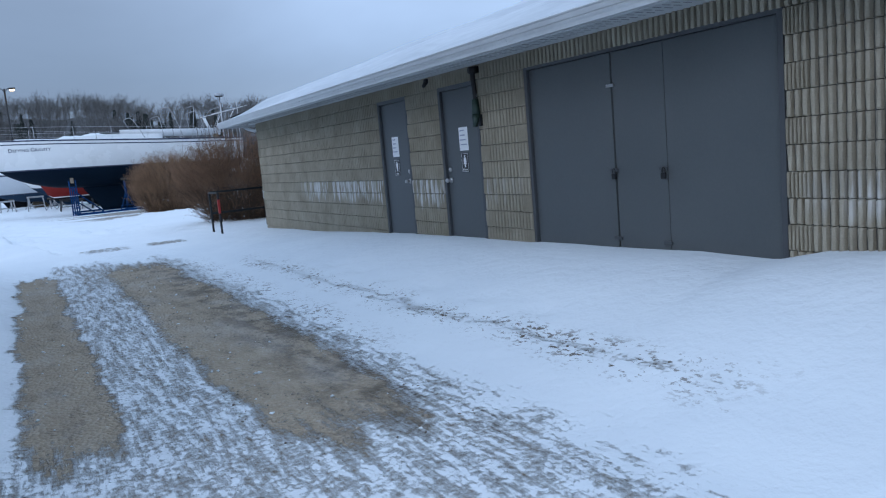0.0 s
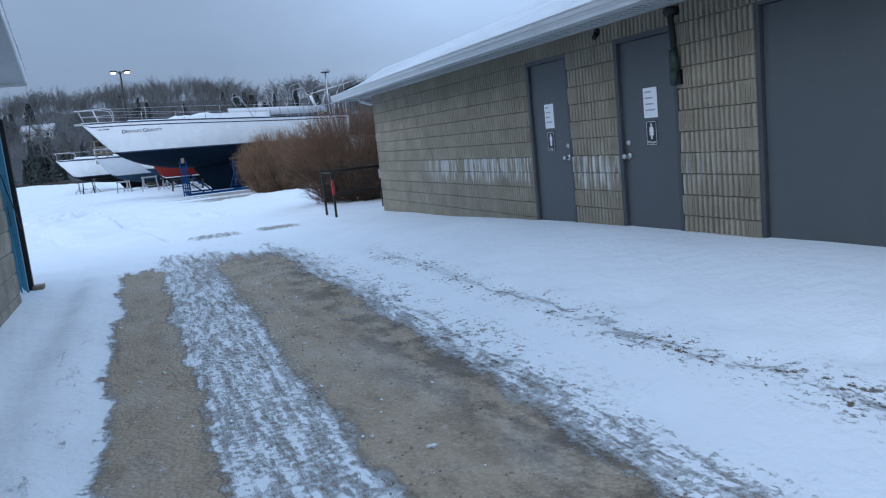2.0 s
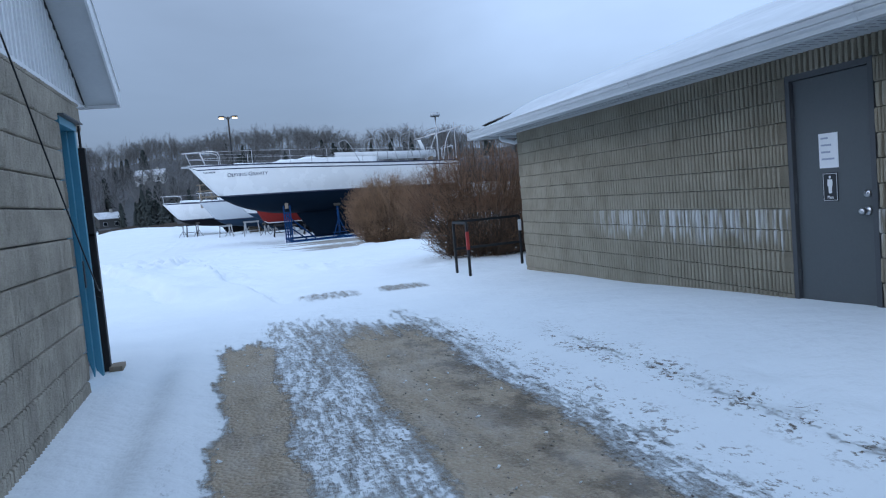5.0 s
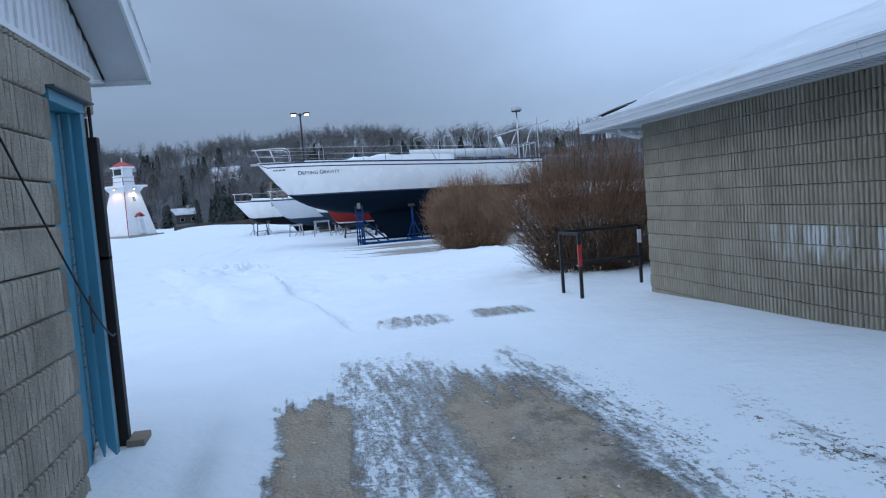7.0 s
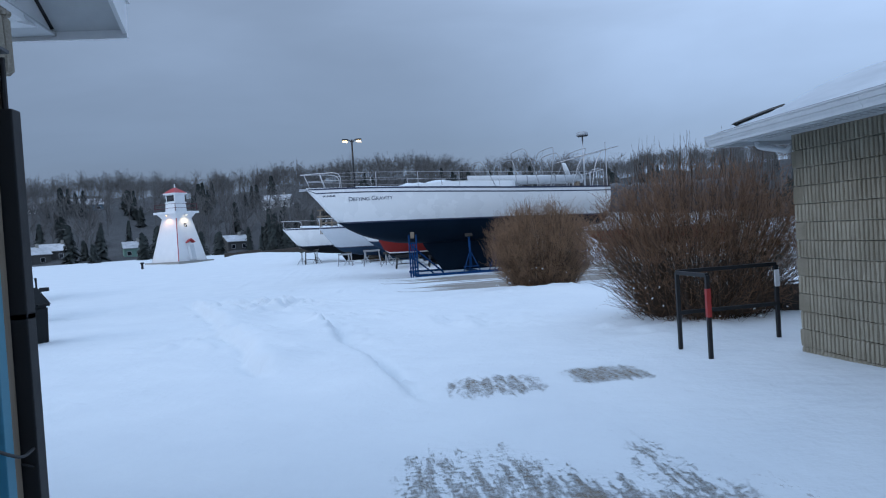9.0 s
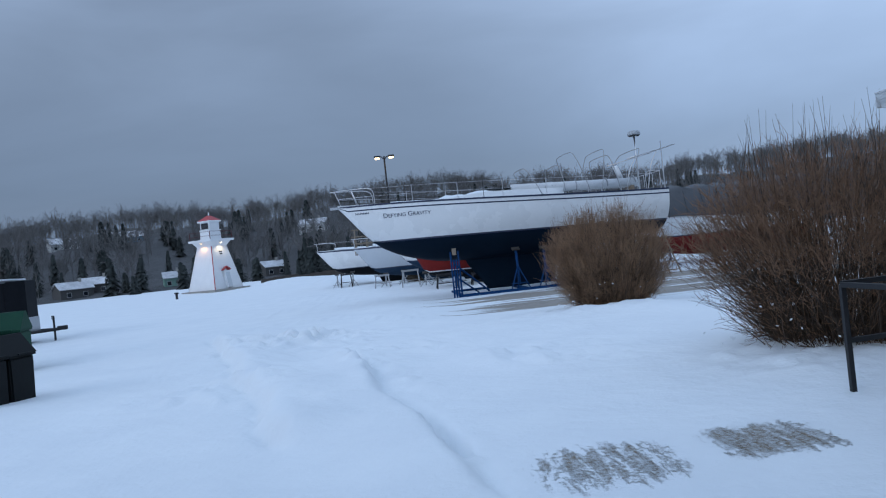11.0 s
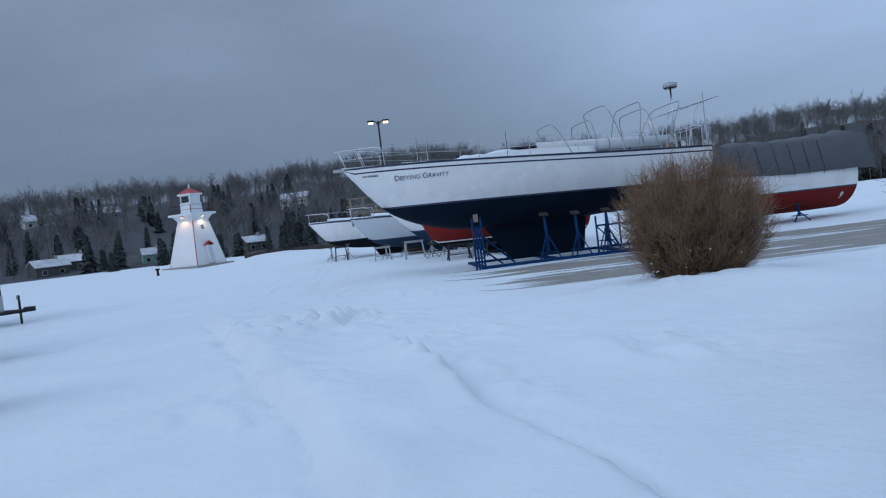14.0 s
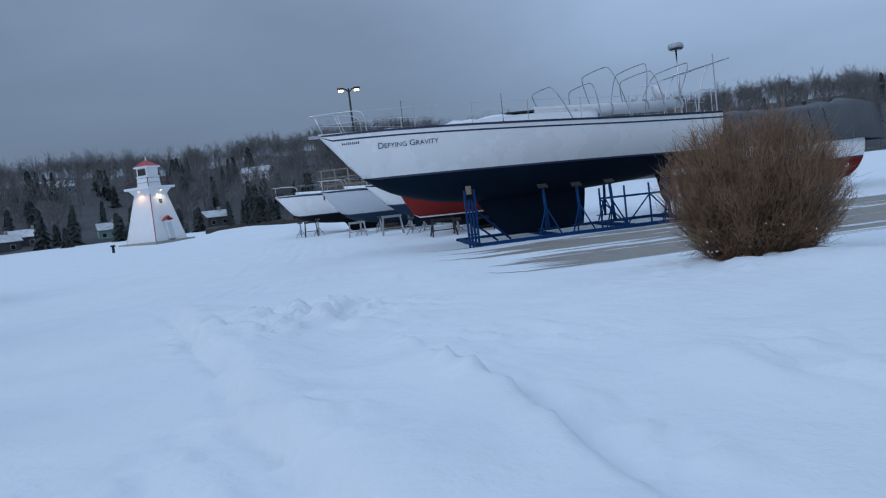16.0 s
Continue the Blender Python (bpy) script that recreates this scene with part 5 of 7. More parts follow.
    for sg in (-1, 1):
        for h in (0.58, 0.30):
            part("lifeline", pipe([(s * 12.1, sg * (yb(s) + 0.01), deck(s) + h) for s in (0.10, 0.22, 0.35, 0.48, 0.61, 0.74, 0.87, 0.95)], 0.005, 5), M_STEEL, b)
    part("whip_antenna", rod((5.2, -1.35, deck(.43)), (5.2, -1.35, deck(.43) + 0.85), 0.010, 0.006, 6), M_BLACK, b)
    part("whip_antenna", rod((2.55, 0.2, deck(.21)), (2.55, 0.2, deck(.21) + 0.95), 0.010, 0.006, 6), M_BLACK, b)

    # bare hoops of the spray hood and the awning, and the stern arch
    def hoop(x, lean, w, h, r=0.016):
        z = deck(x / 12.1)
        return pipe(arc([(x, -w, z), (x + lean * 0.55, -w, z + h * 0.6), (x + lean * 0.9, -w * 0.86, z + h * 0.94), (x + lean, -w * 0.5, z + h), (x + lean, w * 0.5, z + h), (x + lean * 0.9, w * 0.86, z + h * 0.94), (x + lean * 0.55, w, z + h * 0.6), (x, w, z)], 5), r, 7)

    for x, ln, w, h in ((7.45, -0.6, 0.95, 1.1), (8.3, -0.15, 0.98, 1.15), (9.2, -0.55, 1.1, 1.6), (9.6, 0.3, 1.12, 1.62), (10.3, -0.3, 1.15, 1.4), (10.5, 0.8, 1.15, 1.55)):
        part("awning_hoop", hoop(x, ln, w * 1.12, h), M_GREYSTEEL, b, "bare grey awning hoop", smooth=True)
    z = deck(.95)
    bm = pipe(arc([(11.3, -1.25, z), (11.35, -1.25, z + 0.62), (11.9, -1.1, z + 0.66), (11.95, 0, z + 0.66), (11.9, 1.1, z + 0.66), (11.35, 1.25, z + 0.62), (11.3, 1.25, z)], 5), 0.014, 7)
    for y in (-1.1, -0.4, 0.4, 1.1):
        pipe([(11.92, y, z), (11.92, y, z + 0.66)], 0.012, 6, bm)
    part("stern_rail", bm, M_STEEL, b, smooth=True)
    bm = bmesh.new()
    for y in (-1.15, 1.0):
        pipe(arc([(11.4, y, z), (11.6, y, z + 0.9), (11.9, y, z + 1.45)], 5), 0.018, 7, bm)
    pipe([(10.7, -1.15, z + 1.2), (12.6, -1.15, z + 1.58)], 0.016, 7, bm)
    pipe([(10.7, 1.0, z + 1.2), (12.6, 1.0, z + 1.58)], 0.016, 7, bm)
    pipe([(12.5, -1.15, z + 1.56), (12.5, 1.0, z + 1.56)], 0.016, 7, bm)
    pipe([(11.5, -1.15, z + 1.36), (11.5, 1.0, z + 1.36)], 0.014, 7, bm)
    part("davit_arch", bm, M_STEEL, b, "stainless stern arch", smooth=True)
    part("antenna_pole", rod((12.05, -1.15, z), (12.05, -1.15, z + 1.75), 0.02, n=8), M_STEEL, b)
    rp = part("radar_pole", rod((11.6, 0.15, z), (11.6, 0.15, z + 2.15), 0.035, 0.03, 10), M_STEEL, b, smooth=True)
    part("radome_base", rod((11.6, 0.15, z + 2.15), (11.6, 0.15, z + 2.205), 0.17, 0.24, 20), M_SMOKE, rp, "dark underside of the radar dome")
    bm = rod((11.6, 0.15, z + 2.21), (11.6, 0.15, z + 2.34), 0.25, 0.24, 20)
    rod((11.6, 0.15, z + 2.34), (11.6, 0.15, z + 2.38), 0.24, 0.16, 20, bm)
    part("radome", bm, M_RADOME, rp, "grey radar dome", smooth=True)
    bm = rod((10.65, -0.1, z + 0.75), (10.78, -0.14, z + 0.80), 0.36, 0.30, 18)
    part("folded_dish", bm, M_DECK, b, "round white dish among the hoops", smooth=True)
    # the name on the bow, wrapped on the skin
    for body, x0 in (("Defying", 1.98), ("Gravity", 2.84)):
        me = text_mesh(body, 0.235, M_NAVYLINE, "boat_name", 0.0, True)
        for v in me.vertices:
            x, z2 = x0 + v.co.x, deck(0.2) - 0.43 + v.co.y - 0.022 * (x0 + v.co.x - 2.42)
            v.co = (x, -(float(H.y(x / 12.1, z2)) + 0.012), z2)
        ob = new("name_lettering", me)
        ob.parent = b
    bm = bmesh.new()
    for k in range(9):
        x = 0.62 + 0.055 * k
        zt = deck(x / 12.1) - 0.30
        y = float(H.y(x / 12.1, zt)) + 0.012
        box(x, x + 0.036, -y - 0.003, -y + 0.004, zt - 0.035, zt + 0.035, bm=bm)
    part("registration", bm, M_NAVYLINE, b, "row of small dark registration marks")
    return b


gravity_boat()


def cradle():
    """Blue steel cradle under the sloop: rails, cross beams, trussed sides."""
    c = empty("boat_cradle", "blue steel boat cradle standing on the ground", "boat cradle", Matrix.Translation((0, 0, 0)))
    for y in (37.85, 41.2):
        part("rail", box(2.25, 9.1, y - 0.06, y + 0.06, 0.0, 0.11, 0.01), M_BLUESTEEL, c)
    for x in (2.3, 4.6, 6.9, 8.97):
        part("cross_beam", box(x, x + 0.12, 37.92, 41.13, 0.005, 0.12, 0.008), M_BLUESTEEL, c)
    # tall end frame with close uprights
    for x in (2.09, 2.18, 2.27, 2.36):
        part("upright", box(x - 0.028, x + 0.028, 37.75, 37.83, 0.0, 1.35 + (0.28 if x < 2.1 or x > 2.3 else 0.0), 0.006), M_BLUESTEEL, c)
    for z in (0.35, 0.8, 1.28):
        part("rung", box(2.07, 2.39, 37.84, 37.88, z, z + 0.05, 0.005), M_BLUESTEEL, c)
    part("brace", rod((2.2, 37.9, 1.2), (3.4, 38.4, 0.10), 0.035), M_BLUESTEEL, c)
    part("brace", rod((2.2, 37.9, 0.75), (3.0, 38.3, 0.10), 0.03), M_BLUESTEEL, c)
    part("screw_pad", box(2.16, 2.30, 37.80, 37.92, 1.50, 1.74, 0.01), M_WOOD, c, "worn pale pad")
    # truss between the stands astern
    X = [6.0, 6.75, 7.5, 8.25, 9.0]
    part("truss_top", rod((6.0, 37.85, 0.95), (9.0, 37.85, 0.92), 0.03), M_BLUESTEEL, c)
    for k, x in enumerate(X):
        part("upright", rod((x, 37.85, 0.1), (x, 37.85, 1.25), 0.03), M_BLUESTEEL, c)
        if k < 4:
            part("brace", rod((x, 37.83, 0.12 if k % 2 else 0.93), (x + 0.75, 37.83, 0.93 if k % 2 else 0.12), 0.022), M_BLUESTEEL, c)


cradle()
for x, tp in ((4.45, 1.50), (5.45, 1.44), (6.45, 1.42)):
    jack_stand(x, 38.0, tp, 0.28, M_BLUESTEEL)
jack_stand(8.2, 38.1, 1.45, 0.26, M_BLUESTEEL)
for x in (4.4, 7.5):
    jack_stand(x, 41.6, 1.45, -0.28, M_BLUESTEEL)


def plain_boat(label, place, turn, length, beam, dk, wl, canoe, topside, bottom, keel=True, stripe=None, tarp=False, snow=True, pulpit=True, full=0.72, stern=None):
    """A smaller laid-up sailboat on stands."""
    deck = lambda s: dk + 0.28 * (1 - smooth(0, 0.7, s))
    water = lambda s: wl - 0.06 * s
    H = Hull(length, beam, deck, water, canoe, wl - 0.15 if stern is None else stern, full, 0.10)
    b = empty("sailboat", label, "sailboat", Matrix.Translation((*place, 0)) @ Matrix.Rotation(radians(turn), 4, "Z"), group="sailboats")
    part("hull_side", H.strip(lambda s: water(s) + 0.05, deck, 8), topside, b, smooth=True)
    part("boot_stripe", H.strip(water, lambda s: water(s) + 0.05, 1), stripe or M_NAVYLINE, b, smooth=True)
    part("bottom", H.strip(lambda s: 0.3, water, 8), bottom, b, smooth=True)
    part("sheer_stripe", H.strip(lambda s: deck(s) - 0.07, lambda s: deck(s) + 0.01, 1, 0.008), stripe or M_NAVYLINE, b, smooth=True)
    part("transom", H.transom(canoe, deck(1)), topside, b)
    part("deck", H.lid(0, 0.01), M_DECK, b, smooth=True)
    if snow:
        part("deck_snow", H.lid(0.05, 0.15, 0.12, 0.9, 0.16), M_SNOW, b, "snow lying on the deck", smooth=True)
    if keel:
        part("keel", keel_fin(length * 0.38, length * 0.6, length * 0.42, length * 0.6, canoe + 0.2, 0.05, 0.14), bottom, b, smooth=True)
    if pulpit:
        y = lambda s: float(H.half(s)) - 0.04
        bm = pipe(arc([(length * 0.13, -y(.13), deck(.13)), (length * 0.12, -y(.12), deck(.12) + 0.5), (0.2, -0.2, deck(0) + 0.55), (-0.1, 0, deck(0) + 0.55), (0.2, 0.2, deck(0) + 0.55), (length * 0.12, y(.12), deck(.12) + 0.5), (length * 0.13, y(.13), deck(.13))], 4), 0.016, 6)
        for sg in (-1, 1):
            pipe([(0.1, sg * 0.08, deck(0)), (0.05, sg * 0.12, deck(0) + 0.55)], 0.013, 6, bm)
        part("pulpit", bm, M_STEEL, b, smooth=True)
        for s in (0.3, 0.5, 0.7, 0.88):
            for sg in (-1, 1):
                part("stanchion", rod((s * length, sg * y(s), deck(s)), (s * length, sg * y(s), deck(s) + 0.58), 0.014, n=6), M_STEEL, b)
        for sg in (-1, 1):
            part("lifeline", pipe([(s * length, sg * y(s), deck(s) + 0.57) for s in (0.12, 0.3, 0.5, 0.7, 0.88)], 0.006, 5), M_STEEL, b)
    if tarp:
        # a shrink cover over a ridge pole, its hem below the deck edge
        bm = bmesh.new()
        rows = []
        S = np.linspace(0.04, 1.09, 30)
        for i, s in enumerate(S):
            w = float(H.half(min(s, 0.82))) + 0.05
            sag = 0.05 * math.sin(i * 1.9) + 0.04 * math.sin(i * 4.7)
            ridge = deck(s) + 1.16 + 0.32 * s + sag
            rows.append([bm.verts.new((s * length, yy, zz)) for yy, zz in ((-w - 0.02, deck(s) - 0.07 + 0.02 * math.sin(i * 2.3) - 1.2 * max(0.0, s - 0.99)), (-w, deck(s) + 0.12), (-w * 0.78, deck(s) + 1.0 + 0.25 * s + sag), (-0.12, ridge), (0.12, ridge), (w * 0.62, deck(s) + 0.62 + sag), (w, deck(s) + 0.12), (w + 0.02, deck(s) - 0.14))])
        for u, v in zip(rows, rows[1:]):
            for k in range(7):
                bm.faces.new((u[k], v[k], v[k + 1], u[k + 1]))
        bm.faces.new(rows[-1][::-1])
        bm.faces.new(rows[0])
        bmesh.ops.recalc_face_normals(bm, faces=bm.faces)
        cov = part("winter_cover", bm, M_TARP, b, "taut dark grey winter cover", smooth=True)
        for s in np.arange(0.12, 0.97, 0.085):
            w = float(H.half(s)) + 0.05
            part("cover_rope", pipe([(s * length, -w - 0.01, deck(s) - 0.14), (s * length + 0.02, -w - 0.01, deck(s) + 0.12), (s * length + 0.03, -w * 0.78 - 0.03, deck(s) + 0.95 + 0.25 * s)], 0.012, 5), M_BLACK, cov)
    return b, H


plain_boat("white sailboat with blue-grey bottom, unrigged, on grey stands", (-4.9, 62.0), 4, 10.0, 3.3, 2.25, 1.25, 0.6, M_HULL, M_BLACKFOUL)
plain_boat("pale grey sailboat with dark stripe, laid up on stands", (-2.1, 55.0), 6, 9.4, 3.1, 2.10, 1.10, 0.45, M_HULLGREY, M_BLUEGREY)
plain_boat("white and grey sailboat with pulpit, laid up behind the sloop", (-0.1, 50.2), 5, 9.2, 3.0, 2.05, 1.35, 0.55, M_HULL, M_BLUEGREY)
plain_boat("red-hulled sailboat with white stripe, laid up behind the sloop", (0.75, 46.2), 3, 7.4, 3.1, 2.15, 0.80, 0.35, M_REDFOUL, M_BLACKFOUL, stripe=M_HULL)


def frame_shed(x, y, z, w, l, h):
    """A bare timber frame with a ridge, set on a laid-up boat to carry its cover."""
    f = empty("cover_frame", "bare wooden ridge frame for a boat cover", "frame", Matrix.Translation((x, y, z)))
    for k in range(6):
        a = l * k / 5
        part("rafter", rod((a, -w / 2, h * 0.45), (a, 0, h), 0.035, n=4), M_WOOD, f)
        part("rafter", rod((a, w / 2, h * 0.45), (a, 0, h), 0.035, n=4), M_WOOD, f)
        part("stud", rod((a, -w / 2, 0), (a, -w / 2, h * 0.45), 0.035, n=4), M_WOOD, f)
        part("stud", rod((a, w / 2, 0), (a, w / 2, h * 0.45), 0.035, n=4), M_WOOD, f)
    for yy, zz in ((0, h), (-w / 2, h * 0.45), (w / 2, h * 0.45), (-w / 4, h * 0.72)):
        part("purlin", rod((-0.2, yy, zz), (l + 0.2, yy, zz), 0.035, n=4), M_WOOD, f)


frame_shed(-2.0, 56.3, 2.0, 1.9, 3.4, 1.5)
for x, y, tp in ((-2.6, 60.6, 1.0), (1.0, 60.8, 1.0), (0.6, 53.9, 0.85), (3.4, 54.3, 0.85), (2.2, 49.2, 0.85), (5.0, 49.4, 0.85), (3.0, 45.1, 0.6), (6.2, 45.3, 0.6), (1.6, 48.6, 0.75), (-0.4, 53.4, 0.8), (2.0, 53.8, 0.85), (-3.6, 60.4, 0.95)):
    jack_stand(x, y, tp, 0.25, M_GREYSTEEL)


def trestle(x, y, w, h, material, label):
    """A four-legged A-frame that props a hull."""
    t = empty("trestle", label, "trestle", Matrix.Translation((x, y, 0)), group="hull trestles")
    part("beam", box(-w / 2, w / 2, -0.05, 0.05, h - 0.1, h, 0.006), material, t)
    for sx in (-1, 1):
        for sy in (-1, 1):
            part("leg", rod((sx * w * 0.42, sy * 0.03, h - 0.05), (sx * w * 0.52, sy * 0.38, 0), 0.03, n=6), material, t)
        part("tie", rod((sx * w * 0.48, -0.22, h * 0.42), (sx * w * 0.48, 0.22, h * 0.42), 0.02, n=6), material, t)
    part("stretcher", rod((-w * 0.48, -0.2, h * 0.42), (w * 0.48, -0.2, h * 0.42), 0.02, n=6), material, t)


for x, y, w, h, m in ((2.35, 44.6, 0.9, 0.72, M_BLACK), (3.9, 44.7, 0.9, 0.62, M_BLACK), (5.4, 44.9, 0.9, 0.6, M_BLACK), (0.9, 50.3, 0.9, 0.95, M_GREYSTEEL), (-0.6, 52.6, 0.8, 0.8, M_GREYSTEEL), (-3.0, 60.0, 0.7, 0.95, M_BLACK)):
    trestle(x, y, w, h, m, "black steel hull trestle under a boat" if m is M_BLACK else "pale galvanised hull trestle under a boat")
tarp_boat, tarp_hull = plain_boat("white boat with red bottom under a grey winter cover", (9.9, 43.06), 6, 8.1, 3.2, 1.95, 1.25, 0.38, M_HULL, M_REDFOUL, keel=False, tarp=True, snow=False, pulpit=False, full=0.85, stern=0.40)
for x, y in ((11.5, 42.0), (15.5, 42.5)):
    jack_stand(x, y, 0.75, 0.2, M_BLUESTEEL)
mark = text_mesh("9", 0.34, M_SIGNWHITE, "draught_mark", 0.0)
for v in mark.vertices:
    x, z = 7.5 + v.co.x, 0.86 + v.co.y
    v.co = (x, -(float(tarp_hull.y(x / 8.1, z)) + 0.012), z)
ob = new("draught_mark", mark)
ob.parent = tarp_boat
tagged(ob, "white painted mark on the red bottom")
cr = empty("wooden_crate", "brown wooden crate between the boat stands", "crate", Matrix.Translation((1.3, 56.4, 0)))
for k in range(4):
    part("board", box(-0.5, 0.5, -0.4, -0.37, 0.02 + 0.15 * k, 0.15 + 0.15 * k, 0.006), M_WOOD, cr)
part("body", box(-0.49, 0.49, -0.369, 0.4, 0, 0.6), M_WOODDARK, cr)


def ladder(x, y, lean, h, material, label):
    l = empty("ladder", label, "ladder", Matrix.Translation((x, y, 0)))
    for dx in (-0.2, 0.2):
        part("stile", rod((dx, 0, 0), (dx - lean, 0.25, h), 0.026, n=6), material, l)
    for k in range(int(h / 0.3)):
        t = (k + 0.5) * 0.3 / h
        part("rung", rod((-0.2 - lean * t, 0.25 * t, h * t), (0.2 - lean * t, 0.25 * t, h * t), 0.016, n=6), material, l)


ladder(10.1, 38.0, 0.5, 1.7, M_WOOD, "wooden step ladder leaning by the stern of the sloop")


# ---- twin street lamp ----
def street_lamp():
    p = empty("street_lamp", "tall dark pole with two lit lamp heads", "street lamp", Matrix.Translation((0.25, 65.4, 0)))
    part("pole", rod((0, 0, -0.3), (0, 0, 8.95), 0.085, 0.06, 12), M_BLACK, p, smooth=True)
    part("base", rod((0, 0, -0.3), (0, 0, 0.5), 0.2, 0.18, 12), M_CONCRETE, p)
    for sg in (-1, 1):
        part("arm", pipe(arc([(0, 0, 8.7), (sg * 0.2, 0, 8.92), (sg * 0.3, 0, 8.92)], 4), 0.035, 8), M_BLACK, p, smooth=True)
        h = part("lamp_head", box(sg * 0.5 - 0.22, sg * 0.5 + 0.22, -0.2, 0.2, 8.88, 9.0, 0.04), M_BLACK, p)
        bm = box(sg * 0.5 - 0.17, sg * 0.5 + 0.17, -0.16, 0.16, 8.77, 8.878, 0.03)
        part("lens", bm, M_LAMPGLOW, h, "glowing warm lens")


M_LAMPGLOW = glow("warm_lamp", (1.0, 0.74, 0.40), 3.5)
street_lamp()


# ---- lighthouse ----
M_CLAD = mat("white_cladding", (0.66, 0.67, 0.68), (0.77, 0.77, 0.77), 0.6, scale=1.2, fine=8, bump=0.05)
M_REDPAINT = mat("red_paint", (0.33, 0.025, 0.03), (0.44, 0.045, 0.045), 0.5, scale=3, bump=0.05)

M_DARKRED = mat("dark_red_iron", (0.06, 0.012, 0.014), (0.11, 0.02, 0.022), 0.6, scale=3, bump=0.05)


def lighthouse():
    """Small square tapered harbour light, one corner towards the walk."""
    R = Matrix.Translation((-22.0, 106.0, 0)) @ Matrix.Rotation(radians(56), 4, "Z") @ Matrix.Diagonal((1, 1, 1.05, 1))
    t = empty("lighthouse", "small white tapered wooden lighthouse with red roof and trim, lit", "lighthouse", R)

    def frustum(z0, z1, a0, a1):
        bm = bmesh.new()
        A = [bm.verts.new((x * a0, y * a0, z0)) for x, y in ((-1, -1), (1, -1), (1, 1), (-1, 1))]
        B = [bm.verts.new((x * a1, y * a1, z1)) for x, y in ((-1, -1), (1, -1), (1, 1), (-1, 1))]
        for i in range(4):
            bm.faces.new((A[i], A[(i + 1) % 4], B[(i + 1) % 4], B[i]))
        bm.faces.new(A[::-1])
        bm.faces.new(B)
        return bm

    a0, a1 = 2.26, 1.16
    part("plinth", frustum(-0.6, 0.12, 2.95, 2.9), M_CONCRETE, t, "low concrete base")
    tower = part("tower", frustum(0.12, 5.35, a0, a1), M_CLAD, t, "white clapboard tower")
    # clapboards: thin shadow lines round each face
    for k in range(17):
        z = 0.35 + 0.29 * k
        a = a0 + (a1 - a0) * (z - 0.12) / 5.23
        part("clapboard_edge", frustum(z, z + 0.03, a + 0.014, a + 0.010), M_CLAD, tower)
    for x, y in ((-1, -1), (1, -1), (1, 1), (-1, 1)):
        part("corner_board", rod((x * (a0 + 0.01), y * (a0 + 0.01), 0.12), (x * (a1 + 0.01), y * (a1 + 0.01), 5.3), 0.06, n=6), M_REDPAINT if (x, y) == (-1, -1) else M_CLAD, tower)
    part("gallery_flare", frustum(5.10, 5.75, a1 + 0.02, 1.62), M_CLAD, t)
    part("gallery", frustum(5.75, 6.0, 1.90, 1.94), M_CLAD, t, "white flared gallery")
    part("lantern_base", frustum(6.0, 7.05, 0.90, 0.84), M_CLAD, t)
    part("lantern_band", frustum(7.05, 7.15, 0.92, 0.92), M_CLAD, t)
    part("lantern", frustum(7.15, 8.05, 0.78, 0.80), M_CLAD, t)
    for s in range(4):
        bm = box(-0.60, 0.60, -0.835, -0.805, 7.25, 7.95)
        bm.transform(Matrix.Rotation(radians(90 * s), 4, "Z"))
        part("lantern_window", bm, M_SMOKE if s % 2 else M_CLAD, t)
    part("eave", frustum(8.05, 8.22, 0.99, 1.03), M_CLAD, t)
    part("roof", frustum(8.22, 8.85, 1.01, 0.16), M_REDPAINT, t, "low red roof")
    part("finial", rod((0, 0, 8.8), (0, 0, 9.3), 0.09, 0.05, 8), M_CLAD, t)
    # dark red railing round the gallery
    for q in range(4):
        turn = Matrix.Rotation(radians(90 * q), 4, "Z")
        bm = rod((-1.75, -1.75, 6.0), (-1.75, -1.75, 6.92), 0.05, n=6)
        bm.transform(turn)
        part("rail_post", bm, M_DARKRED, t)
        for z in (6.4, 6.9):
            bm = rod((-1.75, -1.75, z), (1.75, -1.75, z), 0.02, n=6)
            bm.transform(turn)
            part("handrail", bm, M_DARKRED, t, "dark red gallery rail")
    # two faces towards the walk: a door with a red hood, a small window
    tilt = (a0 - a1) / 5.23

    def on_face(bm, turn, z):
        a = a0 - tilt * (z - 0.12)
        bm.transform(Matrix.Rotation(radians(turn), 4, "Z") @ Matrix.Translation((0, -a, z)) @ Matrix.Rotation(-math.atan(tilt), 4, "X"))
        return bm

    d = part("door", on_face(box(-0.45, 0.45, -0.35, 0.02, -1.0, 1.05, 0.02), 0, 1.13), M_CLAD, tower, "white door in a small porch")
    part("door_panel", on_face(box(-0.33, 0.33, -0.372, -0.352, -0.95, 0.85, 0.01), 0, 1.13), M_WHITEMETAL, d)
    part("hood", on_face(prism([(-0.62, 0.0), (0, 0.42), (0.62, 0.0), (0.55, -0.06), (0, 0.30), (-0.55, -0.06)], -0.5, 0.0, "y"), 0, 2.25), M_REDPAINT, tower, "red peaked hood")
    w = part("window", on_face(box(-0.27, 0.27, -0.05, 0.02, -0.3, 0.3, 0.01), 0, 4.35), M_CLAD, tower)
    for a in (-1, 1):
        for b in (-1, 1):
            part("pane", on_face(box(a * 0.115 - 0.09, a * 0.115 + 0.09, -0.058, -0.052, b * 0.125 - 0.1, b * 0.125 + 0.1), 0, 4.35), M_SMOKE, w)
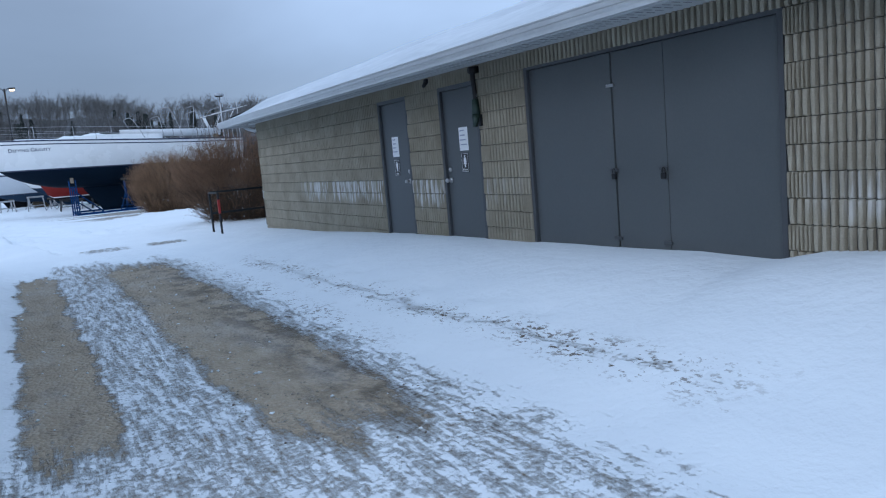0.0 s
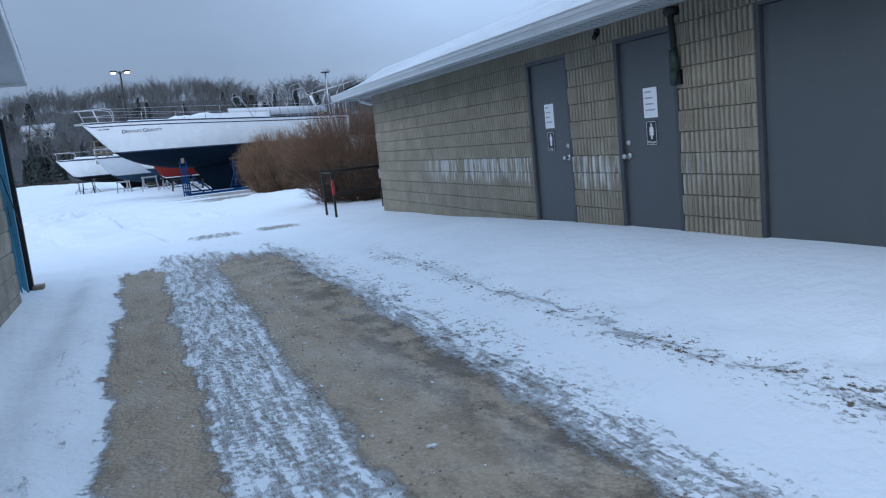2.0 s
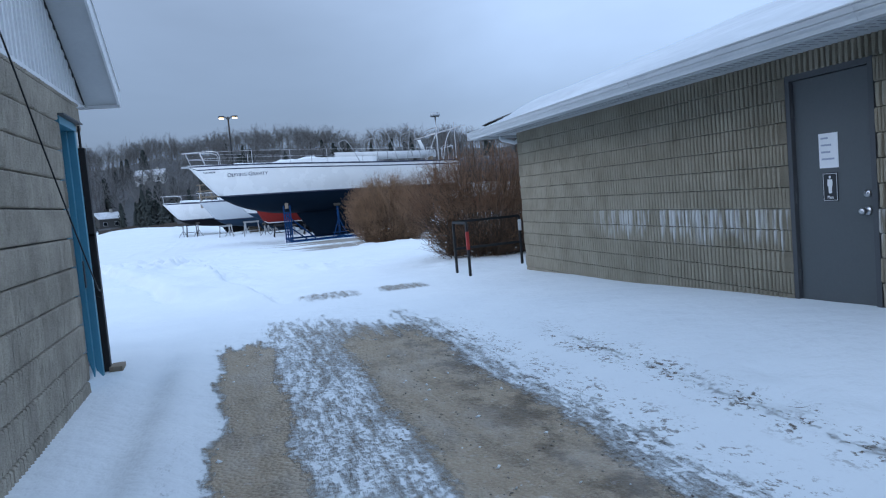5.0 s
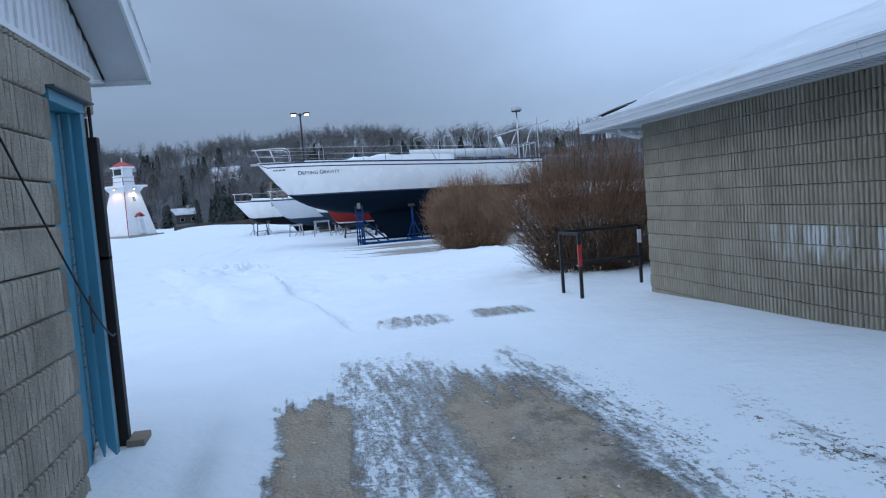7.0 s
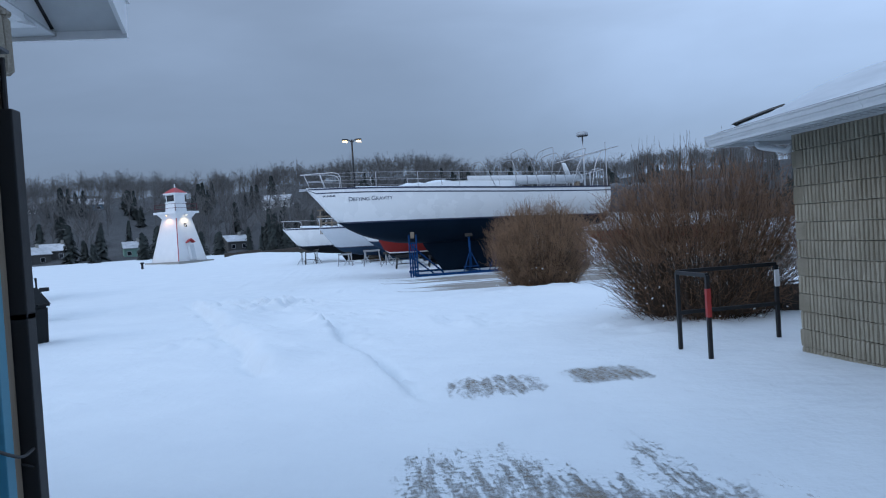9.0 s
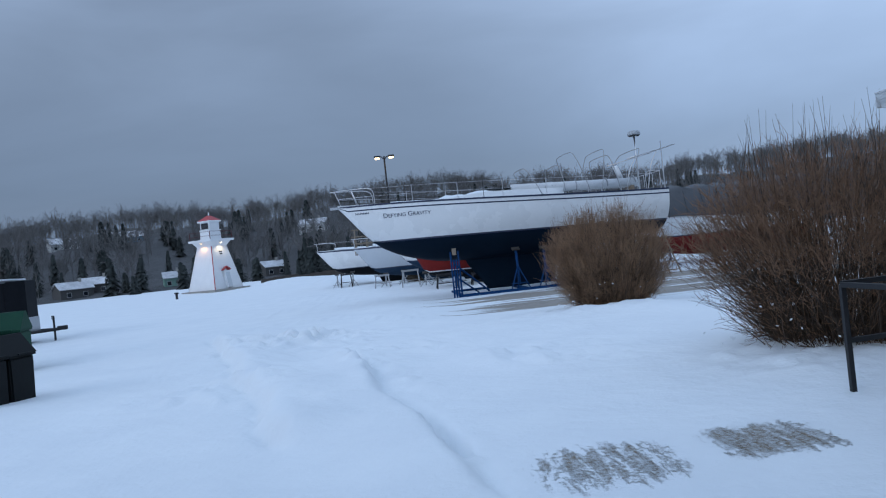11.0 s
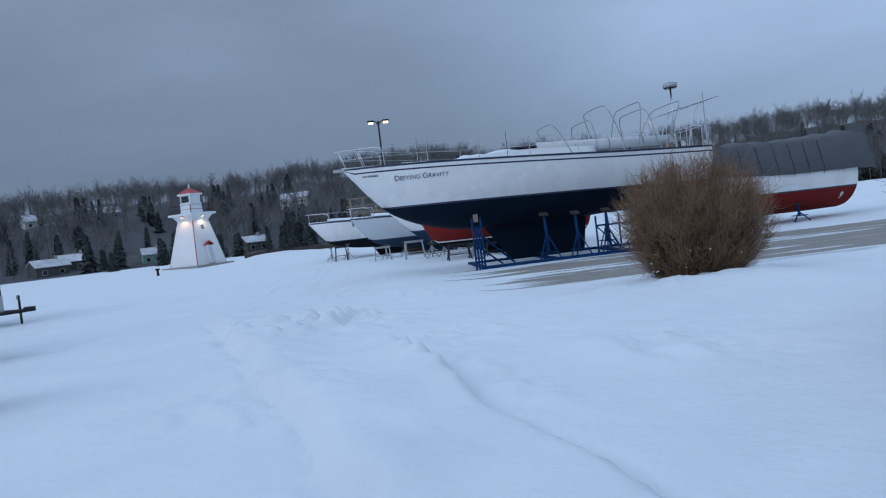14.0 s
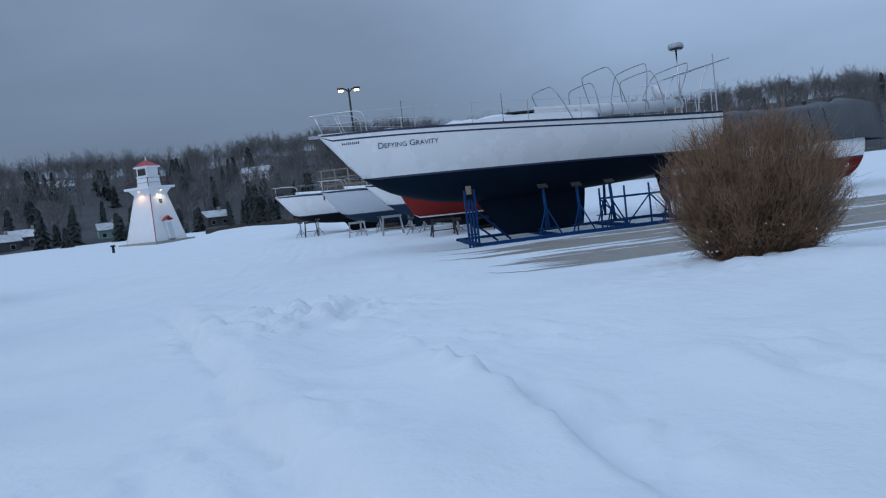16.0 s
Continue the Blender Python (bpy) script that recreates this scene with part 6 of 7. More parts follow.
    for k, turn in enumerate((0, -90)):
        f = part("floodlight", on_face(box(-0.16, 0.16, -0.62, -0.42, 0.0, 0.14, 0.03), turn, 5.45), M_CLAD, t)
        part("bulb", on_face(box(-0.11, 0.11, -0.60, -0.45, -0.03, -0.004, 0.01), turn, 5.45), M_FLOOD if k else M_FLOODW, f, "lit floodlight under the gallery")
        la = bpy.data.lights.new("flood", "SPOT")
        la.energy, la.spot_size, la.color, la.shadow_soft_size = 60, radians(120), (1.0, 0.50, 0.18) if k else (1.0, 0.78, 0.45), 0.12
        lo = new("flood_lamp", la)
        q = Matrix.Rotation(radians(turn), 4, "Z")
        lo.matrix_world = R @ q @ look((0, -1.85, 5.36), (0, -1.35, 3.4))


M_FLOOD = glow("orange_flood", (1.0, 0.55, 0.22), 4.0)
M_FLOODW = glow("warm_flood", (1.0, 0.80, 0.50), 4.0)
lighthouse()
b = empty("bollard", "short black mooring bollard in the snow", "bollard", Matrix.Translation((-17.9, 74.7, 0.1)))
part("shaft", rod((0, 0, -0.2), (0, 0, 0.5), 0.11, 0.09, 14), M_BLACK, b, smooth=True)
part("cap", rod((0, 0, 0.5), (0, 0, 0.62), 0.19, 0.16, 14), M_BLACK, b, smooth=True)


# ---- bins, dumpster and trailer ----
M_BINBLACK = mat("black_plastic", (0.006, 0.007, 0.0075), (0.016, 0.018, 0.019), 0.6, scale=3, fine=30, bump=0.06, spec=0.08)
M_BINGREEN = mat("dark_green_plastic", (0.004, 0.020, 0.013), (0.010, 0.036, 0.025), 0.6, scale=3, fine=30, bump=0.06, spec=0.08)
M_BINBLUE = mat("blue_plastic", (0.02, 0.14, 0.42), (0.035, 0.20, 0.52), 0.45, scale=3, bump=0.05)
M_DUMP = mat("green_dumpster_paint", (0.004, 0.034, 0.019), (0.009, 0.058, 0.033), 0.6, scale=2, fine=25, bump=0.08, spec=0.15)
M_TRAILER = mat("black_trailer_sheet", (0.005, 0.006, 0.008), (0.012, 0.013, 0.016), 0.5, scale=1.2, fine=14, bump=0.04, spec=0.06)
M_ALU = mat("aluminium_trim", (0.35, 0.36, 0.38), (0.5, 0.51, 0.52), 0.4, metal=0.7, scale=8, bump=0.05)
M_RUBBER = mat("rubber", (0.012, 0.012, 0.012), (0.03, 0.03, 0.03), 0.85, bump=0.2)


def bin_box(place, turn, w, d, h, body, lid, label, snow=False, group="waste bins"):
    """A waste bin with a peaked lid of two slopes."""
    b = empty("waste_bin", label, "waste bin", Matrix.Translation(place) @ Matrix.Rotation(radians(turn), 4, "Z"), group=group)
    bm = bmesh.new()
    low, up = 0.93, 1.0
    A = [bm.verts.new((x * w / 2 * low, y * d / 2 * low, 0)) for x, y in ((-1, -1), (1, -1), (1, 1), (-1, 1))]
    B = [bm.verts.new((x * w / 2 * up, y * d / 2 * up, h * 0.70)) for x, y in ((-1, -1), (1, -1), (1, 1), (-1, 1))]
    for i in range(4):
        bm.faces.new((A[i], A[(i + 1) % 4], B[(i + 1) % 4], B[i]))
    bm.faces.new(A[::-1])
    bm.faces.new(B)
    bmesh.ops.bevel(bm, geom=list(bm.edges), offset=0.025, segments=2, affect="EDGES")
    part("body", bm, body, b)
    part("rim", box(-w / 2 - 0.02, w / 2 + 0.02, -d / 2 - 0.02, d / 2 + 0.02, h * 0.70, h * 0.73, 0.008), body, b)
    ll = part("lid", prism([(-d / 2 - 0.03, h * 0.73), (d / 2 + 0.03, h * 0.73), (d * 0.07, h), (-d * 0.07, h)], -w / 2 - 0.03, w / 2 + 0.03), lid, b, "peaked lid")
    part("handle", rod((-w * 0.3, -d / 2 - 0.06, h * 0.74), (w * 0.3, -d / 2 - 0.06, h * 0.74), 0.014), lid, ll)
    if snow:
        part("lid_snow", prism([(-d / 2 + 0.06, h * 0.785), (-d * 0.06, h), (-d * 0.02, h + 0.035), (-d * 0.1, h + 0.03), (-d / 2 + 0.05, h * 0.84)], -w / 2 + 0.05, w / 2 - 0.1), M_SNOW, b, "snow on the lid")
    return b


bin_box((-5.72, 23.36, 0.0), 80, 0.54, 0.48, 1.13, M_BINBLACK, M_BINBLACK, "black plastic waste bin half sunk in a snow bank")
bin_box((-5.82, 22.78, 0.0), 80, 0.54, 0.48, 1.15, M_BINBLACK, M_BINBLACK, "black plastic waste bin half sunk in a snow bank")
bin_box((-6.36, 22.46, 0.0), 80, 0.60, 0.48, 1.13, M_BINBLACK, M_BINBLACK, "black plastic waste bin half sunk in a snow bank")
bin_box((-7.05, 22.05, 0.0), 70, 0.72, 0.72, 1.08, M_BINGREEN, M_BINGREEN, "dark green waste bin with snow on its lid", snow=True)
bin_box((-7.98, 21.8, 0.0), 64, 0.75, 0.72, 1.05, M_BINBLACK, M_BINBLUE, "black recycling bin with a bright blue lid")


def dumpster():
    d = empty("dumpster", "green steel dumpster with white warning sign, snow around", "dumpster", Matrix.Translation((-9.95, 28.1, 0.0)) @ Matrix.Rotation(radians(4), 4, "Z"))
    part("body", prism([(-0.75, 0.12), (0.75, 0.12), (0.8, 1.30), (-0.95, 1.12)], -0.9, 1.7), M_DUMP, d)
    for x in (-0.75, -0.1, 1.55):
        part("rib", box(x - 0.04, x + 0.04, -0.93, -0.80, 0.15, 1.05, 0.01), M_DUMP, d)
    part("rim", box(-0.96, 1.76, -1.0, -0.92, 1.08, 1.16, 0.012), M_DUMP, d)
    for x0, x1 in ((-0.9, 0.38), (0.42, 1.7)):
        part("lid", prism([(-0.98, 1.17), (0.82, 1.33), (0.82, 1.37), (-0.98, 1.21)], x0, x1), M_BINGREEN, d, "dark flap lid")
    for x in (-0.94, 1.74):
        part("fork_pocket", box(x - 0.07, x + 0.07, -0.55, 0.55, 0.62, 0.86, 0.01), M_DUMP, d)
    s = part("sign", box(0.30, 1.05, -1.012, -1.002, 0.88, 1.16, 0.003), M_SIGNWHITE, d, "white sign with dark lettering")
    for k, words in enumerate(("DUMPSTERS NOT", "FOR PUBLIC USE")):
        ob = new("lettering", text_mesh(words, 0.085, M_INK))
        ob.parent = s
        ob.matrix_basis = Matrix.Translation((0.675, -1.0135, 1.075 - 0.11 * k)) @ Matrix.Rotation(radians(90), 4, "X")
    part("sticker", box(1.22, 1.34, -1.0, -0.99, 0.85, 1.12, 0.002), M_SIGNWHITE, d, "pale sticker")
    part("sticker", box(1.38, 1.46, -1.0, -0.99, 0.85, 1.12, 0.002), M_YELLOW, d, "yellow sticker")


M_YELLOW = mat("yellow_sticker", (0.50, 0.36, 0.06), (0.60, 0.45, 0.10), 0.6)
dumpster()
tall_bin = bin_box((-7.98, 28.0, 0.0), 8, 0.62, 0.7, 1.38, M_DUMP, M_DUMP, "tall green wheeled bin with a yellow label", group="waste bins")
plate = part("label_plate", box(-0.17, 0.06, -0.372, -0.364, 0.66, 0.93, 0.002), M_SIGNWHITE, tall_bin, "white label plate")
ob = new("lettering", text_mesh("W", 0.20, M_INK))
ob.parent = plate
ob.matrix_basis = Matrix.Translation((-0.055, -0.3745, 0.80)) @ Matrix.Rotation(radians(90), 4, "X")
part("sticker", box(0.13, 0.26, -0.372, -0.364, 0.74, 0.93, 0.002), M_YELLOW, tall_bin, "yellow sticker")


def trailer():
    t = empty("cargo_trailer", "black enclosed cargo trailer with snow on its roof", "trailer", Matrix.Translation((-14.3, 37.0, 0)) @ Matrix.Rotation(radians(6), 4, "Z"))
    body = part("body", box(-1.95, 2.1, -1.05, 1.05, 0.55, 2.22, 0.06), M_TRAILER, t)
    nose = part("nose", prism([(2.1, -1.05), (2.5, -0.45), (2.5, 0.45), (2.1, 1.05)], 0.55, 2.20, "z"), M_TRAILER, t, "pointed front of the trailer")
    part("stone_guard", prism([(2.11, -1.065), (2.52, -0.455), (2.52, 0.455), (2.11, 1.065)], 0.5, 1.0, "z"), M_ALU, nose, "bright tread-plate guard")
    part("roof_trim", box(-1.98, 2.13, -1.08, 1.08, 2.16, 2.24, 0.02), M_GREYFRAME, body)
    d = part("side_door", box(0.35, 1.45, -1.075, -1.052, 0.65, 2.05, 0.01), M_TRAILER, body)
    for a, b, c, e in ((0.30, 0.35, 0.62, 2.08), (1.45, 1.50, 0.62, 2.08), (0.35, 1.45, 2.05, 2.09)):
        part("door_trim", box(a, b, -1.08, -1.053, c, e, 0.004), M_ALU, d)
    part("roof_snow", box(-1.9, 2.05, -0.98, 0.98, 2.241, 2.30, 0.025), M_SNOW, body, "thin snow on the roof")
    for x in (-0.75, 0.05):
        w = part("wheel", rod((x, -1.12, 0.33), (x, -0.88, 0.33), 0.33, n=22), M_RUBBER, t)
        part("rim", rod((x, -1.13, 0.33), (x, -1.10, 0.33), 0.19, n=18), M_ALU, w)
    part("wheel_arch", box(-1.15, 0.45, -1.14, -1.06, 0.60, 0.72, 0.02), M_ALU, t)
    bm = rod((2.3, -0.7, 0.50), (3.25, 0, 0.50), 0.05)
    rod((2.3, 0.7, 0.50), (3.25, 0, 0.50), 0.05, bm=bm)
    part("drawbar", bm, M_BLACK, t)
    part("coupler", box(3.2, 3.5, -0.07, 0.07, 0.46, 0.60, 0.02), M_BLACK, t)
    part("jack", rod((3.1, 0, 0.05), (3.1, 0, 0.95), 0.035), M_BLACK, t)
    part("jack_foot", rod((3.1, 0, -0.05), (3.1, 0, 0.06), 0.1), M_BLACK, t)
    part("jack_crank", pipe([(3.1, 0, 0.95), (3.1, -0.16, 0.95), (3.1, -0.16, 0.85)], 0.014, 6), M_BLACK, t)


trailer()


# ---- bare tree beyond the bins ----
def bare_tree(name, place, height, seed, label, lean=(0.25, 0.0)):
    r = random.Random(seed)
    t = empty(name, label, "tree", Matrix.Translation(place))
    lines, rads = [], []

    def grow(p, d, length, rad, level):
        pts, q = [p.copy()], d.copy()
        for k in range(4):
            q = (q + Vector((r.gauss(0, 0.13), r.gauss(0, 0.13), r.gauss(0.05, 0.10)))).normalized()
            pts.append(pts[-1] + q * length / 4)
        lines.append([tuple(v) for v in pts])
        rads.append([rad * (1 - 0.14 * k) if level < 3 else rad * (1 - 0.2 * k) for k in range(5)])
        if level >= 5:
            return
        for k in range((5, 5, 4, 4, 3)[level]):
            i = r.choice((2, 3, 4, 4)) if level else r.choice((2, 3, 3, 4, 4))
            ax = Vector((r.gauss(0, 1), r.gauss(0, 1), r.gauss(0, 0.4))).normalized()
            nd = (q * 0.8 + ax * 0.75 + Vector((0, 0, 0.22))).normalized()
            grow(pts[i], nd, length * r.uniform(0.55, 0.78), rad * (1 - 0.14 * i) * 0.62, level + 1)

    grow(Vector((0, 0, -0.1)), Vector((lean[0], lean[1], 1)).normalized(), height * 0.30, height * 0.018, 0)
    n0 = 1
    raw("trunk", *tubes(lines[:1], np.array(rads[:1]), 9), M_BARK, t, smooth=True)
    raw("crown", *tubes(lines[1:], np.maximum(np.array(rads[1:]), 0.0065), 4), M_BARK, t, smooth=True)
    return t


M_BARK = mat("grey_bark", (0.045, 0.038, 0.032), (0.11, 0.095, 0.08), 0.9, scale=5, fine=40, bump=0.3)
bare_tree("bare_tree", (-13.5, 27.2, 0), 7.8, 8, "leafless tree with fine twisting branches beyond the bins")


# ---- breakwater, far shore, houses and woods ----
def polar(bearing, r):
    """A place by its bearing in degrees west of north and its distance."""
    return (-1.0 - r * math.sin(radians(bearing)), 14.0 + r * math.cos(radians(bearing)))


M_TIMBER = mat("dark_timber", (0.028, 0.022, 0.018), (0.07, 0.058, 0.048), 0.9, scale=3, bump=0.3)
bm = bmesh.new()
for k in range(14):
    x = -20 + k * 1.9
    box(x, x + 1.86, 126 - 0.35 * k, 127 - 0.35 * k, -2.4, 0.55 + 0.12 * (k % 3), 0.03, bm=bm)
tagged(part("breakwater", bm, M_TIMBER), "dark timber crib breakwater with snow on top", "breakwater", kind="structure")


def hill_z(b, r):
    """Height of the wooded far shore over bearing (degrees) and distance."""
    b, r = np.asarray(b, float), np.asarray(r, float)
    crest = 25 + 7 * lump(b * 1.0 + 200, r * 0 + 3, 9) + 4 * lump(b + 90, r * 0, 3.5)
    crest = crest * (0.72 + 0.28 * (1 - smooth(18, 42, b))) * (0.93 + 0.07 * smooth(-14, -2, b))
    return -0.9 + (crest - 1.4 + 1.6 * (1 - smooth(3, 9, b)) * smooth(-13, -5, b)) * smooth(215, 420, r) + 3.5 * lump(b * 3 + 50, r / 30, 2) * smooth(215, 300, r) - 0.02 * np.maximum(r - 460, 0)


def far_shore():
    B, R = np.meshgrid(np.linspace(-75, 75, 180), np.concatenate([np.linspace(196, 470, 46), np.linspace(500, 900, 8)]))
    X, Y = -1.0 - R * np.sin(np.radians(B)), 14.0 + R * np.cos(np.radians(B))
    Z = hill_z(B, R)
    n, m = X.shape
    idx = np.arange(n * m).reshape(n, m)
    f = np.stack([idx[:-1, :-1], idx[1:, :-1], idx[1:, 1:], idx[:-1, 1:]], -1).reshape(-1, 4)
    ob = raw("far_hillside", np.stack([X, Y, Z], -1).reshape(-1, 3), f, M_HAZYFLOOR, smooth=True)
    tagged(ob, "wooded hillside across the bay under thin snow", "hillside", kind="structure")


# floor colour lifted to stand in for haze across the bay
M_HAZYFLOOR = mat("hazy_forest_floor", (0.028, 0.029, 0.030), (0.105, 0.106, 0.110), 0.95, scale=0.22, fine=1.1, bump=0.6, depth=1.0)
# bark paler than its own tone: distance haze painted into the colour
M_HAZYBARK = mat("hazy_far_bark", (0.085, 0.083, 0.083), (0.20, 0.195, 0.192), 0.95, scale=0.05, fine=2, bump=0.0)
# needles greyed, with the haze put into their colour
M_HAZYPINE = mat("hazy_conifer_needles", (0.020, 0.027, 0.025), (0.055, 0.064, 0.060), 0.95, scale=0.3, fine=3, bump=0.0)
far_shore()


def tree_sprays(n_var, seed):
    """A few leafless tree shapes of unit height: a trunk, rising limbs and a round head of fine twigs."""
    r = np.random.RandomState(seed)
    out = []
    for v in range(n_var):
        L, Rr, T, Tr = [], [], [], []
        L.append([(0, 0, -0.05), (0.02 * r.randn(), 0.02 * r.randn(), 0.35), (0.03 * r.randn(), 0.02, 0.70)])
        Rr.append([0.011, 0.008, 0.003])
        wide = 0.24 + 0.10 * r.rand()
        for k in range(11):
            a = r.rand() * 6.28
            p = np.array([0, 0, 0.28 + 0.34 * r.rand()])
            el = r.rand()
            tip = np.array([math.cos(a) * wide * (1 - el ** 2.2) ** 0.5, math.sin(a) * wide * (1 - el ** 2.2) ** 0.5, 0.55 + 0.40 * el])
            mid = p * 0.5 + tip * 0.5 + np.array([0, 0, 0.03]) + r.randn(3) * 0.02
            L.append([p, mid, tip])
            Rr.append([0.005, 0.0035, 0.0014])
            for q in range(5):
                u = 0.35 + 0.65 * r.rand()
                s = p * (1 - u) ** 2 + 2 * mid * u * (1 - u) + tip * u * u
                e = (tip - p) / np.linalg.norm(tip - p) + r.randn(3) * 0.55 + np.array([0, 0, 0.25])
                T.append([s, s + e * (0.06 + 0.07 * r.rand())])
                Tr.append([0.0036, 0.0018])
        v1, f1 = tubes(np.array([[tuple(c) for c in l] for l in L]), np.array(Rr), 3)
        v2, f2 = tubes(np.array([[tuple(c) for c in l] for l in T]), np.array(Tr), 3)
        out.append((np.concatenate([v1, v2]), np.concatenate([f1, f2 + len(v1)])))
    return out


def conifer_shapes(n_var, seed):
    """Ragged conifers of unit height: many whorls of drooping boughs of uneven length."""
    r = np.random.RandomState(seed)
    out = []
    for v in range(n_var):
        V, F = [], []
        lean = r.randn(2) * 0.02
        for k in range(16):
            z0 = 0.06 + 0.056 * k
            rad = 0.20 * (1 - k / 16.6) ** 0.8
            for q in range(7):
                a = 2 * math.pi * (q + r.rand()) / 7 + k
                rr = rad * (0.45 + 0.8 * r.rand())
                c, d = math.cos(a), math.sin(a)
                w = 0.035 + 0.02 * r.rand()
                base = len(V)
                x, y = lean[0] * z0, lean[1] * z0
                V += [(x, y, z0 + 0.07), (x + c * rr * 0.6 - d * w, y + d * rr * 0.6 + c * w, z0 + 0.005), (x + c * rr, y + d * rr, z0 - 0.05 - 0.02 * r.rand()), (x + c * rr * 0.6 + d * w, y + d * rr * 0.6 - c * w, z0 + 0.005)]
                F.append((base, base + 1, base + 2, base + 3))
        out.append((np.array(V), np.array(F)))
    return out


def plant(name, shapes, spots, material, label, category):
    """Many trees in one mesh. spots: x, y, z, height, turn, width."""
    VV, FF, base = [], [], 0
    for i, (x, y, z, h, a, w) in enumerate(spots):
        v, f = shapes[i % len(shapes)]
        c, s = math.cos(a), math.sin(a)
        p = np.stack([(v[:, 0] * c - v[:, 1] * s) * h * w + x, (v[:, 0] * s + v[:, 1] * c) * h * w + y, v[:, 2] * h + z], 1)
        VV.append(p)
        FF.append(f + base)
        base += len(v)
    F = np.concatenate(FF)
    ob = raw(name, np.concatenate(VV), F, material)
    tagged(ob, label, category, kind="stuff")


def woods():
    r = np.random.RandomState(4)
    spots, pines = [], []
    while len(spots) < 3800 or len(pines) < 450:
        b = r.uniform(-58, 62)
        rr = 222 + 235 * r.rand() ** 0.8
        x, y = polar(b, rr)
        z = float(hill_z(b, rr)) - 0.3
        dens = float(lump(b * 2 + 30, rr / 14, 3))
        if dens < 0.30 and r.rand() < 0.75:
            continue
        pine = rr < 345 and (lump(b * 1.5 + 70, rr / 20 + 5, 2.2) > 0.68 or r.rand() < (0.30 if rr < 275 else 0.05))
        if any(abs(b - hb) * rr / 57.3 < hw and hr - 16 < rr < hr + 10 for hb, hr, hw in CLEAR):
            continue
        if pine and len(pines) < 450:
            pines.append((x, y, z, r.uniform(6, 12), r.rand() * 6, r.uniform(1.0, 1.7)))
        elif len(spots) < 3800:
            spots.append((x, y, z, r.uniform(9, 16) * (1 - 0.12 * float(smooth(300, 380, rr))), r.rand() * 6, r.uniform(0.8, 1.3)))
    for k in range(170):
        b = r.uniform(-20, 45)
        rr = r.uniform(204, 240)
        if any(abs(b - hb) * rr / 57.3 < hw * 0.40 for hb, hr, hw in CLEAR if hr < 260):
            continue
        x, y = polar(b, rr)
        pines.append((x, y, float(hill_z(b, rr)) - 0.3, r.uniform(3, 9), r.rand() * 6, r.uniform(1.2, 2.0)))
    plant("far_woods", tree_sprays(9, 3), spots, M_HAZYBARK, "leafless grey-brown woods on the far hillside", "woods")
    plant("far_conifers", conifer_shapes(5, 9), pines, M_HAZYPINE, "dark conifers among the far woods", "woods")


# bearing, distance, half-width kept clear
HOUSES = [(22.6, 236, 9, 6.5, "grey", 20), (21.0, 243, 8, 6.5, "grey", -10), (16.0, 238, 5.5, 6, "green", 5), (8.9, 238, 7, 6, "grey", 25), (13.5, 240, 6, 6, "white", 0),
          (22.9, 345, 11, 9, "white", 10), (18.9, 350, 14, 9, "blue", 0), (5.5, 318, 11, 8, "white", -15), (33.5, 350, 12, 9, "white", 10), (31.0, 372, 10, 9, "grey", 0), (27.5, 236, 8, 7, "grey", 0)]
CLEAR = [(b, r, w * 0.75 + 2) for b, r, w, d, c, t in HOUSES]
woods()


M_ROOFSNOW = mat("patchy_roof_snow", (0.16, 0.16, 0.165), (0.74, 0.76, 0.79), 0.9, scale=0.35, fine=2, bump=0.1)
M_SIDING = {"grey": mat("grey_siding", (0.06, 0.058, 0.056), (0.11, 0.106, 0.102), 0.8, scale=0.5, fine=4),
            "white": mat("white_siding", (0.45, 0.46, 0.46), (0.58, 0.58, 0.57), 0.8, scale=0.5, fine=4),
            "blue": mat("blue_siding", (0.10, 0.19, 0.27), (0.15, 0.25, 0.33), 0.8, scale=0.5, fine=4),
            "green": mat("green_siding", (0.17, 0.30, 0.25), (0.24, 0.38, 0.32), 0.8, scale=0.5, fine=4)}


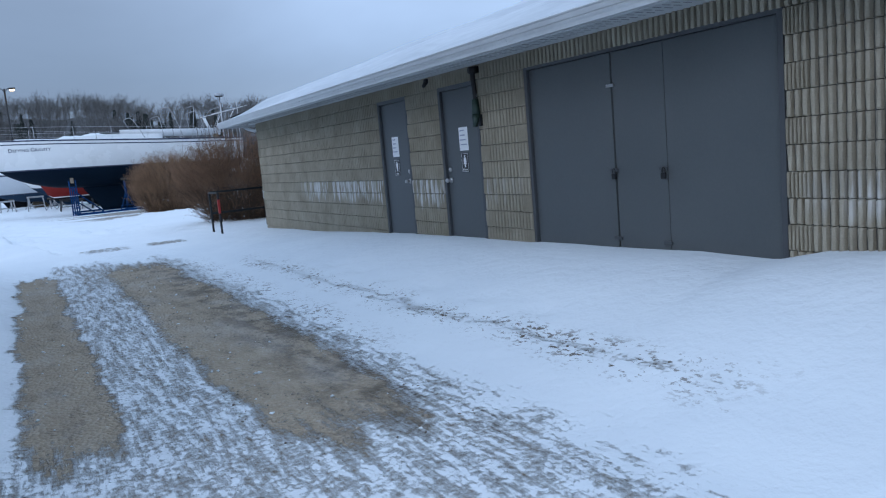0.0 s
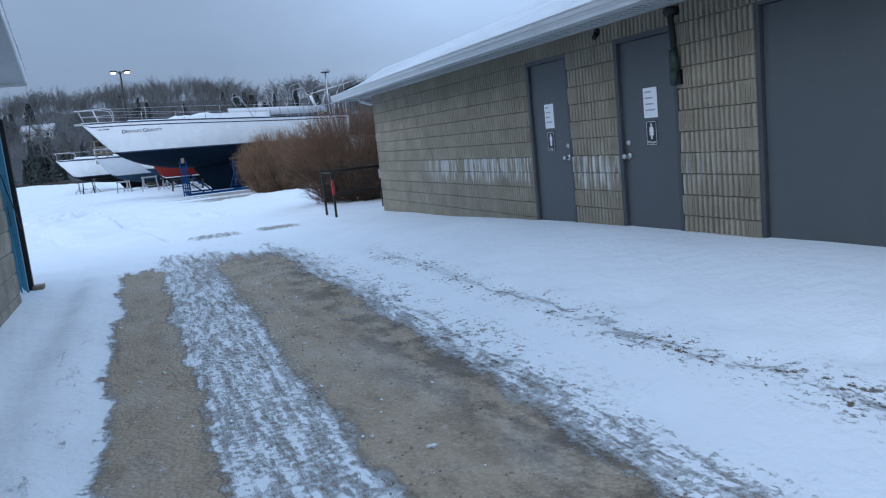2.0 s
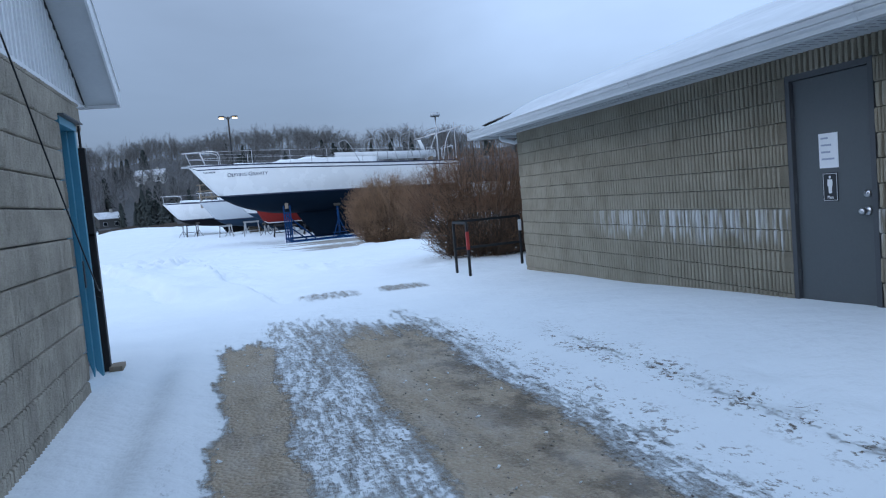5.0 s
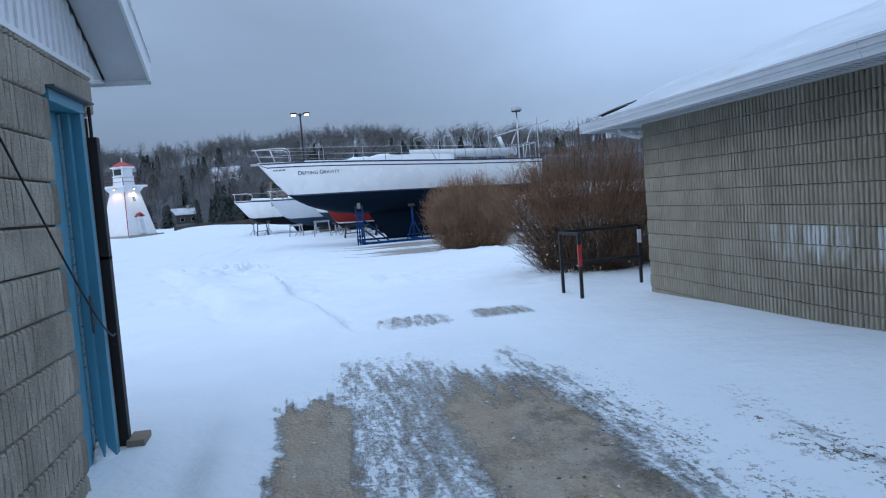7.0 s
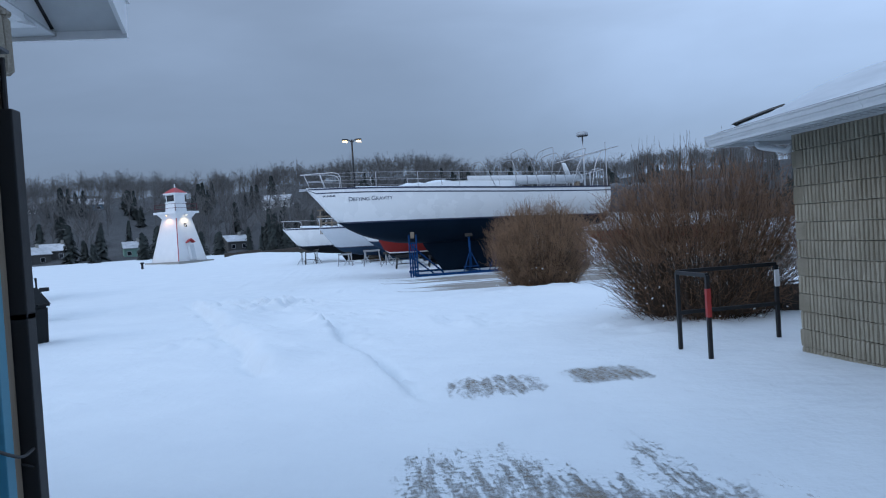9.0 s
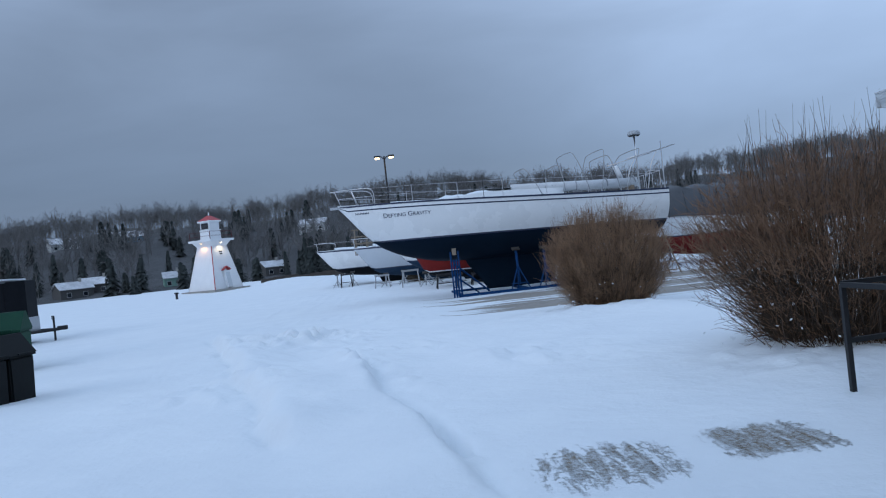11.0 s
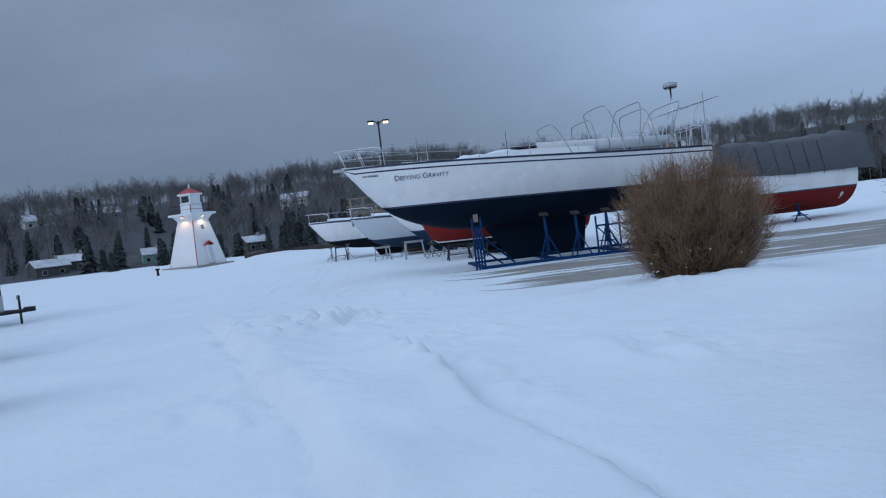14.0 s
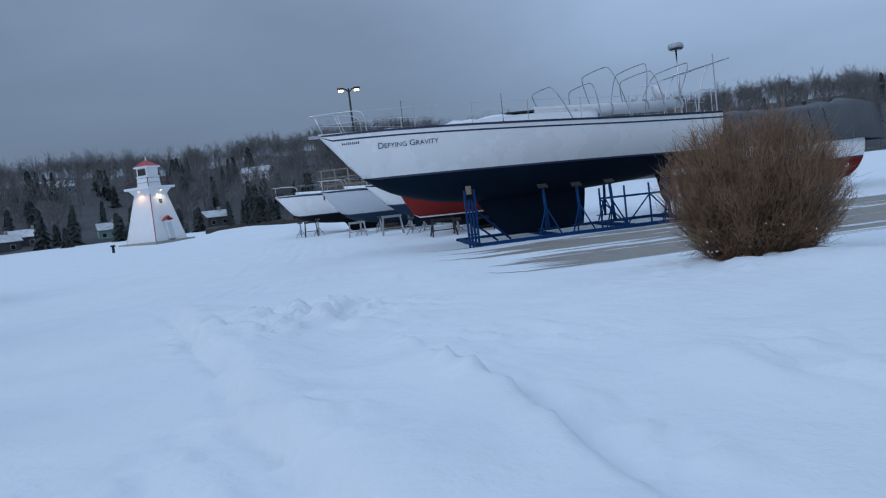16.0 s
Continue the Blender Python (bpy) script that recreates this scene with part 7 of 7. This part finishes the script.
def house(b, r, w, d, colour, turn):
    x, y = polar(b, r)
    z = float(hill_z(b, r - d / 2)) - 0.7
    h = empty("house", "far " + colour + " house with a snow-covered gable roof", "house", Matrix.Translation((x, y, z)) @ Matrix.Rotation(radians(b + turn), 4, "Z"), group="far houses")
    hh = 3.4
    wall = part("wall", box(-w / 2, w / 2, -d / 2, d / 2, -2, hh), M_SIDING[colour], h)
    part("gable", prism([(-d / 2, hh), (d / 2, hh), (0, hh + d * 0.28)], -w / 2, w / 2), M_SIDING[colour], h)
    o = 0.4
    k = 0.56
    part("roof", prism([(-d / 2 - o, hh - o * k), (0, hh + d * 0.28), (d / 2 + o, hh - o * k), (d / 2 + o, hh - o * k + 0.2), (0, hh + d * 0.28 + 0.25), (-d / 2 - o, hh - o * k + 0.2)], -w / 2 - o, w / 2 + o), M_ROOFSNOW, h, "snow-covered roof")
    n = max(2, int(w / 3.2))
    for i in range(n):
        c = -w / 2 + (i + 0.5) * w / n
        win = part("window", box(c - 0.65, c + 0.65, -d / 2 - 0.04, -d / 2 + 0.05, 1.1, 2.4), M_WHITEMETAL, h)
        part("pane", box(c - 0.55, c + 0.55, -d / 2 - 0.06, -d / 2 - 0.041, 1.2, 2.3), M_SMOKE, win)
    part("chimney", box(w * 0.2, w * 0.2 + 0.7, -0.35, 0.35, hh + 1, hh + d * 0.28 + 1.2), M_CONCRETE, h)


for q in HOUSES:
    house(*q)


# ---- blocks of the two walls ----
lay_blocks(wall_east, (EW, W_END), (0, -1), TOP, east_runs, -0.08, 0.2, M_BLOCK, lambda s, z: s < W_END - 1.8 and z > 0.05, 3)
lay_blocks(wall_north, (14.0, W_END), (-1, 0), TOP, lambda z: [(0, 14.0 - EW - 0.001)], -0.08, 0.2, M_BLOCK, lambda s, z: False, 4)


def west_runs(z):
    return [(0, 11.88 - WS)] if z < 2.47 else [(0, WN - WS)]


lay_blocks(wall_west, (WW, WS), (0, 1), LTOP, west_runs, -0.30, 0.247, M_BLOCK_L, lambda s, z: s > 1.4 and z > -0.1, 6)
lay_blocks(wall_west, (WW, WN), (-1, 0), LTOP, lambda z: [(0, 3.0)], -0.30, 0.247, M_BLOCK_L, lambda s, z: False, 7)
